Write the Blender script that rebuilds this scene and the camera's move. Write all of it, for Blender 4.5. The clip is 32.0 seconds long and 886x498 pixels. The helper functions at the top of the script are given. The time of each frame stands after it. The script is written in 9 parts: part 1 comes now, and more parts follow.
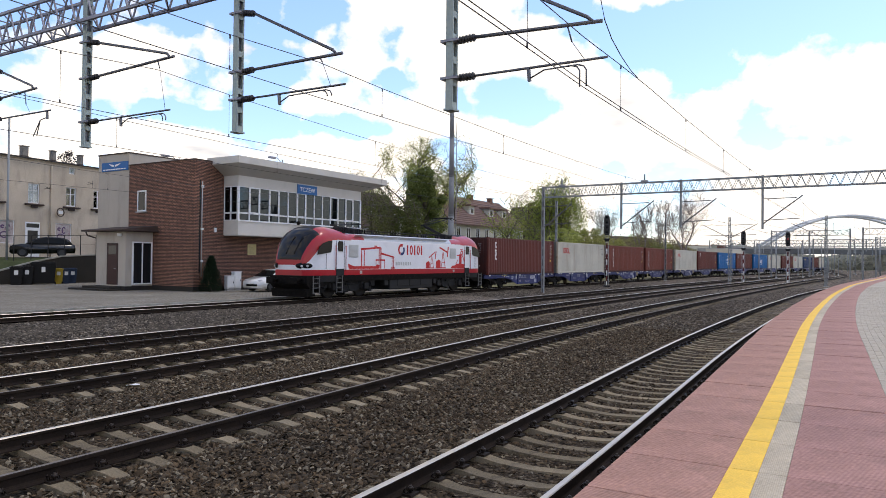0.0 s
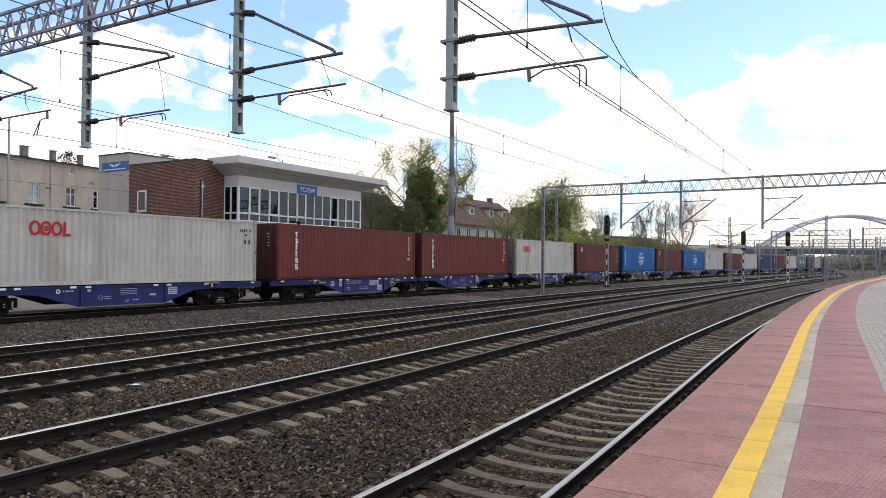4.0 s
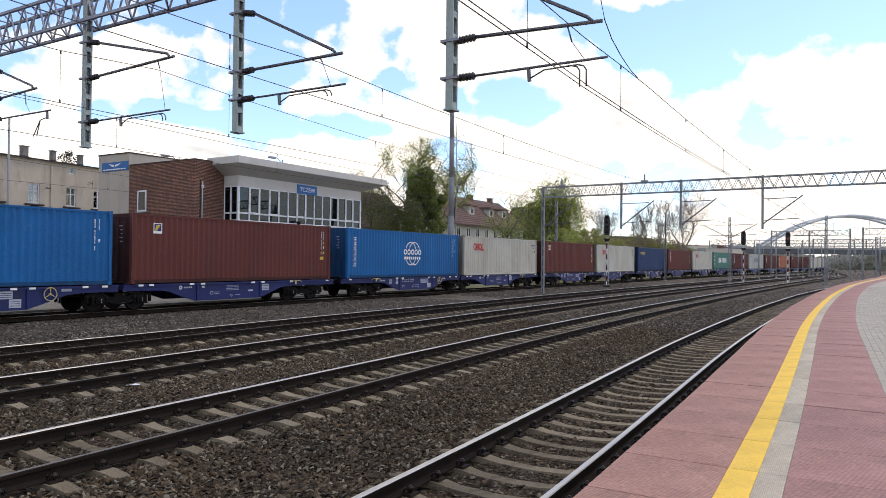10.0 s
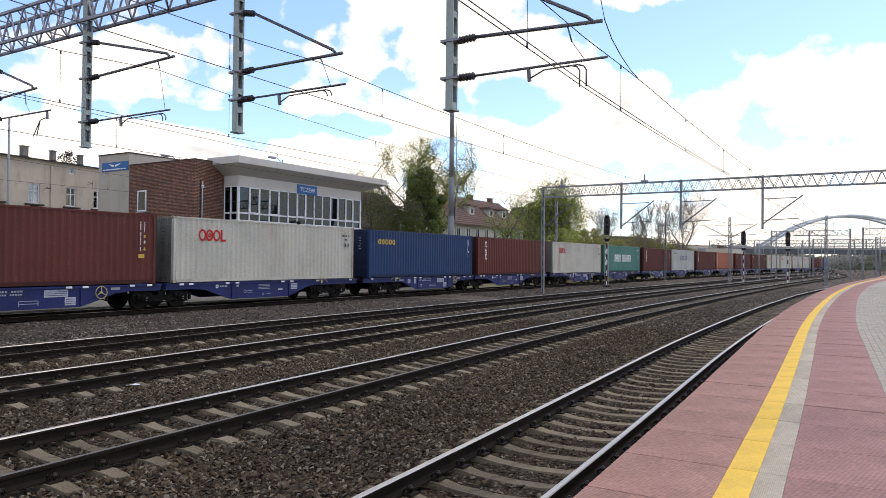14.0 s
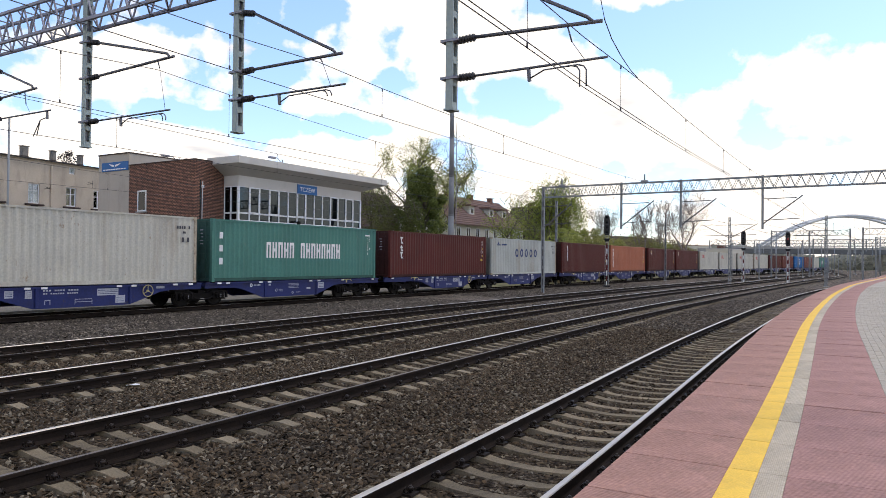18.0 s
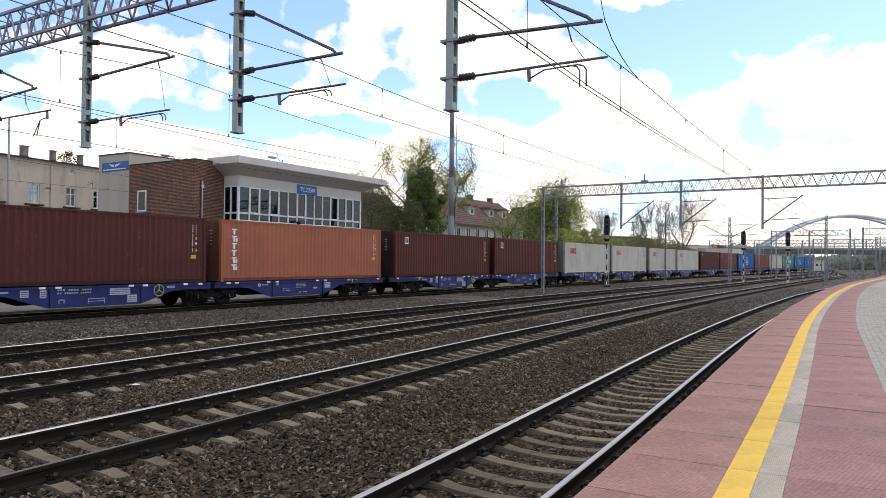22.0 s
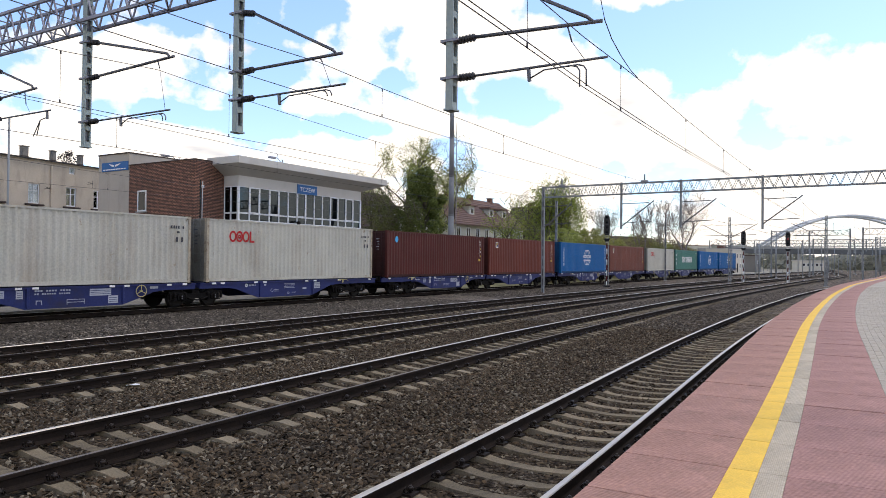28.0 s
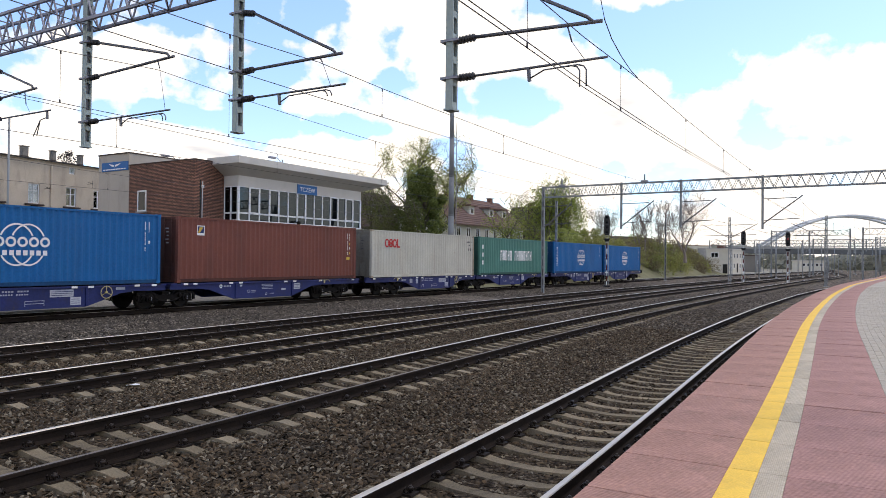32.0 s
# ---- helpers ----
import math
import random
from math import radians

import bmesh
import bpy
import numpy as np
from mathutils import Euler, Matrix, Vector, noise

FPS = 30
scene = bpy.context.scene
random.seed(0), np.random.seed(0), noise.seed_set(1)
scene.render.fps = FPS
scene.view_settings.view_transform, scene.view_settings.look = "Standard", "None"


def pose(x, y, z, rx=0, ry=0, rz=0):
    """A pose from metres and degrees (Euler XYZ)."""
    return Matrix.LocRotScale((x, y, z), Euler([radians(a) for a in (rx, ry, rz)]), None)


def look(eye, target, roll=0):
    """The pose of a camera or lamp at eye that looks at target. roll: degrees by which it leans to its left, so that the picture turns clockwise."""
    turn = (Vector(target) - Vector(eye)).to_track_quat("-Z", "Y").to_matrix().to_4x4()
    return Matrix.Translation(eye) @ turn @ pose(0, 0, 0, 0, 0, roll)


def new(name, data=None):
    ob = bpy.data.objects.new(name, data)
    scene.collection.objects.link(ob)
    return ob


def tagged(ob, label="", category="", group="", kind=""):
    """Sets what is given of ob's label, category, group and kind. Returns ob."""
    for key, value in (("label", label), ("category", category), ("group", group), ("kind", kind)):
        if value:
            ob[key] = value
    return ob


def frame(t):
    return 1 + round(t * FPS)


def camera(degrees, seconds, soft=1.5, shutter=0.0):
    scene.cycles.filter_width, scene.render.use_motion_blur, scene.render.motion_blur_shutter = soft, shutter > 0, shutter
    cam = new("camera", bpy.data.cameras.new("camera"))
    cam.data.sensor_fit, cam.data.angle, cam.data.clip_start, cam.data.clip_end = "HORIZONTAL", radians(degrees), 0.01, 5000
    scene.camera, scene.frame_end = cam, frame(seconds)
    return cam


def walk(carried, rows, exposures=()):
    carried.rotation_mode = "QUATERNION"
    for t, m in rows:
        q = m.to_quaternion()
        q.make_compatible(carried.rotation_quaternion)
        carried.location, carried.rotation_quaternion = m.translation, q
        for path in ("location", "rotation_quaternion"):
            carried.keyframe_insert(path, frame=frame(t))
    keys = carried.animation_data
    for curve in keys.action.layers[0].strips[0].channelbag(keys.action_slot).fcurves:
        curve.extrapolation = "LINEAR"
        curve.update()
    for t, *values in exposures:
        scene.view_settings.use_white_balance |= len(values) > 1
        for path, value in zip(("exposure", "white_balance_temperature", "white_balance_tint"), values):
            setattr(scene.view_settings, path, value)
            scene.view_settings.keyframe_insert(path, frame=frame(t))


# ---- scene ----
cam = camera(63.9, 32.0, soft=0.7)
EYE = (0.0, 0.0, 2.21)
STAND = look(EYE, (0.0, 100.0, 2.21 + 1.533), 0.594)
walk(cam, [(0.0, STAND), (32.0, STAND)])

# ------------------------------------------------------------ world and sun
SUN_DIR = Vector((0.42, 0.10, 0.90)).normalized()
world = bpy.data.worlds.new("sky")
scene.world = world
world.use_nodes = True


# clear gaps (below zero) and heaped clouds (above zero) in the sheet: sideways, height, half widths, amount
CLOUDS = [(0.40, 0.33, 0.30, 0.115, -0.34), (0.26, 0.36, 0.07, 0.045, 0.34), (0.50, 0.22, 0.16, 0.06, 0.16), (0.11, 0.22, 0.06, 0.035, -0.22),
          (-0.27, 0.33, 0.13, 0.055, -0.22), (-0.24, 0.245, 0.07, 0.03, -0.18), (-0.11, 0.29, 0.035, 0.05, 0.16), (-0.155, 0.33, 0.045, 0.02, -0.16),
          (-0.05, 0.36, 0.12, 0.06, 0.22), (-0.46, 0.185, 0.17, 0.022, -0.24), (-0.20, 0.18, 0.16, 0.022, -0.24), (-0.36, 0.245, 0.14, 0.05, 0.16),
          (-0.48, 0.30, 0.10, 0.04, -0.16), (0.06, 0.30, 0.12, 0.09, 0.16), (-0.15, 0.22, 0.10, 0.022, 0.10), (-0.08, 0.245, 0.03, 0.02, -0.14)]


def build_sky():
    nt = world.node_tree
    nt.nodes.clear()
    N, L = nt.nodes.new, nt.links.new
    out, bg = N("ShaderNodeOutputWorld"), N("ShaderNodeBackground")
    sky = N("ShaderNodeTexSky")
    sky.sky_type = "NISHITA"
    sky.sun_disc = False
    sky.sun_elevation = math.asin(SUN_DIR.z)
    sky.sun_rotation = math.atan2(SUN_DIR.x, SUN_DIR.y)
    sky.air_density, sky.dust_density, sky.ozone_density = 1.0, 1.0, 1.0
    geo, sep = N("ShaderNodeTexCoord"), N("ShaderNodeSeparateXYZ")
    L(geo.outputs["Generated"], sep.inputs[0])
    # a flat cloud sheet high above: direction divided by its height
    zz = N("ShaderNodeMath"); zz.operation = "ADD"; zz.inputs[1].default_value = 0.16
    L(sep.outputs["Z"], zz.inputs[0])
    zm = N("ShaderNodeMath"); zm.operation = "MAXIMUM"; zm.inputs[1].default_value = 0.08
    L(zz.outputs[0], zm.inputs[0])
    dx, dy = N("ShaderNodeMath"), N("ShaderNodeMath")
    dx.operation = dy.operation = "DIVIDE"
    L(sep.outputs["X"], dx.inputs[0]); L(zm.outputs[0], dx.inputs[1])
    L(sep.outputs["Y"], dy.inputs[0]); L(zm.outputs[0], dy.inputs[1])
    com = N("ShaderNodeCombineXYZ")
    L(dx.outputs[0], com.inputs[0]); L(dy.outputs[0], com.inputs[1])
    com.inputs[2].default_value = 5.3
    n1 = N("ShaderNodeTexNoise")
    n1.inputs["Scale"].default_value, n1.inputs["Detail"].default_value, n1.inputs["Roughness"].default_value = 2.3, 10, 0.55
    n1.inputs["Distortion"].default_value = 0.15
    L(com.outputs[0], n1.inputs["Vector"])
    # billows: a finer noise on the direction itself
    n3 = N("ShaderNodeTexNoise")
    n3.inputs["Scale"].default_value, n3.inputs["Detail"].default_value, n3.inputs["Roughness"].default_value = 11.0, 8, 0.52
    L(geo.outputs["Generated"], n3.inputs["Vector"])
    total = N("ShaderNodeMath"); total.operation = "MULTIPLY_ADD"; total.inputs[1].default_value = 0.50
    L(n1.outputs["Fac"], total.inputs[0])
    bil = N("ShaderNodeMath"); bil.operation = "MULTIPLY_ADD"; bil.inputs[1].default_value = 1.30
    L(n3.outputs["Fac"], bil.inputs[0])
    # the sheet closes towards the horizon
    cov = N("ShaderNodeMapRange")
    cov.inputs["From Min"].default_value, cov.inputs["From Max"].default_value = 0.06, 0.40
    cov.inputs["To Min"].default_value, cov.inputs["To Max"].default_value = 0.14, 0.0
    L(sep.outputs["Z"], cov.inputs["Value"])
    L(cov.outputs[0], bil.inputs[2]); L(bil.outputs[0], total.inputs[2])
    last = total.outputs[0]
    xz = N("ShaderNodeCombineXYZ")
    L(sep.outputs["X"], xz.inputs[0]); L(sep.outputs["Z"], xz.inputs[1])
    for cx, cz, rx, rz, amount in CLOUDS:
        off, dot, fall, top = N("ShaderNodeVectorMath"), N("ShaderNodeVectorMath"), N("ShaderNodeMath"), N("ShaderNodeMath")
        off.operation, dot.operation, fall.operation, top.operation = "MULTIPLY_ADD", "DOT_PRODUCT", "MULTIPLY_ADD", "MULTIPLY_ADD"
        off.inputs[1].default_value, off.inputs[2].default_value = (1 / rx, 1 / rz, 0), (-cx / rx, -cz / rz, 0)
        L(xz.outputs[0], off.inputs[0])
        L(off.outputs[0], dot.inputs[0]); L(off.outputs[0], dot.inputs[1])
        fall.inputs[1].default_value, fall.inputs[2].default_value, fall.use_clamp = -1.0, 1.0, True
        L(dot.outputs["Value"], fall.inputs[0])
        top.inputs[1].default_value = amount
        L(fall.outputs[0], top.inputs[0]); L(last, top.inputs[2])
        last = top.outputs[0]
    ramp = N("ShaderNodeValToRGB")
    ramp.color_ramp.elements[0].position, ramp.color_ramp.elements[1].position = 0.88, 0.985
    L(last, ramp.inputs[0])
    n2 = N("ShaderNodeTexNoise")
    n2.inputs["Scale"].default_value, n2.inputs["Detail"].default_value = 1.7, 5
    L(com.outputs[0], n2.inputs["Vector"])
    r2 = N("ShaderNodeValToRGB")
    r2.color_ramp.elements[0].position, r2.color_ramp.elements[1].position = 0.38, 0.50
    r2.color_ramp.elements[0].color, r2.color_ramp.elements[1].color = (0.86, 0.86, 0.91, 1), (1.50, 1.38, 1.25, 1)
    low = N("ShaderNodeMath"); low.operation = "ADD"
    L(n2.outputs["Fac"], low.inputs[0]); L(cov.outputs[0], low.inputs[1])
    L(low.outputs[0], r2.inputs[0])
    gain = N("ShaderNodeMix"); gain.data_type = "RGBA"; gain.blend_type = "MULTIPLY"
    gain.inputs["Factor"].default_value = 1.0
    gain.inputs["B"].default_value = (0.262, 0.278, 0.32, 1)
    L(sky.outputs[0], gain.inputs["A"])
    mix = N("ShaderNodeMix"); mix.data_type = "RGBA"
    L(ramp.outputs[0], mix.inputs["Factor"])
    L(gain.outputs["Result"], mix.inputs["A"]); L(r2.outputs[0], mix.inputs["B"])
    L(mix.outputs["Result"], bg.inputs["Color"])
    bg.inputs["Strength"].default_value = 1.0
    L(bg.outputs[0], out.inputs[0])


build_sky()
sun = new("sun", bpy.data.lights.new("sun", "SUN"))
sun.data.energy, sun.data.angle, sun.data.color = 0.8, radians(10), (1.0, 0.90, 0.76)
sun.matrix_world = look(SUN_DIR * 200, (0, 0, 0))
scene.view_settings.exposure = -0.15

# ------------------------------------------------------------ materials
def material(name, color, rough=0.7, metal=0.0, var=0.25, scale=3.0, fine=60.0, bump=0.15, stain=None, stain_amt=0.0,
             rand=0.0, island=0.0, coat=0.0, spec=0.25, streak=1.0, own=False, spots=None):
    """A painted or mineral surface: base colour with a coarse and a fine variation, stains and fine relief."""
    m = bpy.data.materials.new(name)
    m.use_nodes = True
    nt = m.node_tree
    N, L = nt.nodes.new, nt.links.new
    b = nt.nodes["Principled BSDF"]
    tc = N("ShaderNodeTexCoord")
    n1, n2 = N("ShaderNodeTexNoise"), N("ShaderNodeTexNoise")
    n1.inputs["Scale"].default_value, n1.inputs["Detail"].default_value = scale, 5
    n2.inputs["Scale"].default_value, n2.inputs["Detail"].default_value = fine, 3
    where = tc.outputs["Object"]
    if own:
        # every object takes its pattern from another place
        mv = N("ShaderNodeVectorMath"); mv.operation = "MULTIPLY_ADD"
        mv.inputs[1].default_value = (83.0, 31.0, 57.0)
        L(N("ShaderNodeObjectInfo").outputs["Random"], mv.inputs[0]); L(where, mv.inputs[2])
        where = mv.outputs[0]
    L(where, n1.inputs["Vector"]); L(where, n2.inputs["Vector"])
    add = N("ShaderNodeMath"); add.operation = "ADD"
    L(n1.outputs["Fac"], add.inputs[0]); L(n2.outputs["Fac"], add.inputs[1])
    last = add.outputs[0]
    span = 0.75
    if rand or island:
        src = N("ShaderNodeObjectInfo").outputs["Random"] if rand else N("ShaderNodeNewGeometry").outputs["Random Per Island"]
        mad = N("ShaderNodeMath"); mad.operation = "MULTIPLY_ADD"
        mad.inputs[1].default_value = rand or island
        L(src, mad.inputs[0]); L(last, mad.inputs[2])
        sub = N("ShaderNodeMath"); sub.operation = "SUBTRACT"; sub.inputs[1].default_value = (rand or island) / 2
        L(mad.outputs[0], sub.inputs[0])
        last = sub.outputs[0]
    rng = N("ShaderNodeMapRange")
    rng.inputs["From Min"].default_value, rng.inputs["From Max"].default_value = 1 - span / 2, 1 + span / 2
    rng.inputs["To Min"].default_value, rng.inputs["To Max"].default_value = 1 - var, 1 + var
    rng.clamp = False
    L(last, rng.inputs["Value"])
    mul = N("ShaderNodeMix"); mul.data_type = "RGBA"; mul.blend_type = "MULTIPLY"
    mul.inputs["Factor"].default_value = 1.0
    mul.inputs["A"].default_value = (*color, 1)
    L(rng.outputs[0], mul.inputs["B"])
    col = mul.outputs["Result"]
    if stain:
        n3 = N("ShaderNodeTexNoise")
        n3.inputs["Scale"].default_value, n3.inputs["Detail"].default_value, n3.inputs["Roughness"].default_value = scale * 1.7, 8, 0.65
        mp = N("ShaderNodeMapping"); mp.inputs["Location"].default_value, mp.inputs["Scale"].default_value = (7.1, 3.3, 1.7), (1, 1, streak)
        L(where, mp.inputs[0]); L(mp.outputs[0], n3.inputs["Vector"])
        r = N("ShaderNodeMapRange")
        r.inputs["From Min"].default_value, r.inputs["From Max"].default_value = 0.52, 0.72
        r.inputs["To Max"].default_value = stain_amt
        L(n3.outputs["Fac"], r.inputs["Value"])
        mx = N("ShaderNodeMix"); mx.data_type = "RGBA"
        L(r.outputs[0], mx.inputs["Factor"]); L(col, mx.inputs["A"])
        mx.inputs["B"].default_value = (*stain, 1)
        col = mx.outputs["Result"]
    if spots:
        # small chips and runs of rust or scuffs
        n4 = N("ShaderNodeTexNoise")
        n4.inputs["Scale"].default_value, n4.inputs["Detail"].default_value, n4.inputs["Roughness"].default_value = 3.4, 9, 0.72
        mp = N("ShaderNodeMapping"); mp.inputs["Location"].default_value, mp.inputs["Scale"].default_value = (2.7, 9.1, 4.4), (1, 1, 0.45)
        L(where, mp.inputs[0]); L(mp.outputs[0], n4.inputs["Vector"])
        r = N("ShaderNodeMapRange")
        r.inputs["From Min"].default_value, r.inputs["From Max"].default_value = 0.62, 0.69
        r.inputs["To Max"].default_value = 0.8
        L(n4.outputs["Fac"], r.inputs["Value"])
        mx = N("ShaderNodeMix"); mx.data_type = "RGBA"
        L(r.outputs[0], mx.inputs["Factor"]); L(col, mx.inputs["A"])
        mx.inputs["B"].default_value = (*spots, 1)
        col = mx.outputs["Result"]
    L(col, b.inputs["Base Color"])
    b.inputs["Roughness"].default_value, b.inputs["Metallic"].default_value = rough, metal
    b.inputs["Specular IOR Level"].default_value = spec
    if coat:
        b.inputs["Coat Weight"].default_value, b.inputs["Coat Roughness"].default_value = coat, 0.12
    if bump:
        bp = N("ShaderNodeBump"); bp.inputs["Strength"].default_value = bump; bp.inputs["Distance"].default_value = 0.01
        L(n2.outputs["Fac"], bp.inputs["Height"]); L(bp.outputs[0], b.inputs["Normal"])
    return m


def ballast_material(name, dark, light, cell):
    """Crushed stone: cells of differing grey with dark gaps and strong relief."""
    m = bpy.data.materials.new(name)
    m.use_nodes = True
    nt = m.node_tree
    N, L = nt.nodes.new, nt.links.new
    b = nt.nodes["Principled BSDF"]
    tc = N("ShaderNodeTexCoord")
    v = N("ShaderNodeTexVoronoi"); v.inputs["Scale"].default_value = 1 / cell
    L(tc.outputs["Object"], v.inputs["Vector"])
    n = N("ShaderNodeTexNoise"); n.inputs["Scale"].default_value, n.inputs["Detail"].default_value = 0.35, 6
    L(tc.outputs["Object"], n.inputs["Vector"])
    bw = N("ShaderNodeSeparateColor"); L(v.outputs["Color"], bw.inputs[0])
    add = N("ShaderNodeMath"); add.operation = "MULTIPLY_ADD"; add.inputs[1].default_value = 0.75
    L(bw.outputs[0], add.inputs[0])
    off = N("ShaderNodeMath"); off.operation = "SUBTRACT"; off.inputs[1].default_value = 0.35
    L(n.outputs["Fac"], off.inputs[0]); L(off.outputs[0], add.inputs[2])
    mix = N("ShaderNodeMix"); mix.data_type = "RGBA"
    mix.inputs["A"].default_value, mix.inputs["B"].default_value = (*dark, 1), (*light, 1)
    L(add.outputs[0], mix.inputs["Factor"])
    gap = N("ShaderNodeMapRange")
    gap.inputs["From Min"].default_value, gap.inputs["From Max"].default_value = 0.25, 0.75
    gap.inputs["To Min"].default_value, gap.inputs["To Max"].default_value = 1.0, 0.25
    L(v.outputs["Distance"], gap.inputs["Value"])
    mul = N("ShaderNodeMix"); mul.data_type = "RGBA"; mul.blend_type = "MULTIPLY"; mul.inputs["Factor"].default_value = 1.0
    L(mix.outputs["Result"], mul.inputs["A"]); L(gap.outputs[0], mul.inputs["B"])
    L(mul.outputs["Result"], b.inputs["Base Color"])
    b.inputs["Roughness"].default_value, b.inputs["Specular IOR Level"].default_value = 0.95, 0.06
    bp = N("ShaderNodeBump"); bp.inputs["Strength"].default_value = 1.0; bp.inputs["Distance"].default_value = cell * 0.7
    bp.invert = True
    L(v.outputs["Distance"], bp.inputs["Height"]); L(bp.outputs[0], b.inputs["Normal"])
    return m


def stone_material(name, tones):
    """Broken granite and basalt: each stone has a tone of its own, from near black over brown to pale grey."""
    m = material(name, (1.0, 1.0, 1.0), 0.9, var=0.35, scale=0.5, fine=70, bump=0.35, spec=0.12)
    nt = m.node_tree
    N, L = nt.nodes.new, nt.links.new
    b = nt.nodes["Principled BSDF"]
    src = b.inputs["Base Color"].links[0].from_socket
    ramp = N("ShaderNodeValToRGB")
    while len(ramp.color_ramp.elements) < len(tones):
        ramp.color_ramp.elements.new(0.5)
    for el, (at, tone) in zip(ramp.color_ramp.elements, tones):
        el.position, el.color = at, (*tone, 1)
    L(N("ShaderNodeNewGeometry").outputs["Random Per Island"], ramp.inputs[0])
    mul = N("ShaderNodeMix"); mul.data_type = "RGBA"; mul.blend_type = "MULTIPLY"; mul.inputs["Factor"].default_value = 1.0
    L(src, mul.inputs["A"]); L(ramp.outputs[0], mul.inputs["B"]); L(mul.outputs["Result"], b.inputs["Base Color"])
    return m


def grooved_material(name, color, dirt, pitch):
    """A slab with narrow grooves along its length."""
    m = material(name, color, 0.9, var=0.26, scale=2.2, fine=45, bump=0.0, stain=dirt, stain_amt=0.7, rand=0.3, spec=0.1)
    nt = m.node_tree
    N, L = nt.nodes.new, nt.links.new
    b = nt.nodes["Principled BSDF"]
    tc, w = N("ShaderNodeTexCoord"), N("ShaderNodeTexWave")
    w.wave_type, w.bands_direction = "BANDS", "Y"
    w.inputs["Scale"].default_value, w.inputs["Distortion"].default_value, w.inputs["Detail"].default_value = 0.314159 / pitch, 0.6, 2
    L(tc.outputs["Object"], w.inputs["Vector"])
    rng = N("ShaderNodeMapRange")
    rng.inputs["To Min"].default_value, rng.inputs["To Max"].default_value = 0.90, 1.03
    L(w.outputs["Fac"], rng.inputs["Value"])
    src = b.inputs["Base Color"].links[0].from_socket
    mul = N("ShaderNodeMix"); mul.data_type = "RGBA"; mul.blend_type = "MULTIPLY"; mul.inputs["Factor"].default_value = 1.0
    L(src, mul.inputs["A"]); L(rng.outputs[0], mul.inputs["B"]); L(mul.outputs["Result"], b.inputs["Base Color"])
    bp = N("ShaderNodeBump"); bp.inputs["Strength"].default_value, bp.inputs["Distance"].default_value = 0.5, 0.002
    L(w.outputs["Fac"], bp.inputs["Height"]); L(bp.outputs[0], b.inputs["Normal"])
    return m


def paving_material():
    """Small concrete blocks in bond, with sandy joints and broad worn patches."""
    m = material("block_paving", (0.242, 0.220, 0.181), 1.0, spec=0.0, var=0.26, scale=0.35, fine=9, bump=0.0, stain=(0.165, 0.150, 0.128), stain_amt=0.55)
    nt = m.node_tree
    N, L = nt.nodes.new, nt.links.new
    b = nt.nodes["Principled BSDF"]
    tc, mp, br = N("ShaderNodeTexCoord"), N("ShaderNodeMapping"), N("ShaderNodeTexBrick")
    mp.inputs["Rotation"].default_value = (0, 0, -1.03)
    L(tc.outputs["Object"], mp.inputs[0]); L(mp.outputs[0], br.inputs["Vector"])
    br.inputs["Scale"].default_value = 1.0
    br.inputs["Brick Width"].default_value, br.inputs["Row Height"].default_value = 0.30, 0.15
    br.inputs["Mortar Size"].default_value, br.inputs["Mortar Smooth"].default_value = 0.022, 0.4
    br.inputs["Color1"].default_value, br.inputs["Color2"].default_value, br.inputs["Mortar"].default_value = (0.93, 0.93, 0.93, 1), (1.07, 1.07, 1.07, 1), (0.55, 0.55, 0.53, 1)
    mul = N("ShaderNodeMix"); mul.data_type = "RGBA"; mul.blend_type = "MULTIPLY"; mul.inputs["Factor"].default_value = 1.0
    src = b.inputs["Base Color"].links[0].from_socket
    L(src, mul.inputs["A"]); L(br.outputs["Color"], mul.inputs["B"]); L(mul.outputs["Result"], b.inputs["Base Color"])
    return m


def glass_material(name, tint=(0.9, 0.95, 1.0), rough=0.02, ior=1.5, gloss=(0.9, 0.9, 0.9)):
    m = bpy.data.materials.new(name)
    m.use_nodes = True
    nt = m.node_tree
    nt.nodes.clear()
    N, L = nt.nodes.new, nt.links.new
    out, gl, tr, mx, fr = (N("ShaderNodeOutputMaterial"), N("ShaderNodeBsdfGlossy"), N("ShaderNodeBsdfTransparent"),
                           N("ShaderNodeMixShader"), N("ShaderNodeFresnel"))
    gl.inputs["Roughness"].default_value = rough
    gl.inputs["Color"].default_value = (*gloss, 1)
    tr.inputs["Color"].default_value = (*tint, 1)
    fr.inputs["IOR"].default_value = ior
    L(fr.outputs[0], mx.inputs[0]); L(tr.outputs[0], mx.inputs[1]); L(gl.outputs[0], mx.inputs[2])
    L(mx.outputs[0], out.inputs[0])
    return m


def glow_material(name, color, strength):
    m = bpy.data.materials.new(name)
    m.use_nodes = True
    b = m.node_tree.nodes["Principled BSDF"]
    b.inputs["Base Color"].default_value = (*color, 1)
    b.inputs["Emission Color"].default_value = (*color, 1)
    b.inputs["Emission Strength"].default_value = strength
    return m


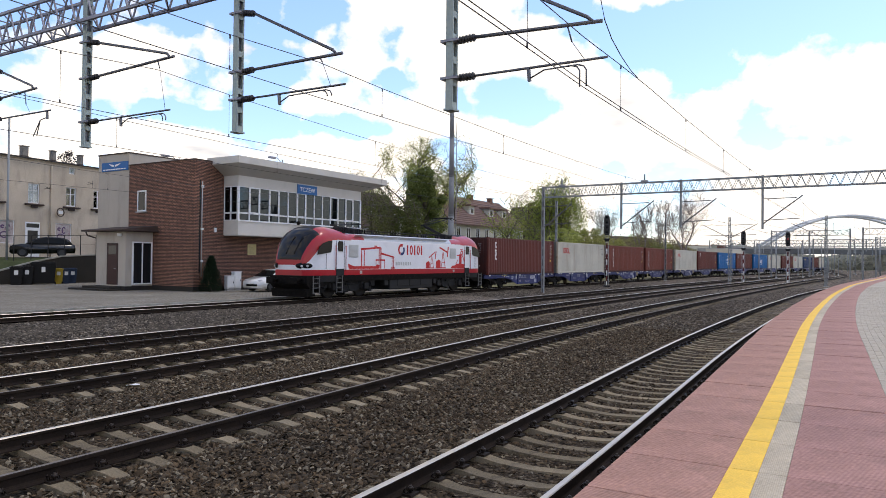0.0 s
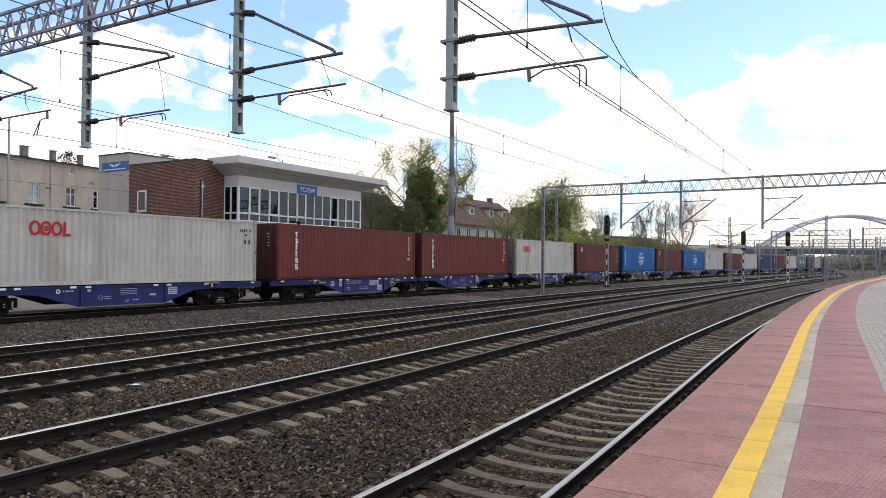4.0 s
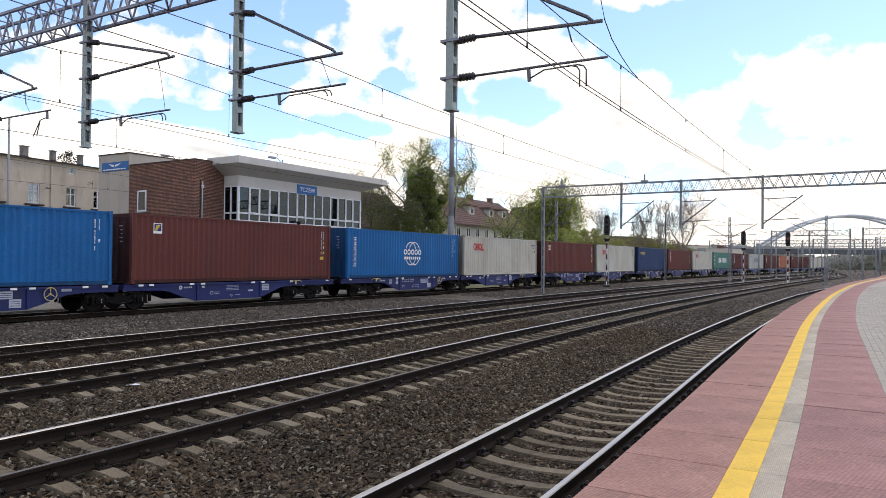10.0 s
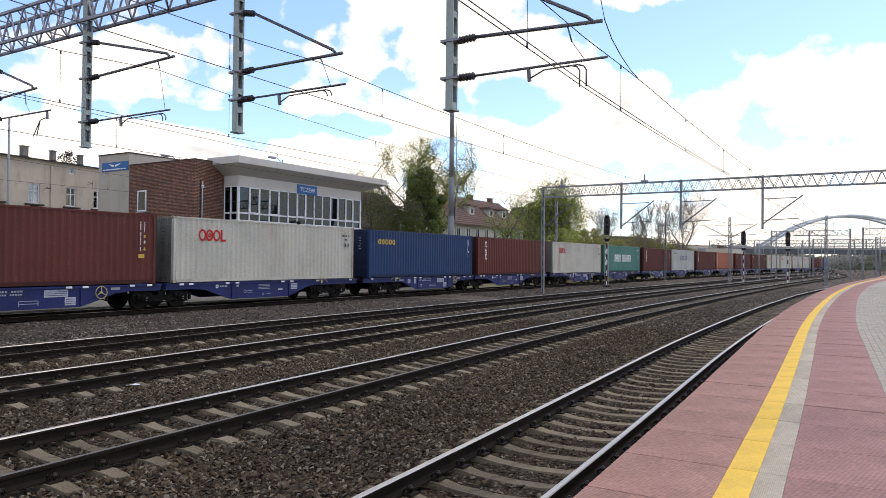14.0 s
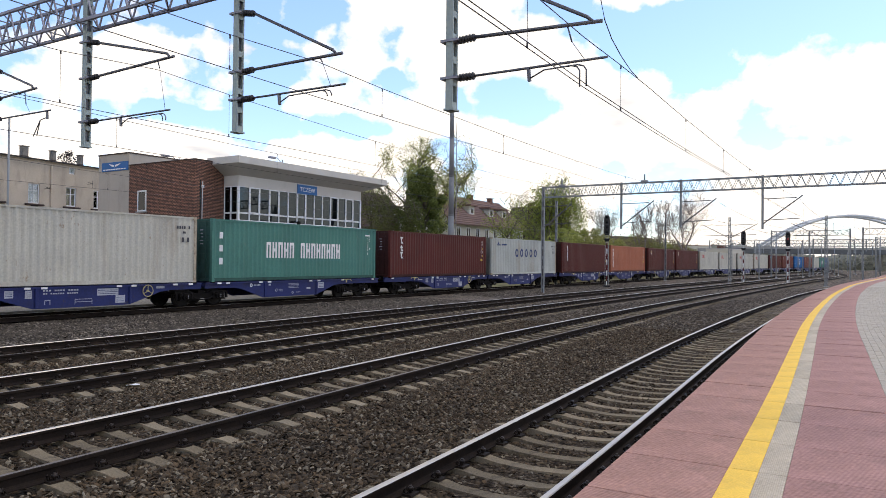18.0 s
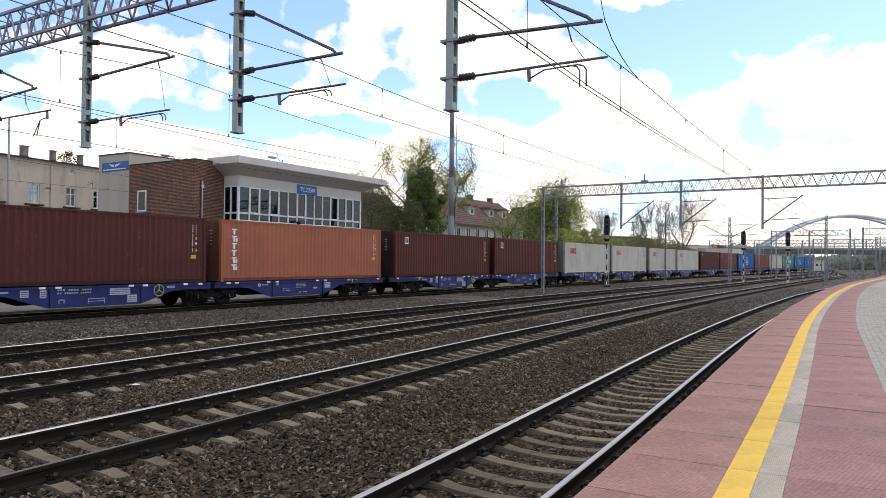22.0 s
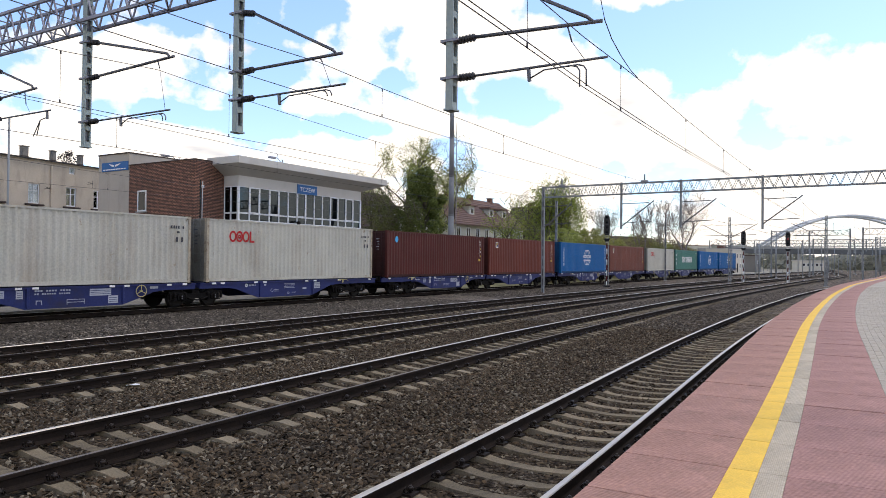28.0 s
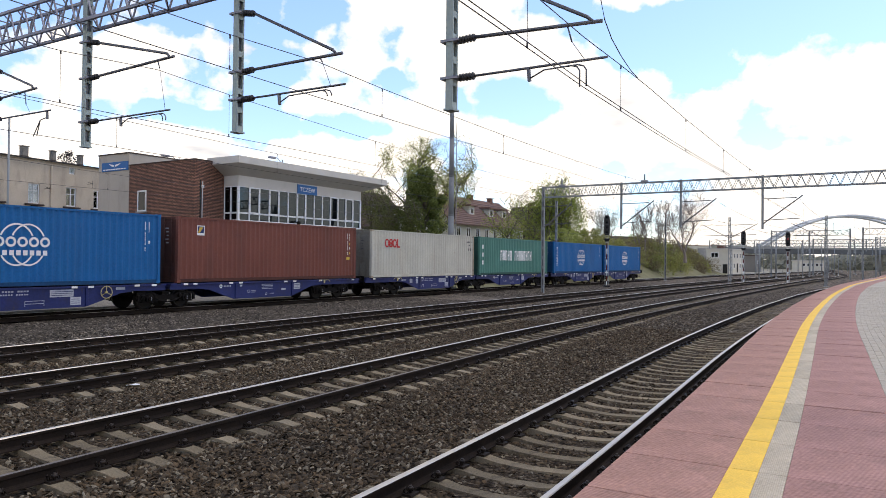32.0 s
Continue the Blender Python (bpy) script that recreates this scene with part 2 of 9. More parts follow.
def tread_material(name, color, dirt, pitch, rand=0.1):
    """A slab pressed with a lattice of small studs; dirt lies between the studs and in broad worn patches."""
    m = material(name, color, 0.85, var=0.3, scale=1.3, fine=26, bump=0.0, stain=dirt, stain_amt=0.75, rand=rand, spec=0.15)
    nt = m.node_tree
    N, L = nt.nodes.new, nt.links.new
    b = nt.nodes["Principled BSDF"]
    tc, mp, v = N("ShaderNodeTexCoord"), N("ShaderNodeMapping"), N("ShaderNodeTexVoronoi")
    mp.inputs["Rotation"].default_value = (0, 0, 0.23)
    L(tc.outputs["Object"], mp.inputs[0]); L(mp.outputs[0], v.inputs["Vector"])
    v.inputs["Scale"].default_value, v.inputs["Randomness"].default_value = 1 / pitch, 0.0
    v.voronoi_dimensions = "2D"
    rng = N("ShaderNodeMapRange")
    rng.inputs["From Min"].default_value, rng.inputs["From Max"].default_value = 0.25, 0.55
    rng.inputs["To Min"].default_value, rng.inputs["To Max"].default_value = 1.05, 0.86
    L(v.outputs["Distance"], rng.inputs["Value"])
    mul = N("ShaderNodeMix"); mul.data_type = "RGBA"; mul.blend_type = "MULTIPLY"; mul.inputs["Factor"].default_value = 1.0
    src = b.inputs["Base Color"].links[0].from_socket
    L(src, mul.inputs["A"]); L(rng.outputs[0], mul.inputs["B"]); L(mul.outputs["Result"], b.inputs["Base Color"])
    bp = N("ShaderNodeBump"); bp.inputs["Strength"].default_value, bp.inputs["Distance"].default_value = 0.7, 0.004
    bp.invert = True
    L(v.outputs["Distance"], bp.inputs["Height"]); L(bp.outputs[0], b.inputs["Normal"])
    return m


M = {}
M["ballast"] = ballast_material("ballast", (0.016, 0.0118, 0.0075), (0.150, 0.113, 0.075), 0.05)
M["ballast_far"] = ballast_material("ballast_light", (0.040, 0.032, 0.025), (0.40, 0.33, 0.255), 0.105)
M["ballast_dark"] = ballast_material("oily_ballast", (0.006, 0.0048, 0.004), (0.040, 0.031, 0.025), 0.05)
M["ballast_grey"] = ballast_material("grey_ballast", (0.013, 0.0105, 0.008), (0.212, 0.177, 0.134), 0.075)
M["stone"] = stone_material("crushed_stone", ((0.0, (0.016, 0.0118, 0.0072)), (0.28, (0.066, 0.046, 0.027)), (0.5, (0.058, 0.046, 0.032)), (0.72, (0.117, 0.078, 0.044)), (0.88, (0.137, 0.114, 0.080)), (1.0, (0.26, 0.218, 0.152))))
M["stone_grey"] = stone_material("grey_crushed_stone", ((0.0, (0.025, 0.020, 0.016)), (0.3, (0.070, 0.058, 0.045)), (0.7, (0.130, 0.110, 0.086)), (1.0, (0.26, 0.222, 0.175))))
M["earth"] = material("dry_grass_earth", (0.27, 0.25, 0.19), 0.95, var=0.4, scale=0.08, fine=2.5, bump=0.3, stain=(0.36, 0.33, 0.27), stain_amt=0.7)
M["rail_top"] = material("polished_rail_head", (0.57, 0.51, 0.43), 0.40, 1.0, var=0.1, bump=0.0)
M["rail_dull"] = material("dull_rail_head", (0.15, 0.122, 0.096), 0.5, 0.4, var=0.25, scale=1.5, fine=30, bump=0.0)
M["rail_side"] = material("rusty_rail_side", (0.020, 0.0145, 0.011), 0.8, 0.0, var=0.35, scale=2, fine=40, stain=(0.045, 0.028, 0.018), stain_amt=0.5, spec=0.08)
M["sleeper"] = material("sleeper_concrete", (0.212, 0.170, 0.110), 0.9, var=0.42, scale=2.6, fine=50, bump=0.5, stain=(0.070, 0.054, 0.04), stain_amt=0.9, rand=0.6, spec=0.1)
M["sleeper_old"] = material("sleeper_concrete_old", (0.19, 0.155, 0.115), 0.9, var=0.35, scale=2.0, fine=70, bump=0.3, stain=(0.12, 0.10, 0.085), stain_amt=0.7, island=0.35)
M["clip"] = material("fastener_steel", (0.040, 0.031, 0.025), 0.42, 0.5, var=0.3)
M["slab_red"] = tread_material("red_platform_slab", (0.405, 0.224, 0.170), (0.25, 0.152, 0.112), 0.027)
M["slab_inner"] = tread_material("purple_red_platform_slab", (0.395, 0.219, 0.180), (0.27, 0.160, 0.130), 0.030)
M["slab_yellow"] = material("yellow_line_paint", (0.90, 0.57, 0.095), 0.8, var=0.16, scale=1.6, fine=60, bump=0.4, stain=(0.60, 0.38, 0.10), stain_amt=0.5, rand=0.05, spec=0.15)
M["slab_grey"] = grooved_material("grey_tactile_slab", (0.52, 0.44, 0.32), (0.33, 0.275, 0.205), 0.0125)
M["paver"] = material("grey_paving_block", (0.43, 0.375, 0.29), 0.88, var=0.2, scale=2, fine=60, bump=0.25, rand=0.2, stain=(0.24, 0.22, 0.2), stain_amt=0.4)
M["paver_far"] = material("grey_paving_sheet", (0.43, 0.375, 0.29), 0.88, var=0.25, scale=0.6, fine=9, bump=0.2, stain=(0.25, 0.23, 0.21), stain_amt=0.4)
M["joint"] = material("dark_joint_sand", (0.17, 0.142, 0.118), 0.95, var=0.3)
M["concrete"] = material("weathered_concrete", (0.34, 0.33, 0.31), 0.9, var=0.2, scale=0.8, fine=25, bump=0.2, stain=(0.2, 0.19, 0.18), stain_amt=0.5)
M["paving"] = paving_material()
M["kerb"] = material("mossy_kerb_concrete", (0.27, 0.26, 0.225), 0.95, var=0.35, scale=1.2, fine=14, bump=0.2, stain=(0.09, 0.095, 0.05), stain_amt=0.8)

# ------------------------------------------------------------ mesh helpers
def part(name, bm, mat, parent=None, label=""):
    """Links a bmesh as one mesh object under a thing or a part; mat may be a list for faces with a material_index."""
    me = bpy.data.meshes.new(name)
    bm.to_mesh(me)
    bm.free()
    for m in mat if isinstance(mat, (list, tuple)) else [mat]:
        me.materials.append(m)
    ob = new(name, me)
    if parent is not None:
        ob.parent = parent
    if label:
        ob["label"] = label
    return ob


def solid(name, verts, faces, mat, parent=None, label="", smooth=False, index=None):
    me = bpy.data.meshes.new(name)
    me.from_pydata([tuple(v) for v in verts], [], [tuple(f) for f in faces])
    for m in mat if isinstance(mat, (list, tuple)) else [mat]:
        me.materials.append(m)
    if index is not None:
        me.polygons.foreach_set("material_index", index)
    if smooth:
        me.polygons.foreach_set("use_smooth", [True] * len(me.polygons))
    me.update()
    ob = new(name, me)
    if parent is not None:
        ob.parent = parent
    if label:
        ob["label"] = label
    return ob


def empty(name, m=None):
    ob = new(name)
    if m is not None:
        ob.matrix_basis = m
    return ob


def box(bm, x0, x1, y0, y1, z0, z1, mi=0, bevel=0.0, m=None):
    """Adds a box to bm, with bevelled edges where bevel > 0."""
    r = bmesh.ops.create_cube(bm, size=1.0)
    vs = r["verts"]
    for v in vs:
        v.co = Vector(((x0 + x1) / 2 + v.co.x * (x1 - x0), (y0 + y1) / 2 + v.co.y * (y1 - y0), (z0 + z1) / 2 + v.co.z * (z1 - z0)))
    fs = set(f for v in vs for f in v.link_faces)
    if bevel:
        es = list(set(e for f in fs for e in f.edges))
        rr = bmesh.ops.bevel(bm, geom=es, offset=bevel, segments=1, affect="EDGES", profile=0.5)
        fs = set(rr["faces"]) | set(f for v in rr["verts"] for f in v.link_faces)
        vs = list(set(v for f in fs for v in f.verts))
    for f in fs:
        f.material_index = mi
    if m is not None:
        bmesh.ops.transform(bm, matrix=m, verts=list(vs))
    return vs


def cyl(bm, a, b, r0, r1=None, seg=10, mi=0, caps=True):
    """Adds a round bar from a to b to bm."""
    a, b = Vector(a), Vector(b)
    d = b - a
    r = bmesh.ops.create_cone(bm, cap_ends=caps, segments=seg, radius1=r0, radius2=r0 if r1 is None else r1, depth=d.length)
    m = Matrix.Translation((a + b) / 2) @ d.to_track_quat("Z", "Y").to_matrix().to_4x4()
    bmesh.ops.transform(bm, matrix=m, verts=r["verts"])
    for v in r["verts"]:
        for f in v.link_faces:
            f.material_index = mi
            if len(f.verts) == 4:
                f.smooth = True
    return r["verts"]


def prism(bm, outline, y0, y1, mi=0, m=None):
    """Adds a body whose outline in x, z runs from y0 to y1."""
    a = [bm.verts.new((x, y0, z)) for x, z in outline]
    b = [bm.verts.new((x, y1, z)) for x, z in outline]
    n = len(a)
    fs = [bm.faces.new(a[::-1]), bm.faces.new(b)]
    fs += [bm.faces.new((a[i], a[(i + 1) % n], b[(i + 1) % n], b[i])) for i in range(n)]
    for f in fs:
        f.material_index = mi
    bmesh.ops.recalc_face_normals(bm, faces=fs)
    if m is not None:
        bmesh.ops.transform(bm, matrix=m, verts=a + b)
    return fs


def one(name, mat, *boxes, bevel=0.0, parent=None, label=""):
    bm = bmesh.new()
    for b in boxes:
        box(bm, *b, bevel=bevel)
    return part(name, bm, mat, parent, label)


# ------------------------------------------------------------ the line of the railway
# The train's near side follows this line; all tracks are set off sideways from it. s runs along it, away from the viewer.
LINE_S = np.arange(-460.0, 560.0, 0.5)
LINE_K = np.interp(LINE_S, [-60, -40, 30, 80, 120, 160, 200, 225, 250, 340, 400], [0.0, -0.00102, -0.00065, 0.00031, -0.0016, -0.00049, 0.00089, 0.0012, 0.004, 0.004, 0.002])
_i0 = int(np.argmin(abs(LINE_S)))
LINE_TH = np.concatenate([[0.0], np.cumsum(LINE_K[:-1] * 0.5)])
LINE_TH += 1.02754 - LINE_TH[_i0]
LINE_X = np.cumsum(np.cos(LINE_TH)) * 0.5
LINE_Y = np.cumsum(np.sin(LINE_TH)) * 0.5
LINE_X += -17.72 - LINE_X[_i0]
LINE_Y += 20.633 - LINE_Y[_i0]


def line(s, d=0.0, z=0.0):
    """A point s metres along the line and d metres to its left, and the heading there."""
    th = float(np.interp(s, LINE_S, LINE_TH))
    x, y = float(np.interp(s, LINE_S, LINE_X)), float(np.interp(s, LINE_S, LINE_Y))
    return Vector((x - math.sin(th) * d, y + math.cos(th) * d, z)), th


BOW_S = [-60, -20, -4, 0.5, 2.5, 6.4, 13, 17, 23, 33, 44, 57, 70, 90, 114, 146, 190, 240]
BOW_D = [-1.5, -0.45, 0.0, 0.14, 0.22, 0.45, 0.74, 0.85, 1.0, 1.2, 1.25, 1.3, 1.25, 1.0, 0.6, 0.35, 0.2, 0.2]


def bow(s):
    """How far the other tracks swing against the train's line, smoothed."""
    return float(np.mean([np.interp(s + u, BOW_S, BOW_D) for u in (-4, -2, 0, 2, 4)]))


def beside(s, d, z=0.0):
    """A point beside the four near tracks, d metres left of the line where s is 0."""
    # the swing fades out towards the train's line
    k = float(np.interp(d, [-13.1, -8.7, 0.0], [1.0, 0.6, 0.0]))
    return line(s, d + k * bow(s), z)



MERGE = {-17.58: ([130, 150, 170, 190, 210, 230, 260], [0, 1.4, 4.8, 9.2, 13.2, 15.6, 16.3]), -13.12: ([140, 160, 182, 208, 235, 260], [0, 2.6, 6.2, 9.8, 11.6, 11.9]),
         -8.70: ([150, 180, 210, 240, 260], [0, 2.6, 5.8, 7.3, 7.5])}


def gauntlet(s, d, z=0.0):
    """The middle tracks, which draw together to the train's line in the station throat."""
    at, by = MERGE[d]
    m = float(np.mean([np.interp(s + u, at, by) for u in (-12, -6, 0, 6, 12)]))
    # the swing against the train's line dies out as they join
    return beside(s, d + m, z)


def shore(s, d, z=0.0):
    """The same for the platform, which turns away from the tracks further on."""
    return line(s, d + bow(s) - float(np.interp(s, [48, 57, 70, 87, 115, 140], [0.0, 0.2, 0.65, 1.15, 0.95, 0.9])), z)


def tube(bm, pts, r, n=6, mi=0):
    """One continuous round tube through points."""
    rings = []
    for i, p in enumerate(pts):
        d = (Vector(pts[min(i + 1, len(pts) - 1)]) - Vector(pts[max(i - 1, 0)])).normalized()
        u = d.orthogonal().normalized() if abs(d.z) > 0.95 else d.cross(Vector((0, 0, 1))).normalized()
        w = d.cross(u)
        rings.append([bm.verts.new(Vector(p) + (u * math.cos(6.28318 * k / n) + w * math.sin(6.28318 * k / n)) * r) for k in range(n)])
    for a, b in zip(rings, rings[1:]):
        for k in range(n):
            f = bm.faces.new((a[k], a[(k + 1) % n], b[(k + 1) % n], b[k]))
            f.smooth, f.material_index = True, mi
    bm.faces.new(rings[0][::-1]); bm.faces.new(rings[-1])



# ------------------------------------------------------------ ground, tracks and platform
def sheet(name, rows, mat, label="", kind="structure", category="", thick=0.0):
    """A strip surface through rows of points; with a thickness it gets a skirt going down."""
    n = len(rows[0])
    vs = [p for r in rows for p in r]
    fs = [(i * n + j, (i + 1) * n + j, (i + 1) * n + j + 1, i * n + j + 1) for i in range(len(rows) - 1) for j in range(n - 1)]
    if thick:
        k = len(vs)
        vs += [(p[0], p[1], p[2] - thick) for p in vs]
        fs += [(a + k, d + k, c + k, b + k) for a, b, c, d in fs]
        ring = [i * n for i in range(len(rows))] + [(len(rows) - 1) * n + j for j in range(1, n)] + \
               [i * n + n - 1 for i in range(len(rows) - 2, -1, -1)] + [j for j in range(n - 2, 0, -1)]
        fs += [(ring[i], ring[(i + 1) % len(ring)], ring[(i + 1) % len(ring)] + k, ring[i] + k) for i in range(len(ring))]
    ob = solid(name, vs, fs, mat)
    me = ob.data
    bm = bmesh.new(); bm.from_mesh(me); bmesh.ops.recalc_face_normals(bm, faces=bm.faces)
    if not thick:
        for f in bm.faces:
            if f.normal.z < 0:
                f.normal_flip()
    bm.to_mesh(me); bm.free()
    return tagged(ob, label, category or name.replace("_", " "), kind=kind)


GROUND_Z = -0.55
g = solid("ground", [(-3000, -3000, GROUND_Z), (3000, -3000, GROUND_Z), (3000, 3500, GROUND_Z), (-3000, 3500, GROUND_Z)], [(0, 1, 2, 3)], M["earth"])
tagged(g, "wide flat ground of dry grass and earth round the station", "ground", kind="structure")


def rough_bed(s0, s1, d0, d1, step, z, name, mat, amp=0.022):
    rows = []
    for i in range(int((s1 - s0) / step) + 1):
        s = s0 + i * step
        r = []
        m = max(2, int((d1 - d0) / step))
        for j in range(m + 1):
            d = d0 + (d1 - d0) * j / m
            p, _ = beside(s, d)
            r.append((p.x, p.y, z + amp * noise.noise(Vector((p.x * 1.7, p.y * 1.7, 0))) + amp * 0.7 * noise.noise(Vector((p.x * 0.4, p.y * 0.4, 5)))))
        rows.append(r)
    return sheet(name, rows, mat, "bed of dark crushed stone under the tracks", category="track bed")


SLEEPER_TOP = -0.165
rough_bed(-60, 29, -24.4, 3.0, 0.8, SLEEPER_TOP - 0.080, "track_bed", M["ballast"])
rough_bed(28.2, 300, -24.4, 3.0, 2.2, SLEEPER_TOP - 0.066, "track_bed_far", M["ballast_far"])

rough_bed(-60, 29, -6.9, 3.0, 0.8, SLEEPER_TOP - 0.040, "outer_track_bed", M["ballast_grey"])

sheet("oily_ballast", [[(*line(s, 1.22 - 0.70)[0].xy, SLEEPER_TOP - 0.012), (*line(s, 1.22 + 0.70)[0].xy, SLEEPER_TOP - 0.012)] for s in range(-60, 200, 4)], M["ballast_dark"],
      "dark ballast between the rails of the freight track", category="track bed", thick=0.1)

RAIL_SECTION = [(-0.075, -0.172), (0.075, -0.172), (0.075, -0.160), (0.020, -0.145), (0.010, -0.130), (0.010, -0.055), (0.036, -0.042),
                (0.036, -0.010), (0.028, 0.0), (-0.028, 0.0), (-0.036, -0.010), (-0.036, -0.042), (-0.010, -0.055), (-0.010, -0.130), (-0.020, -0.145), (-0.075, -0.160)]


def rail(track, centre, s0, s1, side, step, head):
    ss = [s0 + i * step for i in range(int((s1 - s0) / step) + 1)]
    vs, fs, mi = [], [], []
    n = len(RAIL_SECTION)
    # trains have polished the head; a dull head shines on top alone
    shine = (8,) if head is M["rail_dull"] else (7, 8, 9)
    for i, s in enumerate(ss):
        p, th = centre(s)
        for u, w in RAIL_SECTION:
            o = side * 0.7535 + u
            vs.append((p.x - math.sin(th) * o, p.y + math.cos(th) * o, w))
        if i:
            for j in range(n):
                k = (j + 1) % n
                fs.append(((i - 1) * n + j, (i - 1) * n + k, i * n + k, i * n + j))
                mi.append(1 if j in shine else 0)
    fs += [tuple(range(n))[::-1], tuple((len(ss) - 1) * n + j for j in range(n))]
    mi += [0, 0]
    return solid("rail", vs, fs, [M["rail_side"], head], track, index=mi)


def sleeper_mesh(length=2.5):
    """A prestressed sleeper, dished between the rail seats."""
    xs = [-length / 2, -1.0, -0.62, -0.4, 0.0, 0.4, 0.62, 1.0, length / 2]
    tz = [-0.035, -0.004, -0.004, -0.040, -0.058, -0.040, -0.004, -0.004, -0.035]
    hw = [0.085, 0.098, 0.098, 0.088, 0.084, 0.088, 0.098, 0.098, 0.085]
    vs, fs = [], []
    for x, t, w in zip(xs, tz, hw):
        vs += [(x, -w - 0.03, -0.22), (x, -w, t), (x, w, t), (x, w + 0.03, -0.22)]
    for i in range(len(xs) - 1):
        a = i * 4
        for j in range(3):
            fs.append((a + j, a + j + 1, a + j + 5, a + j + 4))
    fs += [(0, 1, 2, 3), (len(vs) - 1, len(vs) - 2, len(vs) - 3, len(vs) - 4)]
    return vs, [f[::-1] for f in fs]


def clip_shape(bm, side):
    """Either side of the rail a ribbed plate, a bolt with its nut, and a sprung loop round it."""
    for u in (-1, 1):
        x = side * 0.7535 + u * 0.118
        box(bm, x - 0.055, x + 0.055, -0.075, 0.075, -0.005, 0.020)
        cyl(bm, (x, 0, 0.0), (x, 0, 0.095), 0.017, seg=6)
        cyl(bm, (x, 0, 0.052), (x, 0, 0.080), 0.032, seg=6)
        for y in (-0.052, 0.052):
            loop = [Vector((x + 0.030 * math.cos(k * 1.0472) - u * 0.02, y + 0.010 * math.sin(k * 1.0472), 0.048 + 0.034 * math.sin(k * 1.0472))) for k in (0, 1.5, 3, 4.5, 6)]
            tube(bm, loop, 0.012, 3)


SLEEPER = None
CLIPS = None


def track(name, centre, s0, s1, near, label):
    """A track: two rails, sleepers one by one between the limits of near, the rest joined."""
    global SLEEPER, CLIPS
    t = empty(name)
    tagged(t, label, "railway track", group="tracks", kind="structure")
    for side in (1, -1):
        rail(t, centre, s0, s1, side, 1.5, M["rail_dull"] if side < 0 and name in ("track_2", "track_3", "track_4") else M["rail_top"])
    v, f = sleeper_mesh()
    if SLEEPER is None:
        me = bpy.data.meshes.new("sleeper")
        me.from_pydata(v, [], f); me.materials.append(M["sleeper"]); me.update(); SLEEPER = me
        bm = bmesh.new(); clip_shape(bm, 1); clip_shape(bm, -1)
        me = bpy.data.meshes.new("rail_clips"); bm.to_mesh(me); bm.free(); me.materials.append(M["clip"]); CLIPS = me
    av, af = [], []
    s = s0
    rnd = random.Random(len(name) * 7 + int(s0 * 3) + 5)
    while s < min(s1, 200):
        p, th = centre(s)
        m = Matrix.Translation((p.x, p.y, SLEEPER_TOP - (0.10 if name == "track_5" else 0.0) + rnd.uniform(-0.022, 0.004))) @ Matrix.Rotation(th + math.pi / 2 + rnd.uniform(-0.012, 0.012), 4, "Z")
        if near[0] <= s <= near[1]:
            ob = new("sleeper", SLEEPER); ob.parent = t; ob.matrix_basis = m
            if name != "track_5":
                cl = new("rail_clips", CLIPS); cl.parent = t; cl.matrix_basis = m
        else:
            k = len(av)
            av += [m @ Vector(q) for q in v]
            af += [tuple(i + k for i in q) for q in f]
        s += 0.575
    if av:
        ob = solid("sleepers_beyond", av, af, M["sleeper_old"], t)
        ob["kind"] = "stuff"
    return t


TRACKS = {"track_1": -22.51, "track_2": -17.58, "track_3": -13.12, "track_4": -8.70}
for _n, _d in TRACKS.items():
    track(_n, (lambda s, d=_d: shore(s, d)) if _d < -20 else (lambda s, d=_d: gauntlet(s, d)), -14 if _d < -16 else -8, 130 if _d < -20 else 300, (-12, 40 if _d < -16 else 30),
          "railway track of rusty rails with polished heads on concrete sleepers in ballast")
track("track_5", lambda s: line(s, 1.22), -60, 520, (-4, 26), "railway track beside the forecourt, carrying the freight train")

# platform: a body under slabs, the slabs set one by one
PZ = 0.76
EDGE = -24.25


def along(s, d, z):
    p, th = shore(s, d)
    return (p.x, p.y, z)


SA = [-14 + 1.0 * i for i in range(150)]
sheet("platform", [[along(s, EDGE - 0.06, PZ - 0.06), along(s, EDGE - 9.0, PZ - 0.06)] for s in SA], M["joint"],
      "raised station platform body of concrete under its paving", category="platform", thick=1.25)


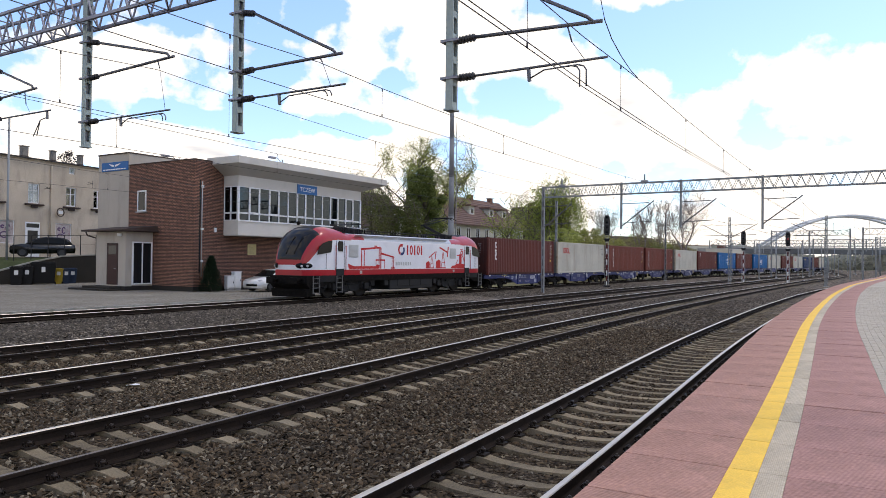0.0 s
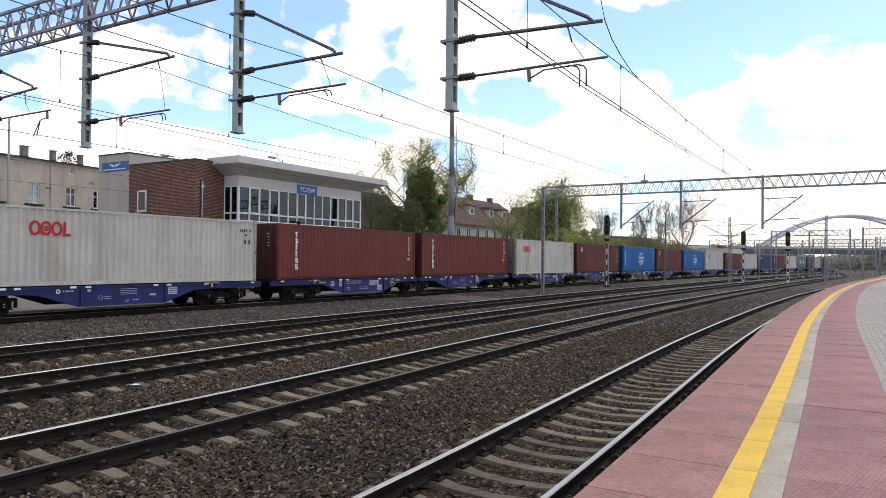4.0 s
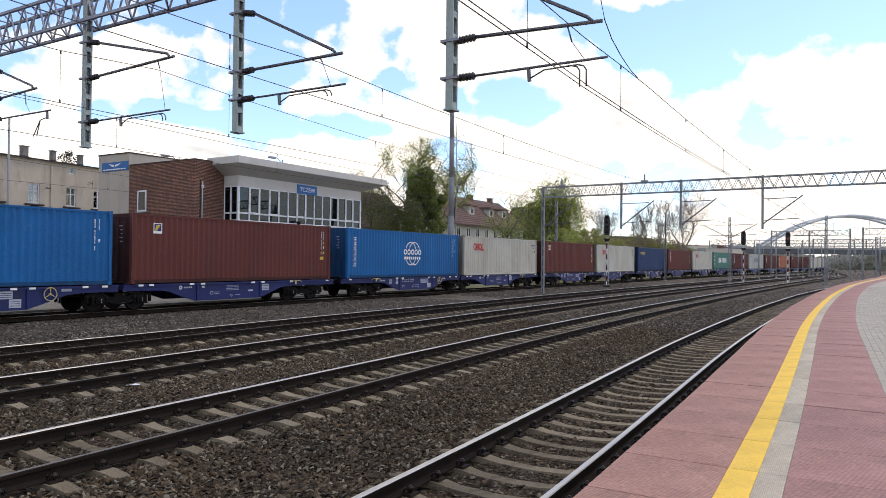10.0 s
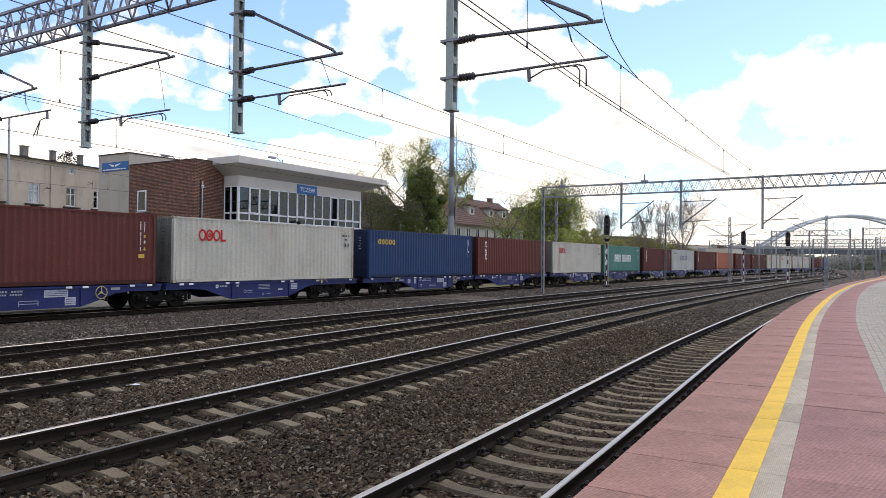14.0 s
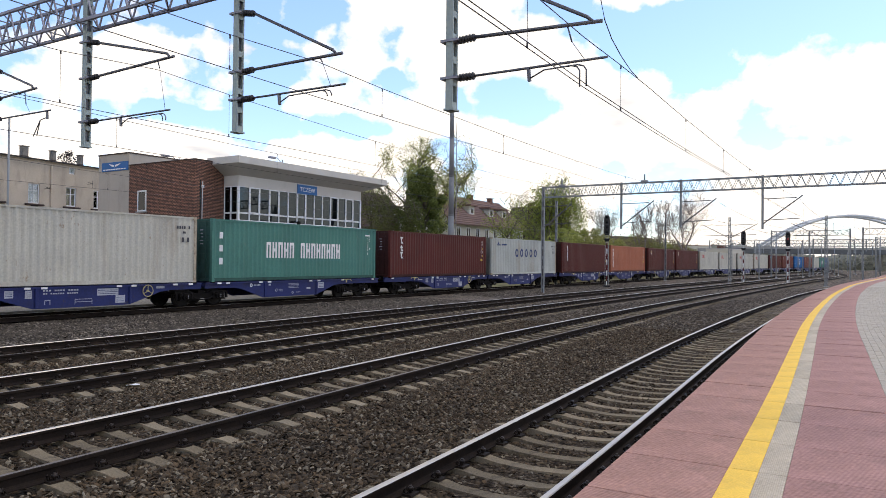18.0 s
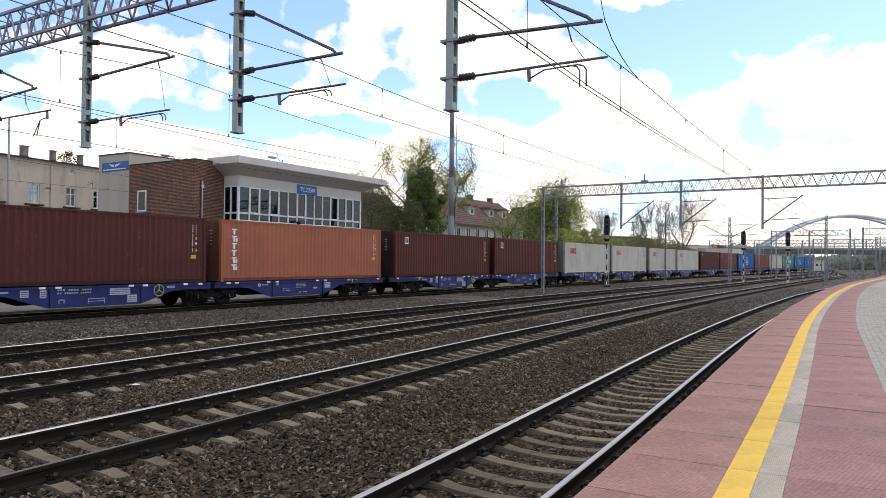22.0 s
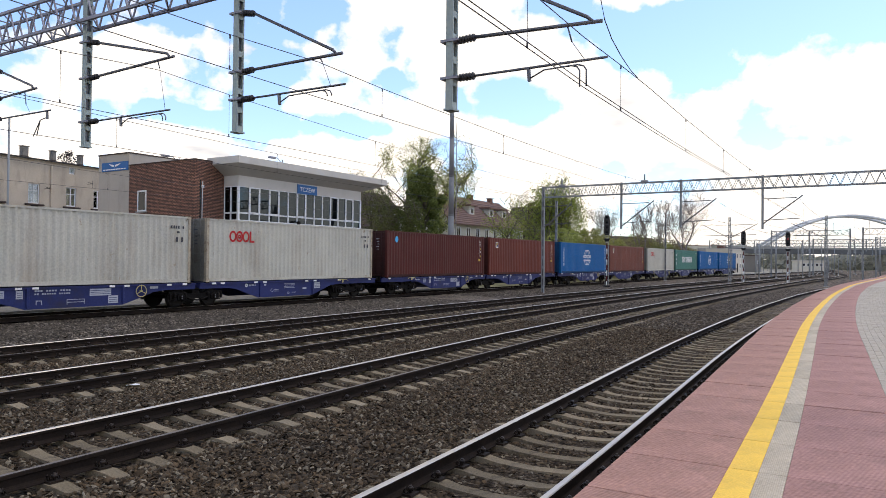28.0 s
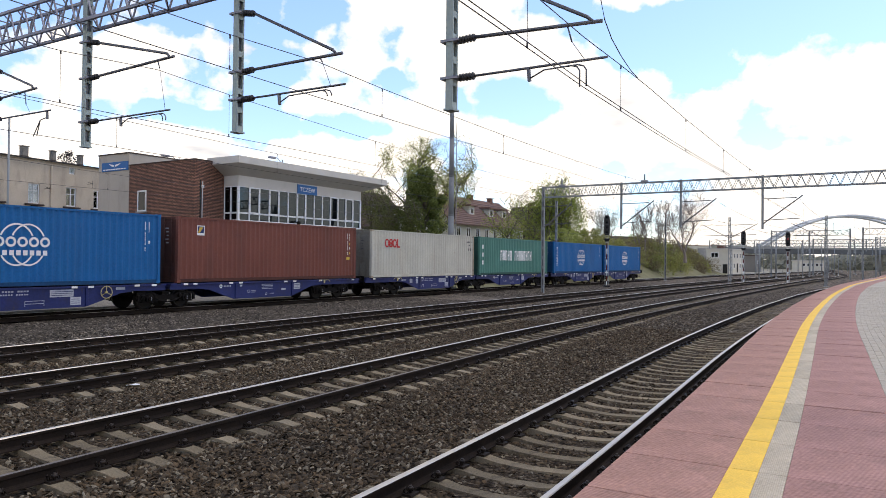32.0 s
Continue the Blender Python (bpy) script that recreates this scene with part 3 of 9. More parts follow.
def strip_slabs(name, parent, s0, s1, pitch, d0, d1, top, thick, mat, gap=0.016, limit=300, sag=0.003):
    """Slabs laid one behind the other between two lines along the platform."""
    i, s = 0, s0
    rnd = random.Random(int(d0 * 31))
    far_v, far_f = [], []
    while s < s1:
        a, b = s + gap / 2, s + pitch - gap / 2
        z = top + rnd.uniform(-sag, sag)
        q = [along(a, d0, z), along(a, d1, z), along(b, d1, z), along(b, d0, z)]
        c = 0.0035
        ctr = sum((Vector(v) for v in q), Vector()) / 4
        inner = [tuple(Vector(v) + (ctr - Vector(v)).normalized() * c) for v in q]
        outer = [(v[0], v[1], v[2] - c) for v in q]
        low = [(v[0], v[1], v[2] - thick) for v in q]
        vs = inner + outer + low
        fs = [(3, 2, 1, 0)] + [(j, (j + 1) % 4, 4 + (j + 1) % 4, 4 + j) for j in range(4)] + [(4 + j, 4 + (j + 1) % 4, 8 + (j + 1) % 4, 8 + j) for j in range(4)]
        if i < limit:
            m = Matrix.Translation((ctr.x, ctr.y, top)) @ Matrix.Rotation(math.atan2(q[3][1] - q[0][1], q[3][0] - q[0][0]), 4, "Z")
            inv = m.inverted()
            ob = solid(name, [inv @ Vector(v) for v in vs], fs, mat, parent)
            ob.matrix_basis = m
        else:
            k = len(far_v); far_v += vs; far_f += [tuple(j + k for j in f) for f in fs]
        i += 1
        s += pitch
    if far_v:
        ob = solid(name + "s_beyond", far_v, far_f, mat, parent); ob["kind"] = "stuff"


paving = empty("platform_paving")
tagged(paving, "red platform slabs with a yellow line and a grey tactile strip", "platform paving", kind="structure")
JP, J0 = 0.955, -13.7
strip_slabs("edge_slab", paving, J0, 62, JP, EDGE, EDGE - 0.742, PZ, 0.12, M["slab_red"])
strip_slabs("yellow_strip", paving, J0, 62, JP, EDGE - 0.7425, EDGE - 0.9375, PZ + 0.002, 0.06, M["slab_yellow"], 0.009, sag=0.001)
strip_slabs("tactile_slab", paving, J0, 62, JP, EDGE - 0.938, EDGE - 1.1175, PZ + 0.0005, 0.06, M["slab_grey"], 0.011, sag=0.0015)
strip_slabs("inner_slab", paving, J0, 62, JP, EDGE - 1.118, EDGE - 1.885, PZ, 0.06, M["slab_inner"])
for _nm, _a, _b, _m in (("edge_slab_far", 0, 0.742, "slab_red"), ("yellow_strip_far", 0.744, 0.935, "slab_yellow"), ("tactile_strip_far", 0.94, 1.115, "slab_grey"), ("inner_slab_far", 1.119, 1.885, "slab_inner")):
    ob = sheet(_nm, [[along(s, EDGE - _a, PZ), along(s, EDGE - _b, PZ)] for s in range(62, 135)], M[_m], thick=0.05)
    ob.parent = paving
    for key in ("category", "kind", "label"):
        if key in ob:
            del ob[key]
blocks = sheet("platform_block_paving", [[along(s, EDGE - 1.886, PZ - 0.008), along(s, EDGE - 8.8, PZ - 0.012)] for s in range(-13, 135)], M["paver_far"],
               "grey concrete block paving across the platform", category="paving", thick=0.05)


def pavers():
    """Concrete blocks laid in rows along the platform; the nearest are single pieces."""
    fv, ff = [], []
    rnd = random.Random(12)
    for row in range(26):
        d0 = EDGE - 1.889 - 0.105 * row
        far = 46.0
        s = 0.6 + (0.1 if row % 2 else 0.0)
        while s < far:
            z = PZ + rnd.uniform(-0.0025, 0.0025)
            q = [Vector(along(s + 0.004, d0, z)), Vector(along(s + 0.004, d0 - 0.098, z)), Vector(along(s + 0.196, d0 - 0.098, z)), Vector(along(s + 0.196, d0, z))]
            c = sum(q, Vector()) / 4
            top = [v + (c - v).normalized() * 0.006 for v in q]
            low = [v - Vector((0, 0, 0.03)) for v in q]
            mid = [v - Vector((0, 0, 0.005)) for v in q]
            fs = [(3, 2, 1, 0)] + [(j, (j + 1) % 4, 4 + (j + 1) % 4, 4 + j) for j in range(4)] + [(4 + j, 4 + (j + 1) % 4, 8 + (j + 1) % 4, 8 + j) for j in range(4)]
            if row < 7 and 1.4 < s < 9.8:
                o = Vector((c.x, c.y, PZ))
                ob = solid("paving_block", [v - o for v in top + mid + low], fs, M["paver"], blocks)
                ob.location = o
            else:
                k = len(fv); fv += top + mid + low; ff += [tuple(j + k for j in f) for f in fs]
            s += 0.2
    ob = solid("paving_blocks_beyond", fv, ff, M["paver_many"], blocks)
    ob["kind"] = "stuff"


M["paver_many"] = material("grey_paving_blocks", (0.43, 0.375, 0.29), 0.88, var=0.2, scale=2, fine=60, bump=0.25, island=0.2, stain=(0.24, 0.22, 0.2), stain_amt=0.4)
pavers()

# ------------------------------------------------------------ the train
WAGON, INNER, CLEN, CH, CW, DECK = 26.751, 13.0592, 12.192, 2.896, 2.438, 1.10


JIT_T = [0, 1, 3, 6, 7, 9, 10, 11, 12, 13, 14, 17, 19, 20, 21, 23, 24, 25, 28, 29, 31, 32]
JIT_D = [0.05, 0.14, 0.05, -0.06, 0.04, 0.04, 0.02, 0.06, -0.48, -0.53, -0.46, 0.11, -0.02, 0.08, 0.0, -0.12, -0.02, -0.03, -0.07, 0.03, 0.10, 0.15]


def train_s(t):
    """Where the front of the 25th box stands on the line at t seconds."""
    u = t - 16
    return 160.52 - 12.98317 * u - 0.02894 * u * u - 0.00004 * u ** 3 + float(np.interp(t, JIT_T, JIT_D))


def box_s(n):
    m, o = divmod(n - 24, 2)
    return m * WAGON + o * INNER


def ride(thing, s_a, s_b):
    """Keys a thing whose two ends stand s_a and s_b along the train; its own x runs from the first to the second."""
    rows = []
    for i in range(33):
        b = train_s(float(i))
        p, _ = line(b + s_a, 1.22)
        q, _ = line(b + s_b, 1.22)
        d = q - p
        rows.append((float(i), Matrix.Translation(p) @ Matrix.Rotation(math.atan2(d.y, d.x), 4, "Z")))
    walk(thing, rows)


MOVERS = []
PAINT = {"maroon": (0.119, 0.031, 0.025), "brown": (0.148, 0.037, 0.026), "dark maroon": (0.090, 0.020, 0.0165), "off-white": (0.51, 0.488, 0.412), "blue": (0.009, 0.116, 0.318), "sea-green": (0.075, 0.205, 0.165), "rust-brown": (0.172, 0.058, 0.042),
         "navy": (0.018, 0.045, 0.12), "orange-brown": (0.36, 0.12, 0.065), "pale grey": (0.43, 0.445, 0.405)}
for c, v in PAINT.items():
    st = (0.30, 0.22, 0.15) if c in ("off-white", "pale grey") else tuple(0.55 * k + 0.015 for k in v)
    M["box " + c] = material("box_paint_" + c.replace(" ", "_"), v, 0.45, var=0.20, scale=0.55, fine=14, bump=0.05, stain=st, stain_amt=0.55, spec=0.22, streak=0.14, own=True,
                               spots=(0.26, 0.17, 0.10) if c in ("off-white", "pale grey") else tuple(0.85 * k + q for k, q in zip(v, (0.060, 0.038, 0.030))))
    # doors, ends and bottom rails: gap shade mixed into the colour, with grime
    M["end " + c] = material("shaded_grimy_paint_" + c.replace(" ", "_"), tuple(0.42 * k + 0.004 for k in v), 0.7, var=0.3, scale=1.2, fine=18, bump=0.05, stain=tuple(0.15 * k + 0.008 for k in v), stain_amt=0.8, streak=0.3, own=True)
# pale boxes' doors: grime, darkened further for the shade of the gap
M["box_grime_shade"] = material("grimy_shaded_door_paint", (0.17, 0.165, 0.14), 0.7, var=0.25, scale=1.2, fine=18, bump=0.05, stain=(0.09, 0.075, 0.06), stain_amt=0.7)
M["box_worn"] = material("worn_post_paint", (0.40, 0.34, 0.25), 0.65, var=0.3, scale=2.5, fine=20, bump=0.05, stain=(0.13, 0.062, 0.03), stain_amt=0.95, own=True)
M["galv"] = material("galvanised_steel", (0.42, 0.43, 0.43), 0.5, 0.6, var=0.15, scale=2, fine=30, bump=0.05)
M["handle_yellow"] = material("dull_cream_yellow_paint", (0.50, 0.43, 0.20), 0.6, var=0.2, scale=6, fine=30, bump=0.0)
M["mark_white"] = material("white_marking", (0.78, 0.78, 0.76), 0.6, var=0.08, bump=0.0)
M["mark_faded"] = material("faded_white_marking", (0.42, 0.43, 0.47), 0.6, var=0.3, scale=6, fine=40, bump=0.0)
M["mark_dark"] = material("dark_marking", (0.06, 0.06, 0.07), 0.6, var=0.1, bump=0.0)
M["mark_red"] = material("red_marking", (0.46, 0.022, 0.024), 0.5, var=0.08, bump=0.0)
M["mark_navy"] = material("navy_marking", (0.02, 0.04, 0.14), 0.5, var=0.08, bump=0.0)
M["mark_yellow"] = material("yellow_marking", (0.62, 0.42, 0.06), 0.5, var=0.08, bump=0.0)
M["mark_cyan"] = material("sky_blue_marking", (0.08, 0.38, 0.68), 0.5, var=0.08, bump=0.0)
M["wagon_blue"] = material("wagon_blue_paint", (0.018, 0.026, 0.112), 0.5, var=0.25, scale=0.8, fine=14, bump=0.05, stain=(0.028, 0.026, 0.045), stain_amt=0.65, own=True, spots=(0.06, 0.045, 0.04))
M["black"] = material("sooty_running_gear", (0.008, 0.007, 0.0065), 0.75, 0.1, var=0.4, scale=4, fine=40, stain=(0.034, 0.028, 0.023), stain_amt=0.5, spec=0.08)
M["wheel"] = material("wheel_steel", (0.012, 0.010, 0.009), 0.6, 0.2, var=0.3)

CACHE = {}


def shared(name, key, build, mats, parent, m=None, label=""):
    """A part whose mesh is built once for its key and then shared."""
    if key not in CACHE:
        bm = bmesh.new()
        build(bm)
        me = bpy.data.meshes.new(name)
        bm.to_mesh(me)
        bm.free()
        for k in mats:
            me.materials.append(k)
        CACHE[key] = me
    ob = new(name, CACHE[key])
    ob.parent = parent
    if m is not None:
        ob.matrix_basis = m
    if label:
        ob["label"] = label
    return ob


def flat(bm, polys, y, mi=0):
    """Thin painted shapes in the x, z plane, facing the platforms."""
    for p in polys:
        f = bm.faces.new([bm.verts.new((x, y, z)) for x, z in p])
        f.normal_update()
        if f.normal.y > 0:
            f.normal_flip()
        f.material_index = mi
    bmesh.ops.remove_doubles(bm, verts=bm.verts, dist=0.0005)


def rect(x0, x1, z0, z1):
    return [(x0, z0), (x1, z0), (x1, z1), (x0, z1)]


def ring(cx, cz, rx, rz, w, a0=0, a1=360, n=20):
    """Quads of an elliptical band."""
    out = []
    for i in range(n):
        a, b = (radians(a0 + (a1 - a0) * k / n) for k in (i, i + 1))
        out.append([(cx + rx * math.cos(a), cz + rz * math.sin(a)), (cx + rx * math.cos(b), cz + rz * math.sin(b)),
                    (cx + (rx - w) * math.cos(b), cz + (rz - w) * math.sin(b)), (cx + (rx - w) * math.cos(a), cz + (rz - w) * math.sin(a))])
    return out


def corrugated(bm, length, z0, z1, depth, pitch, y, sign, x0=0.12):
    """A pressed wall along x; sign -1 faces negative y."""
    n = int(length / pitch)
    p = length / n
    xs = []
    for i in range(n):
        b = x0 + i * p
        xs += [(b, 0), (b + 0.27 * p, 0), (b + 0.50 * p, 1), (b + 0.77 * p, 1)]
    xs.append((x0 + length, 0))
    lo = [bm.verts.new((x, y - sign * depth * k, z0)) for x, k in xs]
    hi = [bm.verts.new((x, y - sign * depth * k, z1)) for x, k in xs]
    for i in range(len(xs) - 1):
        q = (lo[i], lo[i + 1], hi[i + 1], hi[i]) if sign < 0 else (lo[i + 1], lo[i], hi[i], hi[i + 1])
        bm.faces.new(q).smooth = True


def logo_polys(style):
    """Plain shapes in place of the boxes' lettering, one entry for each: material, polygons, layer."""
    T = DECK + CH
    out = []
    if style == "rings":
        for i in range(3):
            out.append(("mark_red", ring(1.52 + 0.40 * i, T - 0.78, 0.215, 0.27, 0.095), 0))
        out.append(("mark_red", ring(1.92, T - 0.78, 0.10, 0.10, 0.07, n=10), 0))
        out.append(("mark_red", [rect(2.56, 2.66, T - 1.05, T - 0.51), rect(2.66, 2.86, T - 1.05, T - 0.95)], 0))
    elif style == "globe":
        cx, cz, R = 6.5, T - 1.40, 0.80
        for a0, a1 in ((26, 154), (212, 328)):
            for off in (-0.20, 0.20):
                out.append(("mark_white", ring(cx + off, cz, 0.64, R * 0.95, 0.06, a0, a1), 0))
        for i in range(5):
            out.append(("mark_white", ring(cx - 0.80 + 0.40 * i, cz + 0.10, 0.185, 0.185, 0.085, n=14), 0))
        for i in range(8):
            x = cx - 0.92 + 0.235 * i
            out.append(("mark_white", [rect(x, x + 0.16, cz - 0.38, cz - 0.20)], 0))
        for i in range(6):
            z = T - 0.53 - 0.295 * i
            out.append(("mark_white", [rect(0.55, 0.79, z - 0.04, z), rect(0.65, 0.69, z - 0.23, z - 0.04), rect(0.55, 0.79, z - 0.14, z - 0.11), rect(0.55, 0.58, z - 0.23, z - 0.14), rect(0.73, 0.79, z - 0.23, z - 0.20)], 0))
    elif style in ("column6", "broad6"):
        x, w = (1.16, 1.0) if style == "column6" else (0.62, 1.45)
        for i in range(6):
            z = T - 0.42 - 0.335 * i
            out.append(("mark_white", [rect(x, x + 0.22 * w, z - 0.06, z), rect(x + 0.06 * w, x + 0.14 * w, z - 0.27, z - 0.06)] + ([rect(x + 0.16 * w, x + 0.24 * w, z - 0.27, z - 0.10)] if i in (1, 4, 5) else []), 0))
    elif style == "column3":
        for i in range(3):
            z = T - 0.36 - 0.47 * i
            out.append(("mark_white", [rect(1.05, 1.34, z - 0.14 * (i % 2) - 0.10, z - 0.14 * (i % 2)), rect(1.13, 1.23, z - 0.42, z - 0.06), rect(1.13, 1.36, z - 0.42, z - 0.33)], 0))
    elif style == "patch":
        out.append(("mark_white", [rect(1.0, 1.42, T - 0.80, T - 0.36)], 0))
        out.append(("mark_navy", [rect(1.04, 1.38, T - 0.70, T - 0.40)], 1))
        out.append(("mark_yellow", [[(1.06, T - 0.68), (1.16, T - 0.68), (1.34, T - 0.44), (1.14, T - 0.44)]], 2))
    elif style == "wide":
        for i in range(14):
            if i == 5:
                continue
            x = 3.35 + 0.405 * i
            mid = [rect(x + 0.11, x + 0.20, T - 1.45, T - 1.30)] if i % 2 else [rect(x + 0.11, x + 0.20, T - 1.12, T - 0.98)]
            out.append(("mark_white", [rect(x, x + 0.11, T - 1.78, T - 0.98), rect(x + 0.20, x + 0.31, T - 1.78, T - 0.98)] + mid, 0))
        for r in (rect(11.2, 11.6, T - 0.44, T - 0.36), rect(0.42, 0.62, T - 0.9, T - 0.6), rect(0.42, 0.62, T - 1.5, T - 1.2), rect(0.42, 0.62, T - 2.1, T - 1.8)):
            out.append(("mark_white", [r], 0))
    elif style == "five":
        for i in range(5):
            out.append(("mark_navy", ring(4.33 + 0.88 * i, T - 1.15, 0.28, 0.34, 0.14), 0))
        for r in (rect(0.9, 1.5, T - 0.60, T - 0.52), rect(1.7, 2.5, T - 0.58, T - 0.46), [(1.0, T - 0.50), (1.3, T - 0.50), (1.2, T - 0.25)]):
            out.append(("mark_navy", [r], 0))
    elif style == "small5":
        for i in range(5):
            out.append(("mark_yellow", ring(0.99 + 0.36 * i, T - 0.72, 0.15, 0.165, 0.075, 0, 360, 12), 0))
    elif style == "dot":
        out.append(("mark_cyan", [[(0.98 + 0.17 * math.cos(radians(a)), T - 0.52 + 0.2 * math.sin(radians(a))) for a in range(0, 360, 30)]], 0))
    return out


def number_polys(light):
    """Code marks at the far end of the side: columns of small bars."""
    T = DECK + CH
    r = random.Random(4)
    if light:
        return [rect(11.15 + 0.12 * i, 11.15 + 0.12 * i + 0.08, T - 0.55, T - 0.42) for i in range(6) if i != 4] + [rect(11.45, 11.6, T - 0.75, T - 0.66)] + \
               [rect(11.42, 11.52, T - 1.12, T - 0.92), rect(11.68, 11.78, T - 1.12, T - 0.92)]
    a = []
    for i in range(14):
        if i not in (4, 11):
            # each sign is a pair of thin strokes, seldom a closed block
            z = T - 0.34 - 0.088 * i
            a += [rect(11.43, 11.475, z - 0.066, z)] if r.random() < 0.3 else [rect(11.43, 11.475, z - 0.018, z), rect(11.43 + 0.012 * r.randrange(3), 11.475, z - 0.066, z - 0.026)]
    for i in range(5):
        z = T - 0.34 - 0.088 * i
        a += [rect(11.61, 11.655, z - 0.022, z), rect(11.61, 11.645, z - 0.066, z - 0.036)]
    a += [rect(11.60, 11.68, T - 1.20, T - 1.12), rect(11.60, 11.68, T - 1.24, T - 1.215)]
    return a


def container(n, color, style):
    c = M["box " + color]
    shaded_grime = M["box_grime_shade"] if color in ("off-white", "pale grey") else M["end " + color]
    light = color in ("off-white", "pale grey")
    e = empty("shipping_container")
    what = {"rings": "red ring emblem", "globe": "white globe emblem", "column6": "white column of marks", "broad6": "broad white column of marks", "column3": "large white column of marks", "patch": "small square emblem",
            "wide": "broad row of white blocks", "five": "row of navy rings", "small5": "yellow row of rings", "dot": "small light blue dot"}[style]
    tagged(e, "%s corrugated shipping container with a %s" % (color, what), "shipping container", group="containers on the train")
    Z, H, w = DECK, CH, CW / 2
    k = color
    for sg in (-1, 1):
        shared("side_wall", (k, "side", sg), lambda bm: [box(bm, 0.12, CLEN - 0.12, sg * (w - 0.075), sg * (w - 0.06), Z + 0.15, Z + H - 0.07)] and corrugated(bm, CLEN - 0.24, Z + 0.155, Z + H - 0.075, 0.055, 0.278, sg * (w - 0.008), sg), [c], e)
        # the darkened rail stands in for the shadow line under the box
        shared("bottom_rail", (k, "brail", sg), lambda bm: box(bm, 0.16, CLEN - 0.16, sg * (w - 0.06), sg * w, Z + 0.02, Z + 0.165), [c if light else shaded_grime], e)
        shared("top_rail", (k, "trail", sg), lambda bm: box(bm, 0.16, CLEN - 0.16, sg * (w - 0.06), sg * w, Z + H - 0.085, Z + H - 0.012), [c], e)
        for x in (0.0, CLEN - 0.13):
            rust = light and (x > 1 or n % 3 == 1)
            shared("corner_post", (k, "post", sg, x, rust), lambda bm: box(bm, x, x + 0.13, sg * (w - 0.14), sg * w, Z + 0.11, Z + H - 0.11, bevel=0.012), [M["box_worn"] if rust else c], e)
            for z in (Z, Z + H - 0.118):
                shared("corner_casting", (k, "cast", sg, x, z), lambda bm: box(bm, x - 0.004 if x < 1 else x - 0.044, x + 0.174 if x < 1 else x + 0.134, sg * (w - 0.158), sg * (w + 0.004), z, z + 0.118, bevel=0.01), [M["box_worn"] if light else c], e)
    shared("roof", (k, "roof"), lambda bm: box(bm, 0.1, CLEN - 0.1, -w + 0.05, w - 0.05, Z + H - 0.05, Z + H - 0.02), [c], e)
    shared("floor", (k, "floor"), lambda bm: box(bm, 0.1, CLEN - 0.1, -w + 0.07, w - 0.07, Z + 0.03, Z + 0.15), [M["black"]], e)

    def back(bm):
        box(bm, CLEN - 0.06, CLEN - 0.03, -w + 0.13, w - 0.13, Z + 0.1, Z + H - 0.1)
        for i in range(7):
            y = -w + 0.2 + i * 0.31
            box(bm, CLEN - 0.035, CLEN - 0.005, y, y + 0.14, Z + 0.12, Z + H - 0.12, bevel=0.012)

    shared("end_wall", (k, "end"), back, [shaded_grime], e)
    shared("end_header", (k, "head"), lambda bm: box(bm, 0.01, 0.10, -w + 0.13, w - 0.13, Z + H - 0.13, Z + H - 0.01), [shaded_grime], e)
    shared("end_sill", (k, "esill"), lambda bm: box(bm, 0.01, 0.10, -w + 0.13, w - 0.13, Z + 0.02, Z + 0.15), [shaded_grime], e)
    for sg in (-1, 1):
        def leaf(bm):
            a, b = sorted((sg * 0.008, sg * (w - 0.145)))
            box(bm, 0.035, 0.075, a, b, Z + 0.155, Z + H - 0.135, bevel=0.008)
            for j in range(4):
                z = Z + 0.25 + j * 0.62
                box(bm, 0.020, 0.04, a + 0.08, b - 0.08, z, z + 0.42, bevel=0.012)
        d = shared("door", (k, "door", sg), leaf, [shaded_grime], e)
        for yy in (0.30, 0.78):
            def rod(bm):
                cyl(bm, (0.0, sg * yy, Z + 0.06), (0.0, sg * yy, Z + H - 0.06), 0.017, seg=6)
                for z in (0.3, 1.0, 1.9, 2.6):
                    box(bm, -0.012, 0.035, sg * yy - 0.05, sg * yy + 0.05, Z + z - 0.04, Z + z + 0.04)
                box(bm, -0.025, -0.008, min(sg * yy, sg * (yy - 0.4)), max(sg * yy, sg * (yy - 0.4)), Z + 1.05, Z + 1.09)
            shared("lock_rod", (k, "rod", sg, yy), rod, [shaded_grime], d)

        def marks(bm):
            a = -w + 0.2 if sg < 0 else 0.35
            for i in range(5):
                box(bm, 0.015, 0.019, a + 0.45, a + 0.45 + 0.22 - 0.05 * (i % 3), Z + 2.36 - i * 0.16, Z + 2.40 - i * 0.16)
        shared("door_stencil", (light, "dmark", sg), marks, [M["mark_dark" if light else "mark_faded"]], d)["kind"] = "stuff"
    for i, (mat, polys, layer) in enumerate(logo_polys(style)):
        shared("emblem", (style, i), lambda bm: flat(bm, polys, -w - 0.002 - 0.002 * layer), [M[mat]], e)
    shared("code_stencil", ("num", light), lambda bm: flat(bm, number_polys(light), -w - 0.002), [M["mark_dark" if light else "mark_white"]], e)["kind"] = "stuff"
    if not light and color not in ("blue", "sea-green", "navy"):
        shared("warning_label", ("warn",), lambda bm: flat(bm, [rect(11.36, 11.64, Z + H - 1.84, Z + H - 1.68)], -w - 0.002), [M["mark_yellow"]], e)
        shared("warning_triangle", ("warn3",), lambda bm: flat(bm, [[(11.57, Z + H - 1.52), (11.71, Z + H - 1.52), (11.64, Z + H - 1.38)]], -w - 0.002), [M["mark_yellow"]], e)
        shared("code_label", ("warn4",), lambda bm: flat(bm, [rect(11.60, 11.68, Z + H - 1.00, Z + H - 0.88)], -w - 0.002), [M["mark_yellow"]], e)
    return e


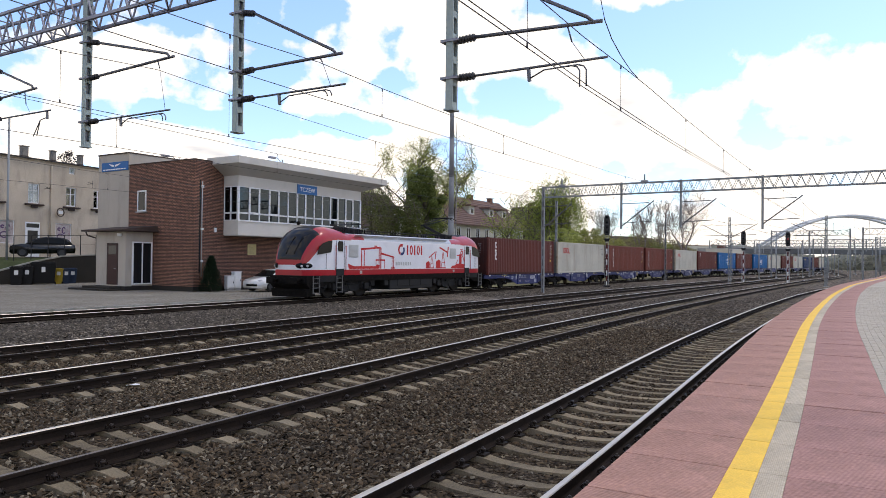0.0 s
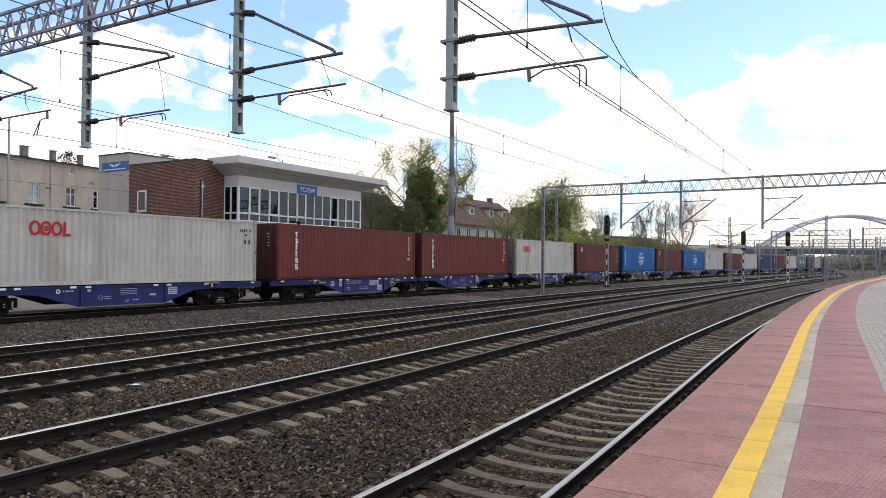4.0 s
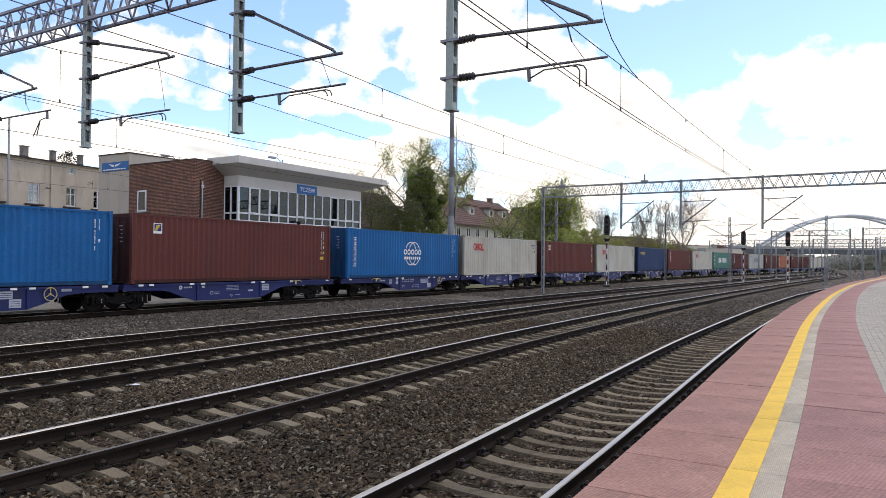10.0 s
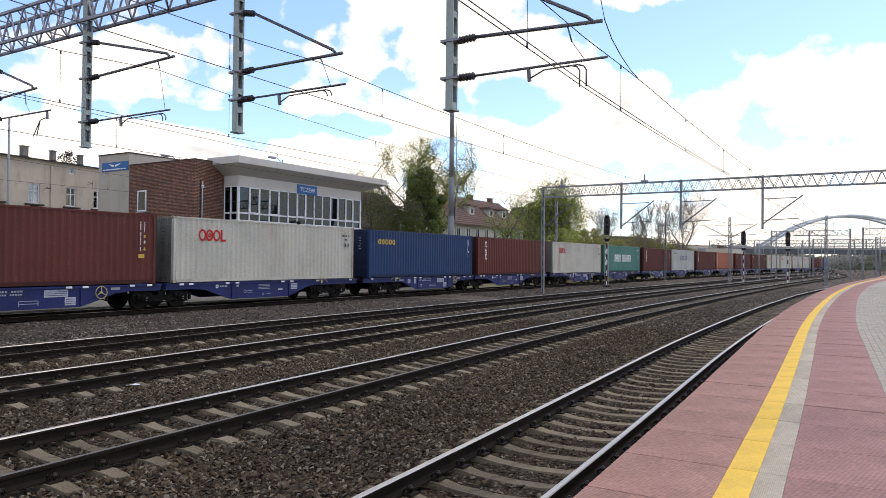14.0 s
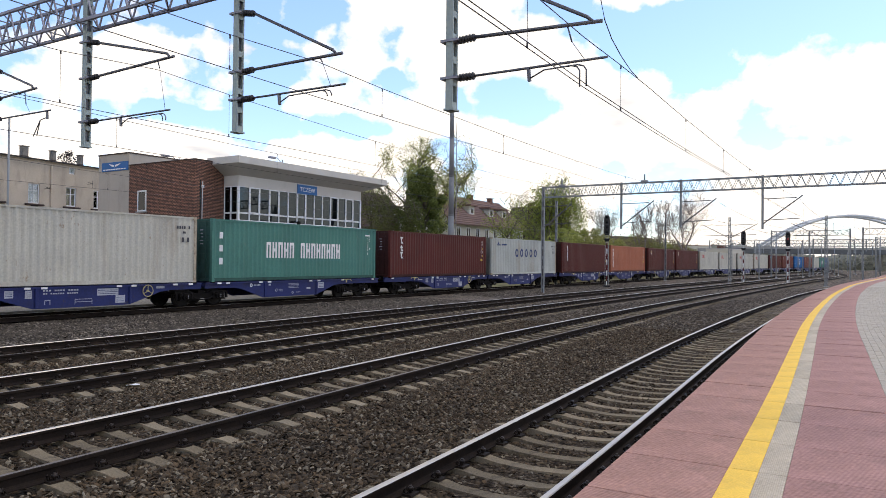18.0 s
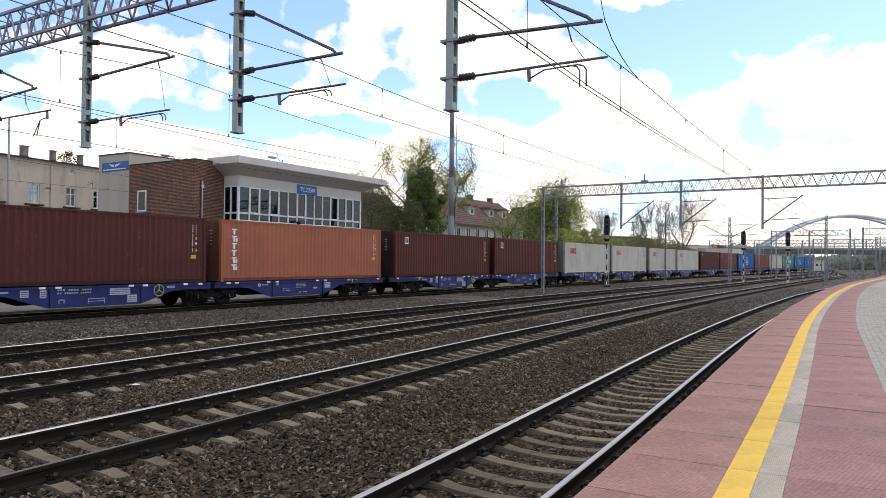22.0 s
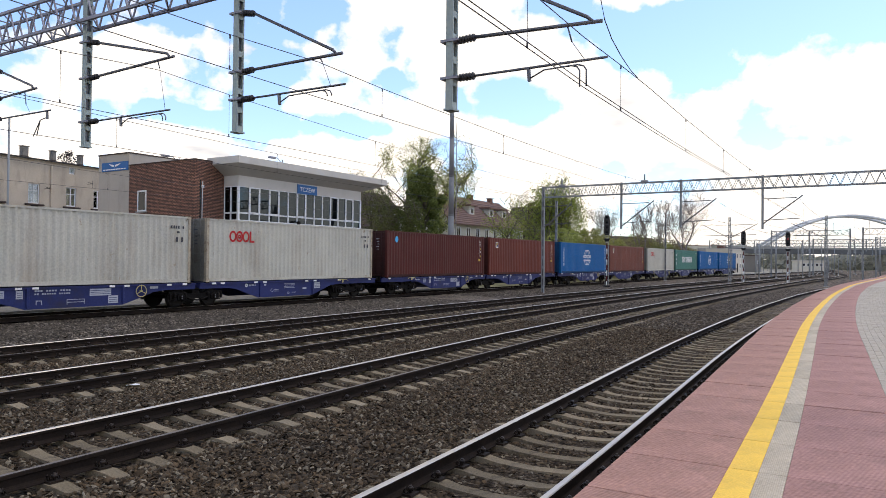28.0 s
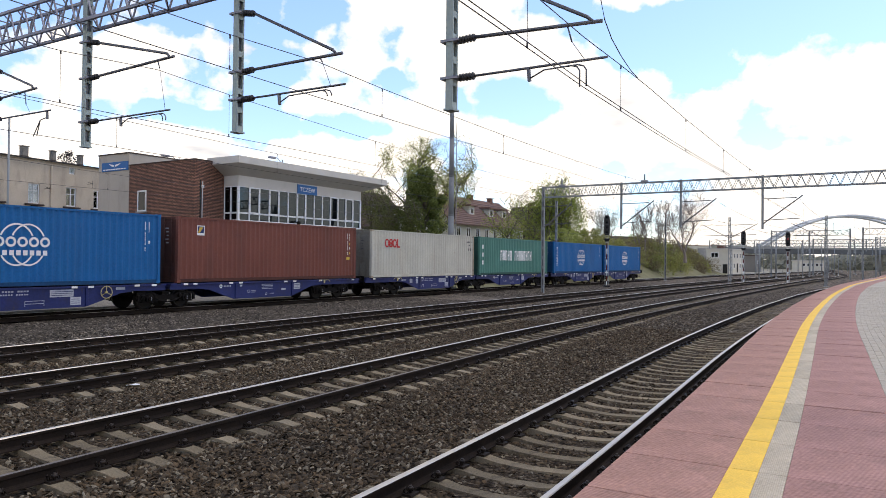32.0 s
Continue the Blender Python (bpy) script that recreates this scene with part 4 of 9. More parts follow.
TRAIN = [("maroon", "column3"), ("off-white", "rings"), ("brown", "column6"), ("brown", "column6"), ("off-white", "rings"), ("maroon", "patch"), ("blue", "globe"), ("maroon", "patch"), ("blue", "globe"),
         ("off-white", "rings"), ("maroon", "patch"), ("off-white", "rings"), ("navy", "small5"), ("maroon", "column3"), ("off-white", "rings"), ("sea-green", "wide"), ("dark maroon", "column3"), ("pale grey", "five"),
         ("dark maroon", "column3"), ("orange-brown", "broad6"), ("dark maroon", "patch"), ("dark maroon", "patch"), ("off-white", "rings"), ("off-white", "rings"), ("off-white", "rings"), ("off-white", "rings"),
         ("dark maroon", "dot"), ("brown", "patch"), ("blue", "globe"), ("rust-brown", "patch"), ("off-white", "rings"), ("sea-green", "wide"), ("blue", "globe"), ("blue", "globe")]


def build_containers():
    for n, (color, style) in enumerate(TRAIN):
        MOVERS.append((container(n, color, style), box_s(n), box_s(n) + CLEN))


build_containers()


# wagons: two frames on three bogies
def frame_outline(x0, x1, a, b, c, d):
    return [(x0, 0.80), (x0, 1.07), (x1, 1.07), (x1, 0.80), (d + 0.25, 0.80), (d - 0.35, 0.74), (d - 1.0, 0.52), (c, 0.27), (b, 0.27), (a + 1.0, 0.52), (a + 0.35, 0.74), (a - 0.25, 0.80)]


SECTIONS = ((-0.42, 12.50, 3.3, 5.1, 8.95, 10.75), (12.75, 25.68, 14.5, 16.3, 20.15, 21.95))


def bogie_frame(bm):
    """Two pressed side frames that dip between the axles, axle boxes on nested coil springs, bolster and end beams."""
    for sg in (-1, 1):
        prism(bm, [(-1.45, 0.60), (-1.45, 0.70), (-0.62, 0.72), (-0.40, 0.60), (0.40, 0.60), (0.62, 0.72), (1.45, 0.70), (1.45, 0.60), (0.72, 0.58), (0.45, 0.38), (-0.45, 0.38), (-0.72, 0.58)], sg * 1.0 - 0.05, sg * 1.0 + 0.05)
        # lower strap bowed under the side frame
        tube(bm, [Vector((-0.62, sg * 1.10, 0.46)), Vector((-0.3, sg * 1.12, 0.34)), Vector((0.0, sg * 1.12, 0.31)), Vector((0.3, sg * 1.12, 0.34)), Vector((0.62, sg * 1.10, 0.46))], 0.035, 6)
        for x in (-0.9, 0.9):
            prism(bm, [(x - 0.17, 0.34), (x - 0.19, 0.52), (x - 0.10, 0.62), (x + 0.10, 0.62), (x + 0.19, 0.52), (x + 0.17, 0.34)], sg * 1.10 - 0.10, sg * 1.10 + 0.10)
            cyl(bm, (x, sg * 1.19, 0.46), (x, sg * 1.25, 0.46), 0.115, 0.10, seg=12)
            box(bm, x - 0.36, x + 0.36, sg * 1.07 - 0.08, sg * 1.07 + 0.08, 0.30, 0.345)
            for u in (-0.27, 0.27):
                for k in range(5):
                    z = 0.355 + 0.052 * k
                    cyl(bm, (x + u, sg * 1.08, z), (x + u, sg * 1.08, z + 0.034), 0.085, 0.085, seg=9)
                cyl(bm, (x + u, sg * 1.08, 0.34), (x + u, sg * 1.08, 0.66), 0.055, seg=7)
        for x in (-1.38, 1.38):
            box(bm, x - 0.05, x + 0.05, sg * 1.06 - 0.05, sg * 1.06 + 0.05, 0.36, 0.62, bevel=0.01)
    box(bm, -0.18, 0.18, -1.0, 1.0, 0.45, 0.74)
    box(bm, -1.45, -1.35, -1.0, 1.0, 0.60, 0.68)
    box(bm, 1.35, 1.45, -1.0, 1.0, 0.60, 0.68)
    for x in (-0.38, 0.38):
        cyl(bm, (x, -0.9, 0.40), (x, 0.9, 0.40), 0.04, seg=6)


def axle_cover(bm):
    """The lid of an axle box with its bolts."""
    for z in (-0.045, 0.045):
        cyl(bm, (0, -1.250, 0.46 + z), (0, -1.262, 0.46 + z), 0.020, seg=6)


def wheel_shape(bm, sg, r=0.46):
    """A wheel turned round its axle: flange, tread, hollow web and hub."""
    n = 28
    prof = [(0.69, 0.08), (0.69, r + 0.028), (0.72, r + 0.024), (0.725, r), (0.815, r - 0.008), (0.825, r - 0.06), (0.795, r - 0.085), (0.785, 0.19), (0.83, 0.15), (0.87, 0.13), (0.87, 0.0)]
    rings = [[bm.verts.new((q * math.cos(6.28318 * j / n), sg * y, q * math.sin(6.28318 * j / n))) for j in range(n)] for y, q in prof[:-1]]
    for a, b in zip(rings, rings[1:]):
        for j in range(n):
            bm.faces.new((a[j], a[(j + 1) % n], b[(j + 1) % n], b[j]))
    bm.faces.new(rings[0]); bm.faces.new(rings[-1])
    bmesh.ops.recalc_face_normals(bm, faces=bm.faces)


def wheels(parent, key, r, x, z):
    for sg in (-1, 1):
        shared("wheel", (key, sg), lambda bm: wheel_shape(bm, sg, r), [M["wheel"]], parent, Matrix.Translation((x, 0, z)))
    shared("axle", (key, "axle"), lambda bm: cyl(bm, (0, -0.69, 0), (0, 0.69, 0), 0.08, seg=8), [M["black"]], parent, Matrix.Translation((x, 0, z)))


def hand_wheel(bm):
    for i in range(16):
        a, b = (radians(22.5 * k) for k in (i, i + 1))
        cyl(bm, (0.24 * math.cos(a), 0, 0.24 * math.sin(a)), (0.24 * math.cos(b), 0, 0.24 * math.sin(b)), 0.018, seg=5)
    for a in (90, 210, 330):
        cyl(bm, (0, 0, 0), (0.23 * math.cos(radians(a)), 0, 0.23 * math.sin(radians(a))), 0.015, seg=5)
    cyl(bm, (0, -0.03, 0), (0, 0.14, 0), 0.04, seg=8)


def brake_lever(bm):
    box(bm, -0.055, 0.055, -0.012, 0.012, -0.11, 0.05, bevel=0.01)
    box(bm, -0.30, 0.32, -0.014, 0.010, 0.055, 0.080, bevel=0.006)
    for x in (-0.3, 0.32):
        cyl(bm, (x, 0, 0.067), (x * 1.45, 0, -0.02), 0.018, seg=5)


def buffer_shape(bm, sgn, y):
    cyl(bm, (0, y, 1.03), (sgn * 0.36, y, 1.03), 0.105, seg=12)
    cyl(bm, (sgn * 0.36, y, 1.03), (sgn * 0.50, y, 1.03), 0.075, seg=10)
    box(bm, min(sgn * 0.50, sgn * 0.54), max(sgn * 0.50, sgn * 0.54), y - 0.26, y + 0.26, 0.86, 1.20, bevel=0.015)


def coupling_shape(bm, sgn):
    box(bm, min(0, sgn * 0.42), max(0, sgn * 0.42), -0.05, 0.05, 0.94, 1.06, bevel=0.02)
    cyl(bm, (sgn * 0.30, 0.0, 0.98), (sgn * 0.46, 0.0, 0.62), 0.035, seg=6)
    for y in (-0.45, 0.45):
        cyl(bm, (sgn * 0.02, y, 0.86), (sgn * 0.22, y, 0.55), 0.026, seg=6)
        cyl(bm, (sgn * 0.22, y, 0.55), (sgn * 0.34, y, 0.62), 0.026, seg=6)
    cyl(bm, (sgn * 0.04, -1.05, 0.9), (sgn * 0.04, -1.05, 0.45), 0.018, seg=6)
    cyl(bm, (sgn * 0.04, -1.05, 0.45), (sgn * 0.04, -0.65, 0.45), 0.018, seg=6)


def wagon(w):
    e = empty("container_wagon")
    tagged(e, "blue articulated container wagon with deep side beams on black bogies", "railway wagon", group="wagons of the train")
    for i, (x0, x1, a, b, c, d) in enumerate(SECTIONS):
        for sg in (-1, 1):
            def sill(bm):
                prism(bm, frame_outline(x0, x1, a, b, c, d), sg * 1.10 - 0.02, sg * 1.10 + 0.02)
                prism(bm, [(x0, 1.0), (x0, 1.07), (x1, 1.07), (x1, 1.0)], sg * 1.10 - 0.02 - 0.06, sg * 1.10 + 0.02 + 0.06)
                for x in (a + 1.9, c + 0.02):
                    box(bm, x - 0.05, x + 0.05, sg * 1.10 - 0.07, sg * 1.10 + 0.07, 0.30, 1.02, bevel=0.01)
            shared("side_beam", ("sill", i, sg), sill, [M["wagon_blue"]], e)
        for x in [x0 + 0.05, x0 + 1.4, a, a + 2, (b + c) / 2, c - 0.6, d, x1 - 1.3, x1 - 0.3]:
            shared("cross_beam", ("cross",), lambda bm: box(bm, 0, 0.2, -1.08, 1.08, 0.86, 1.06), [M["wagon_blue"]], e, Matrix.Translation((x, 0, 0)))
        shared("centre_sill", ("sill_c", i), lambda bm: box(bm, x0, x1, -0.35, 0.35, 0.80, 1.05), [M["wagon_blue"]], e)
        for x in (0.08, CLEN - 0.08):
            for y in (-1.13, 1.13):
                shared("container_spigot", ("spig",), lambda bm: box(bm, -0.09, 0.09, -0.08, 0.08, 1.05, 1.10), [M["black"]], e, Matrix.Translation((i * INNER + x, y, 0)))
        y = -1.186
        for x in (x0 + 0.75, a - 0.5, b - 0.25, b + 0.35, c - 0.5, c + 0.15, d + 0.35, x1 - 0.6):
            shared("reflector", ("refl",), lambda bm: box(bm, -0.12, 0.12, -1.20, -1.18, 0.985, 1.065, bevel=0.01), [M["mark_white"]], e, Matrix.Translation((x, 0, 0)))
        y = -1.124
        if i == 0:
            table = [rect(a - 0.15, a + 0.40, 0.87, 0.93), rect(a + 0.80, a + 1.10, 0.70, 0.96), rect(a + 1.50, a + 1.74, 0.66, 0.95), rect(b + 2.45, b + 3.35, 0.68, 0.95), rect(c - 0.62, c - 0.20, 0.36, 0.66), rect(d - 0.55, d - 0.15, 0.88, 0.98)]
            words = [rect(b + 0.35 + 0.105 * j, b + 0.425 + 0.105 * j, 0.90, 0.96) for j in range(13) if j not in (3, 8)] + [rect(b + 0.35 + 0.09 * j, b + 0.41 + 0.09 * j, 0.79, 0.84) for j in range(15) if j not in (2, 9)]
            words += [rect(b + 0.40, b + 0.62, 0.55, 0.58), rect(b + 0.40, b + 0.43, 0.42, 0.58), rect(b + 0.59, b + 0.62, 0.42, 0.58), rect(b + 1.55, b + 2.25, 0.56, 0.58), rect(b + 1.55, b + 2.25, 0.46, 0.48), rect(b + 1.55, b + 1.57, 0.38, 0.58), rect(b + 2.23, b + 2.25, 0.38, 0.58)]
        else:
            table = [rect(c + 0.15, c + 0.62, 0.62, 0.93), rect(b + 0.35, b + 0.50, 0.84, 0.93)]
            words = [rect(x0 + 2.92 + 0.09 * j, x0 + 2.98 + 0.09 * j, 0.85, 0.92) for j in range(5)] + [rect(b + 1.75, b + 2.5, 0.90 - 0.07 * j, 0.92 - 0.07 * j) for j in range(4)]
            words += [rect(b + 1.05, b + 1.35, 0.62, 0.64), rect(b + 1.05, b + 1.35, 0.54, 0.56), rect(b + 2.0 + 0.1 * 3, b + 2.6, 0.44, 0.47), rect(b + 3.1, b + 3.4, 0.60, 0.68)] + ring(b + 0.9, 0.60, 0.10, 0.08, 0.02, n=10) + ring(b + 2.05, 0.44, 0.08, 0.06, 0.018, n=8)
            shared("round_mark", ("mark", i), lambda bm: flat(bm, ring(x0 + 2.75, 0.885, 0.09, 0.09, 0.05, n=12), y - 0.001), [M["mark_white"]], e)
        shared("stencil", ("plates", i), lambda bm: flat(bm, words, y), [M["mark_faded"]], e)["kind"] = "stuff"
        for j, q in enumerate(table):
            dp = shared("data_plate", ("dplate", i, j), lambda bm: flat(bm, [q], y - 0.001), [M["mark_faded"]], e)
            if q[2][1] - q[0][1] > 0.2:
                (px0, pz0), (px1, pz1) = q[0], q[2]
                shared("plate_lines", ("dlines", i, j), lambda bm: flat(bm, [rect(px0 + 0.03, px1 - 0.03, pz0 + (pz1 - pz0) * f, pz0 + (pz1 - pz0) * f + 0.02) for f in (0.2, 0.45, 0.7)], y - 0.002), [M["wagon_blue"]], dp)["kind"] = "stuff"
    shared("hand_wheel", ("hw",), hand_wheel, [M["handle_yellow"]], e, Matrix.Translation((9.75, -1.20, 0.80)))
    for x in (2.7, 22.6):
        shared("brake_lever", ("lever",), brake_lever, [M["handle_yellow"]], e, Matrix.Translation((x, -1.205, 0.98)))
    for x in (1.95, 12.63, 23.30):
        bo = shared("bogie", ("bogie",), bogie_frame, [M["black"]], e, Matrix.Translation((x, 0, 0)))
        for u in (-0.9, 0.9):
            wheels(bo, "wagon_wheel", 0.46, u, 0.46)
            shared("axle_box_bolts", ("axb",), axle_cover, [M["mark_faded"]], bo, Matrix.Translation((u, 0, 0)))["kind"] = "stuff"
    for x, sg in ((-0.42, -1), (25.68, 1)):
        for y in (-0.875, 0.875):
            shared("buffer", ("buf", sg, y), lambda bm: buffer_shape(bm, sg, y), [M["black"]], e, Matrix.Translation((x, 0, 0)))
        shared("coupling", ("coup", sg), lambda bm: coupling_shape(bm, sg), [M["black"]], e, Matrix.Translation((x, 0, 0)))
    return e


def build_wagons():
    for w in range(17):
        MOVERS.append((wagon(w), box_s(2 * w), box_s(2 * w) + 25.25))


build_wagons()

# ------------------------------------------------------------ the locomotive
M["loco_white"] = material("loco_white_paint", (0.70, 0.70, 0.74), 0.3, var=0.06, scale=0.6, fine=12, bump=0.02, coat=0.3, stain=(0.50, 0.48, 0.47), stain_amt=0.3)
M["loco_red"] = material("loco_red_paint", (0.36, 0.013, 0.022), 0.28, var=0.08, scale=0.8, fine=14, bump=0.02, coat=0.4)
M["loco_grey"] = material("loco_dark_grey", (0.021, 0.021, 0.022), 0.6, var=0.2, scale=1, fine=20, bump=0.05, spec=0.12)
M["loco_silver"] = material("loco_roof_silver", (0.50, 0.51, 0.53), 0.4, 0.4, var=0.12, scale=0.8, fine=16, bump=0.03)
M["loco_glass"] = material("dark_cab_glass", (0.006, 0.007, 0.008), 0.08, var=0.05, bump=0.0, spec=0.14)
M["loco_screen"] = material("dark_windscreen", (0.010, 0.010, 0.011), 0.10, var=0.05, bump=0.0, spec=0.25)
M["lamp_glass"] = material("lamp_lens", (0.45, 0.45, 0.46), 0.12, var=0.1, bump=0.0)
M["step_steel"] = material("worn_step_steel", (0.13, 0.13, 0.13), 0.55, 0.3, var=0.25)
M["insulator"] = material("dark_insulator", (0.045, 0.043, 0.045), 0.35, var=0.2)


def insulator(bm, a, b, r=0.064, mi=0):
    a, b = Vector(a), Vector(b)
    d = (b - a)
    cyl(bm, a, b, r * 0.55, seg=8, mi=mi)
    for i in range(5):
        k = a + d * (0.12 + 0.19 * i)
        cyl(bm, k, k + d * 0.08, r, r * 0.8, seg=10, mi=mi)


NOSE, TAIL = 1.30, 20.20


def hood_line(u):
    """Height of the red hood's lower edge at u metres behind the nose."""
    return float(np.interp(u, [0, 0.22, 0.5, 0.8, 1.1, 1.9, 3.4], [1.86, 1.98, 2.30, 2.72, 2.98, 3.24, 3.26]))


def loco_half(x):
    """Half profile (y, z) of the body at x, from the sill up to the crown; the ends are rounded."""
    u = min(x - NOSE, TAIL - x)
    top = float(np.interp(u, [0, 0.10, 0.3, 0.55, 0.85, 1.2, 1.7, 2.5, 3.35, 3.5], [2.25, 2.62, 3.10, 3.50, 3.80, 3.98, 4.06, 3.98, 3.80, 3.72]))
    sh = float(np.interp(u, [0, 0.10, 0.3, 0.55, 0.85, 1.2, 1.9, 3.2, 3.5], [2.02, 2.25, 2.56, 2.86, 3.05, 3.16, 3.25, 3.28, 3.30]))
    w = 1.49 * (1 - 0.34 * max(0.0, 1 - u / 1.5) ** 2.3)
    k = float(np.interp(u, [0, 3.0, 3.5], [0, 0, 1]))
    pts = [(w * 0.97, 0.95), (w, 1.30), (w, 1.60), (w, min(hood_line(u), sh - 0.015)), (w, sh)]
    for a in (0.18, 0.36, 0.54, 0.72, 0.86, 1.0):
        ang = a * math.pi / 2
        yr, zr = w * math.cos(ang) ** 0.75, sh + (top - sh) * math.sin(ang)
        # straight sloping roof side in the middle part
        ys, zs = w - 0.26 * min(1, a / 0.4), sh + 0.36 * min(1, a / 0.4)
        if a > 0.4:
            ys, zs = (w - 0.26) * (1 - (a - 0.4) / 0.6), sh + 0.36 + 0.06 * (a - 0.4) / 0.6
        pts.append((yr * (1 - k) + ys * k, zr * (1 - k) + zs * k))
    return pts


def locomotive():
    e = empty("locomotive")
    tagged(e, "white electric freight locomotive with red cab fronts and industrial pictures", "locomotive")
    us = [0.0, 0.04, 0.10, 0.18] + [0.28 + 0.09 * i for i in range(36)] + [3.5]
    xs = [NOSE + u for u in us] + [NOSE + 3.5 + (TAIL - NOSE - 7.0) * i / 16 for i in range(1, 16)] + [TAIL - u for u in us]
    xs = sorted(set(round(x, 3) for x in xs + [NOSE + 4.62, TAIL - 4.62]))
    bm = bmesh.new()
    rings = []
    for x in xs:
        h = loco_half(x)
        full = [(-y, z) for y, z in h] + [(y, z) for y, z in h[::-1]][1:]
        rings.append([bm.verts.new((x, y, z)) for y, z in full])
    top = len(loco_half(5.0)) - 1

    def tint(k, u):
        if k == 0:
            return 2 if u < 2.4 else 5
        if k == 1:
            return 1
        if k == 2:
            return 0
        if k == 3:
            return 1 if u < 3.45 else 0
        if k in (4, 5):
            return 1 if u < 4.62 else 3
        if u < 1.0:
            return 4
        if u < 2.6 and k >= 8:
            return 2
        return 1 if u < 3.45 else 3

    for r0, r1 in zip(rings, rings[1:]):
        for j in range(len(r0) - 1):
            f = bm.faces.new((r0[j], r1[j], r1[j + 1], r0[j + 1]))
            cx = f.calc_center_median().x
            f.material_index = tint(min(j, 2 * top - 1 - j), min(cx - NOSE, TAIL - cx))
            f.smooth = True
    for r in (rings[0], rings[-1]):
        for k in range(top - 1):
            f = bm.faces.new((r[k], r[k + 1], r[2 * top - k - 1], r[2 * top - k]))
            f.material_index = (2, 1, 0, 1, 1, 1, 4, 4, 4, 4, 4)[k]
        f = bm.faces.new((r[top - 1], r[top], r[top + 1]))
        f.material_index = 4
    bmesh.ops.recalc_face_normals(bm, faces=bm.faces)
    part("body", bm, [M["loco_white"], M["loco_red"], M["loco_grey"], M["loco_silver"], M["loco_screen"], M["black"]], e)
    L = NOSE + TAIL
    Y = -1.494
    for mir in (False, True):
        def X(x):
            return L - x if mir else x
        def poly(name, pts, mat, lab="", thick=0.012):
            bm = bmesh.new()
            prism(bm, [(X(x), z) for x, z in pts], Y - thick, Y + 0.01)
            return part(name, bm, mat, e, lab)
        poly("cab_side_window", [(1.92, 2.42), (3.02, 2.56), (3.10, 3.20), (2.75, 3.17), (2.35, 3.04), (2.05, 2.84)], M["loco_glass"], "dark curved cab window")
        d = poly("cab_door", [(3.45, 1.66), (4.12, 1.66), (4.12, 3.26), (3.45, 3.26)], M["loco_white"], "", 0.010)
        poly("door_step_panel", [(3.45, 1.26), (4.12, 1.26), (4.12, 1.655), (3.45, 1.655)], M["loco_grey"], "dark grey panel under the cab door", 0.010)
        for x in (3.455, 4.115, 2.62):
            poly("door_joint", [(x - 0.012, 1.66), (x + 0.012, 1.66), (x + 0.012, 3.2 if x > 3 else 2.45), (x - 0.012, 3.2 if x > 3 else 2.5)], M["mark_dark"], "", 0.013)
        poly("vent_cover", [(6.02 - 0.5, 1.36), (6.22 - 0.5, 1.36), (6.22 - 0.5, 1.54), (6.02 - 0.5, 1.54)], M["galv"], "", 0.014)
        bm = bmesh.new()
        prism(bm, [(X(x), z) for x, z in [(3.60, 2.62), (3.96, 2.62), (4.0, 2.7), (4.0, 3.12), (3.92, 3.2), (3.64, 3.2), (3.56, 3.12), (3.56, 2.7)]], Y - 0.03, Y - 0.01)
        part("door_window", bm, M["loco_glass"], d)
        for x in (3.36, 4.22):
            bm = bmesh.new()
            cyl(bm, (X(x), Y - 0.05, 1.55), (X(x), Y - 0.05, 2.95), 0.02, seg=6)
            for z in (1.6, 2.9):
                cyl(bm, (X(x), Y - 0.05, z), (X(x), Y, z), 0.015, seg=5)
            part("handrail", bm, M["loco_red"], e)
        lx0, lx1 = (4.50, 5.36) if not mir else (5.35, 6.15)
        bm = bmesh.new()
        box(bm, min(X(lx0), X(lx1)), max(X(lx0), X(lx1)), Y - 0.014, Y, 2.30, 3.02, bevel=0.006)
        for j in range(9):
            z = 2.36 + 0.07 * j
            box(bm, min(X(lx0 + 0.06), X(lx1 - 0.06)), max(X(lx0 + 0.06), X(lx1 - 0.06)), Y - 0.03, Y - 0.01, z, z + 0.035)
        part("louvre", bm, material("louvre_grey", (0.46, 0.46, 0.45), 0.5, var=0.15), e)
        # head lamps in dark housings
        for sg in (-1, 1):
            bm = bmesh.new()
            r = bmesh.ops.create_icosphere(bm, subdivisions=3, radius=1.0)
            bmesh.ops.transform(bm, matrix=Matrix.Translation((X(NOSE + 0.13), sg * 1.00, 1.82)) @ Matrix.Rotation((-1 if mir else 1) * sg * 0.72, 4, "Z") @ Matrix.Diagonal((0.46, 0.10, 0.17, 1)), verts=r["verts"])
            h = part("headlamp_housing", bm, M["loco_glass"], e)
            for k, (dx, dy) in enumerate(((NOSE - 0.02, 1.06), (NOSE + 0.20, 1.27))):
                bm = bmesh.new()
                r = bmesh.ops.create_icosphere(bm, subdivisions=2, radius=0.07)
                bmesh.ops.transform(bm, matrix=Matrix.Translation((X(dx), sg * (dy - 0.09), 1.80)), verts=r["verts"])
                part("headlamp", bm, M["lamp_glass"], h)
        for y0 in (0.25, -0.35):
            bm = bmesh.new()
            cyl(bm, (X(NOSE + 0.03), y0, 2.45), (X(NOSE + 0.45), y0 - 0.25, 3.42), 0.018, seg=5)
            part("wiper", bm, M["black"], e)
        # buffer beam, buffers, plough, step ladders
        bm = bmesh.new()
        prism(bm, [(X(NOSE + 0.2), 0.60), (X(NOSE - 0.02), 0.85), (X(NOSE - 0.02), 1.28), (X(3.2), 1.28), (X(3.2), 0.92), (X(2.6), 0.70)], -1.36, 1.36)
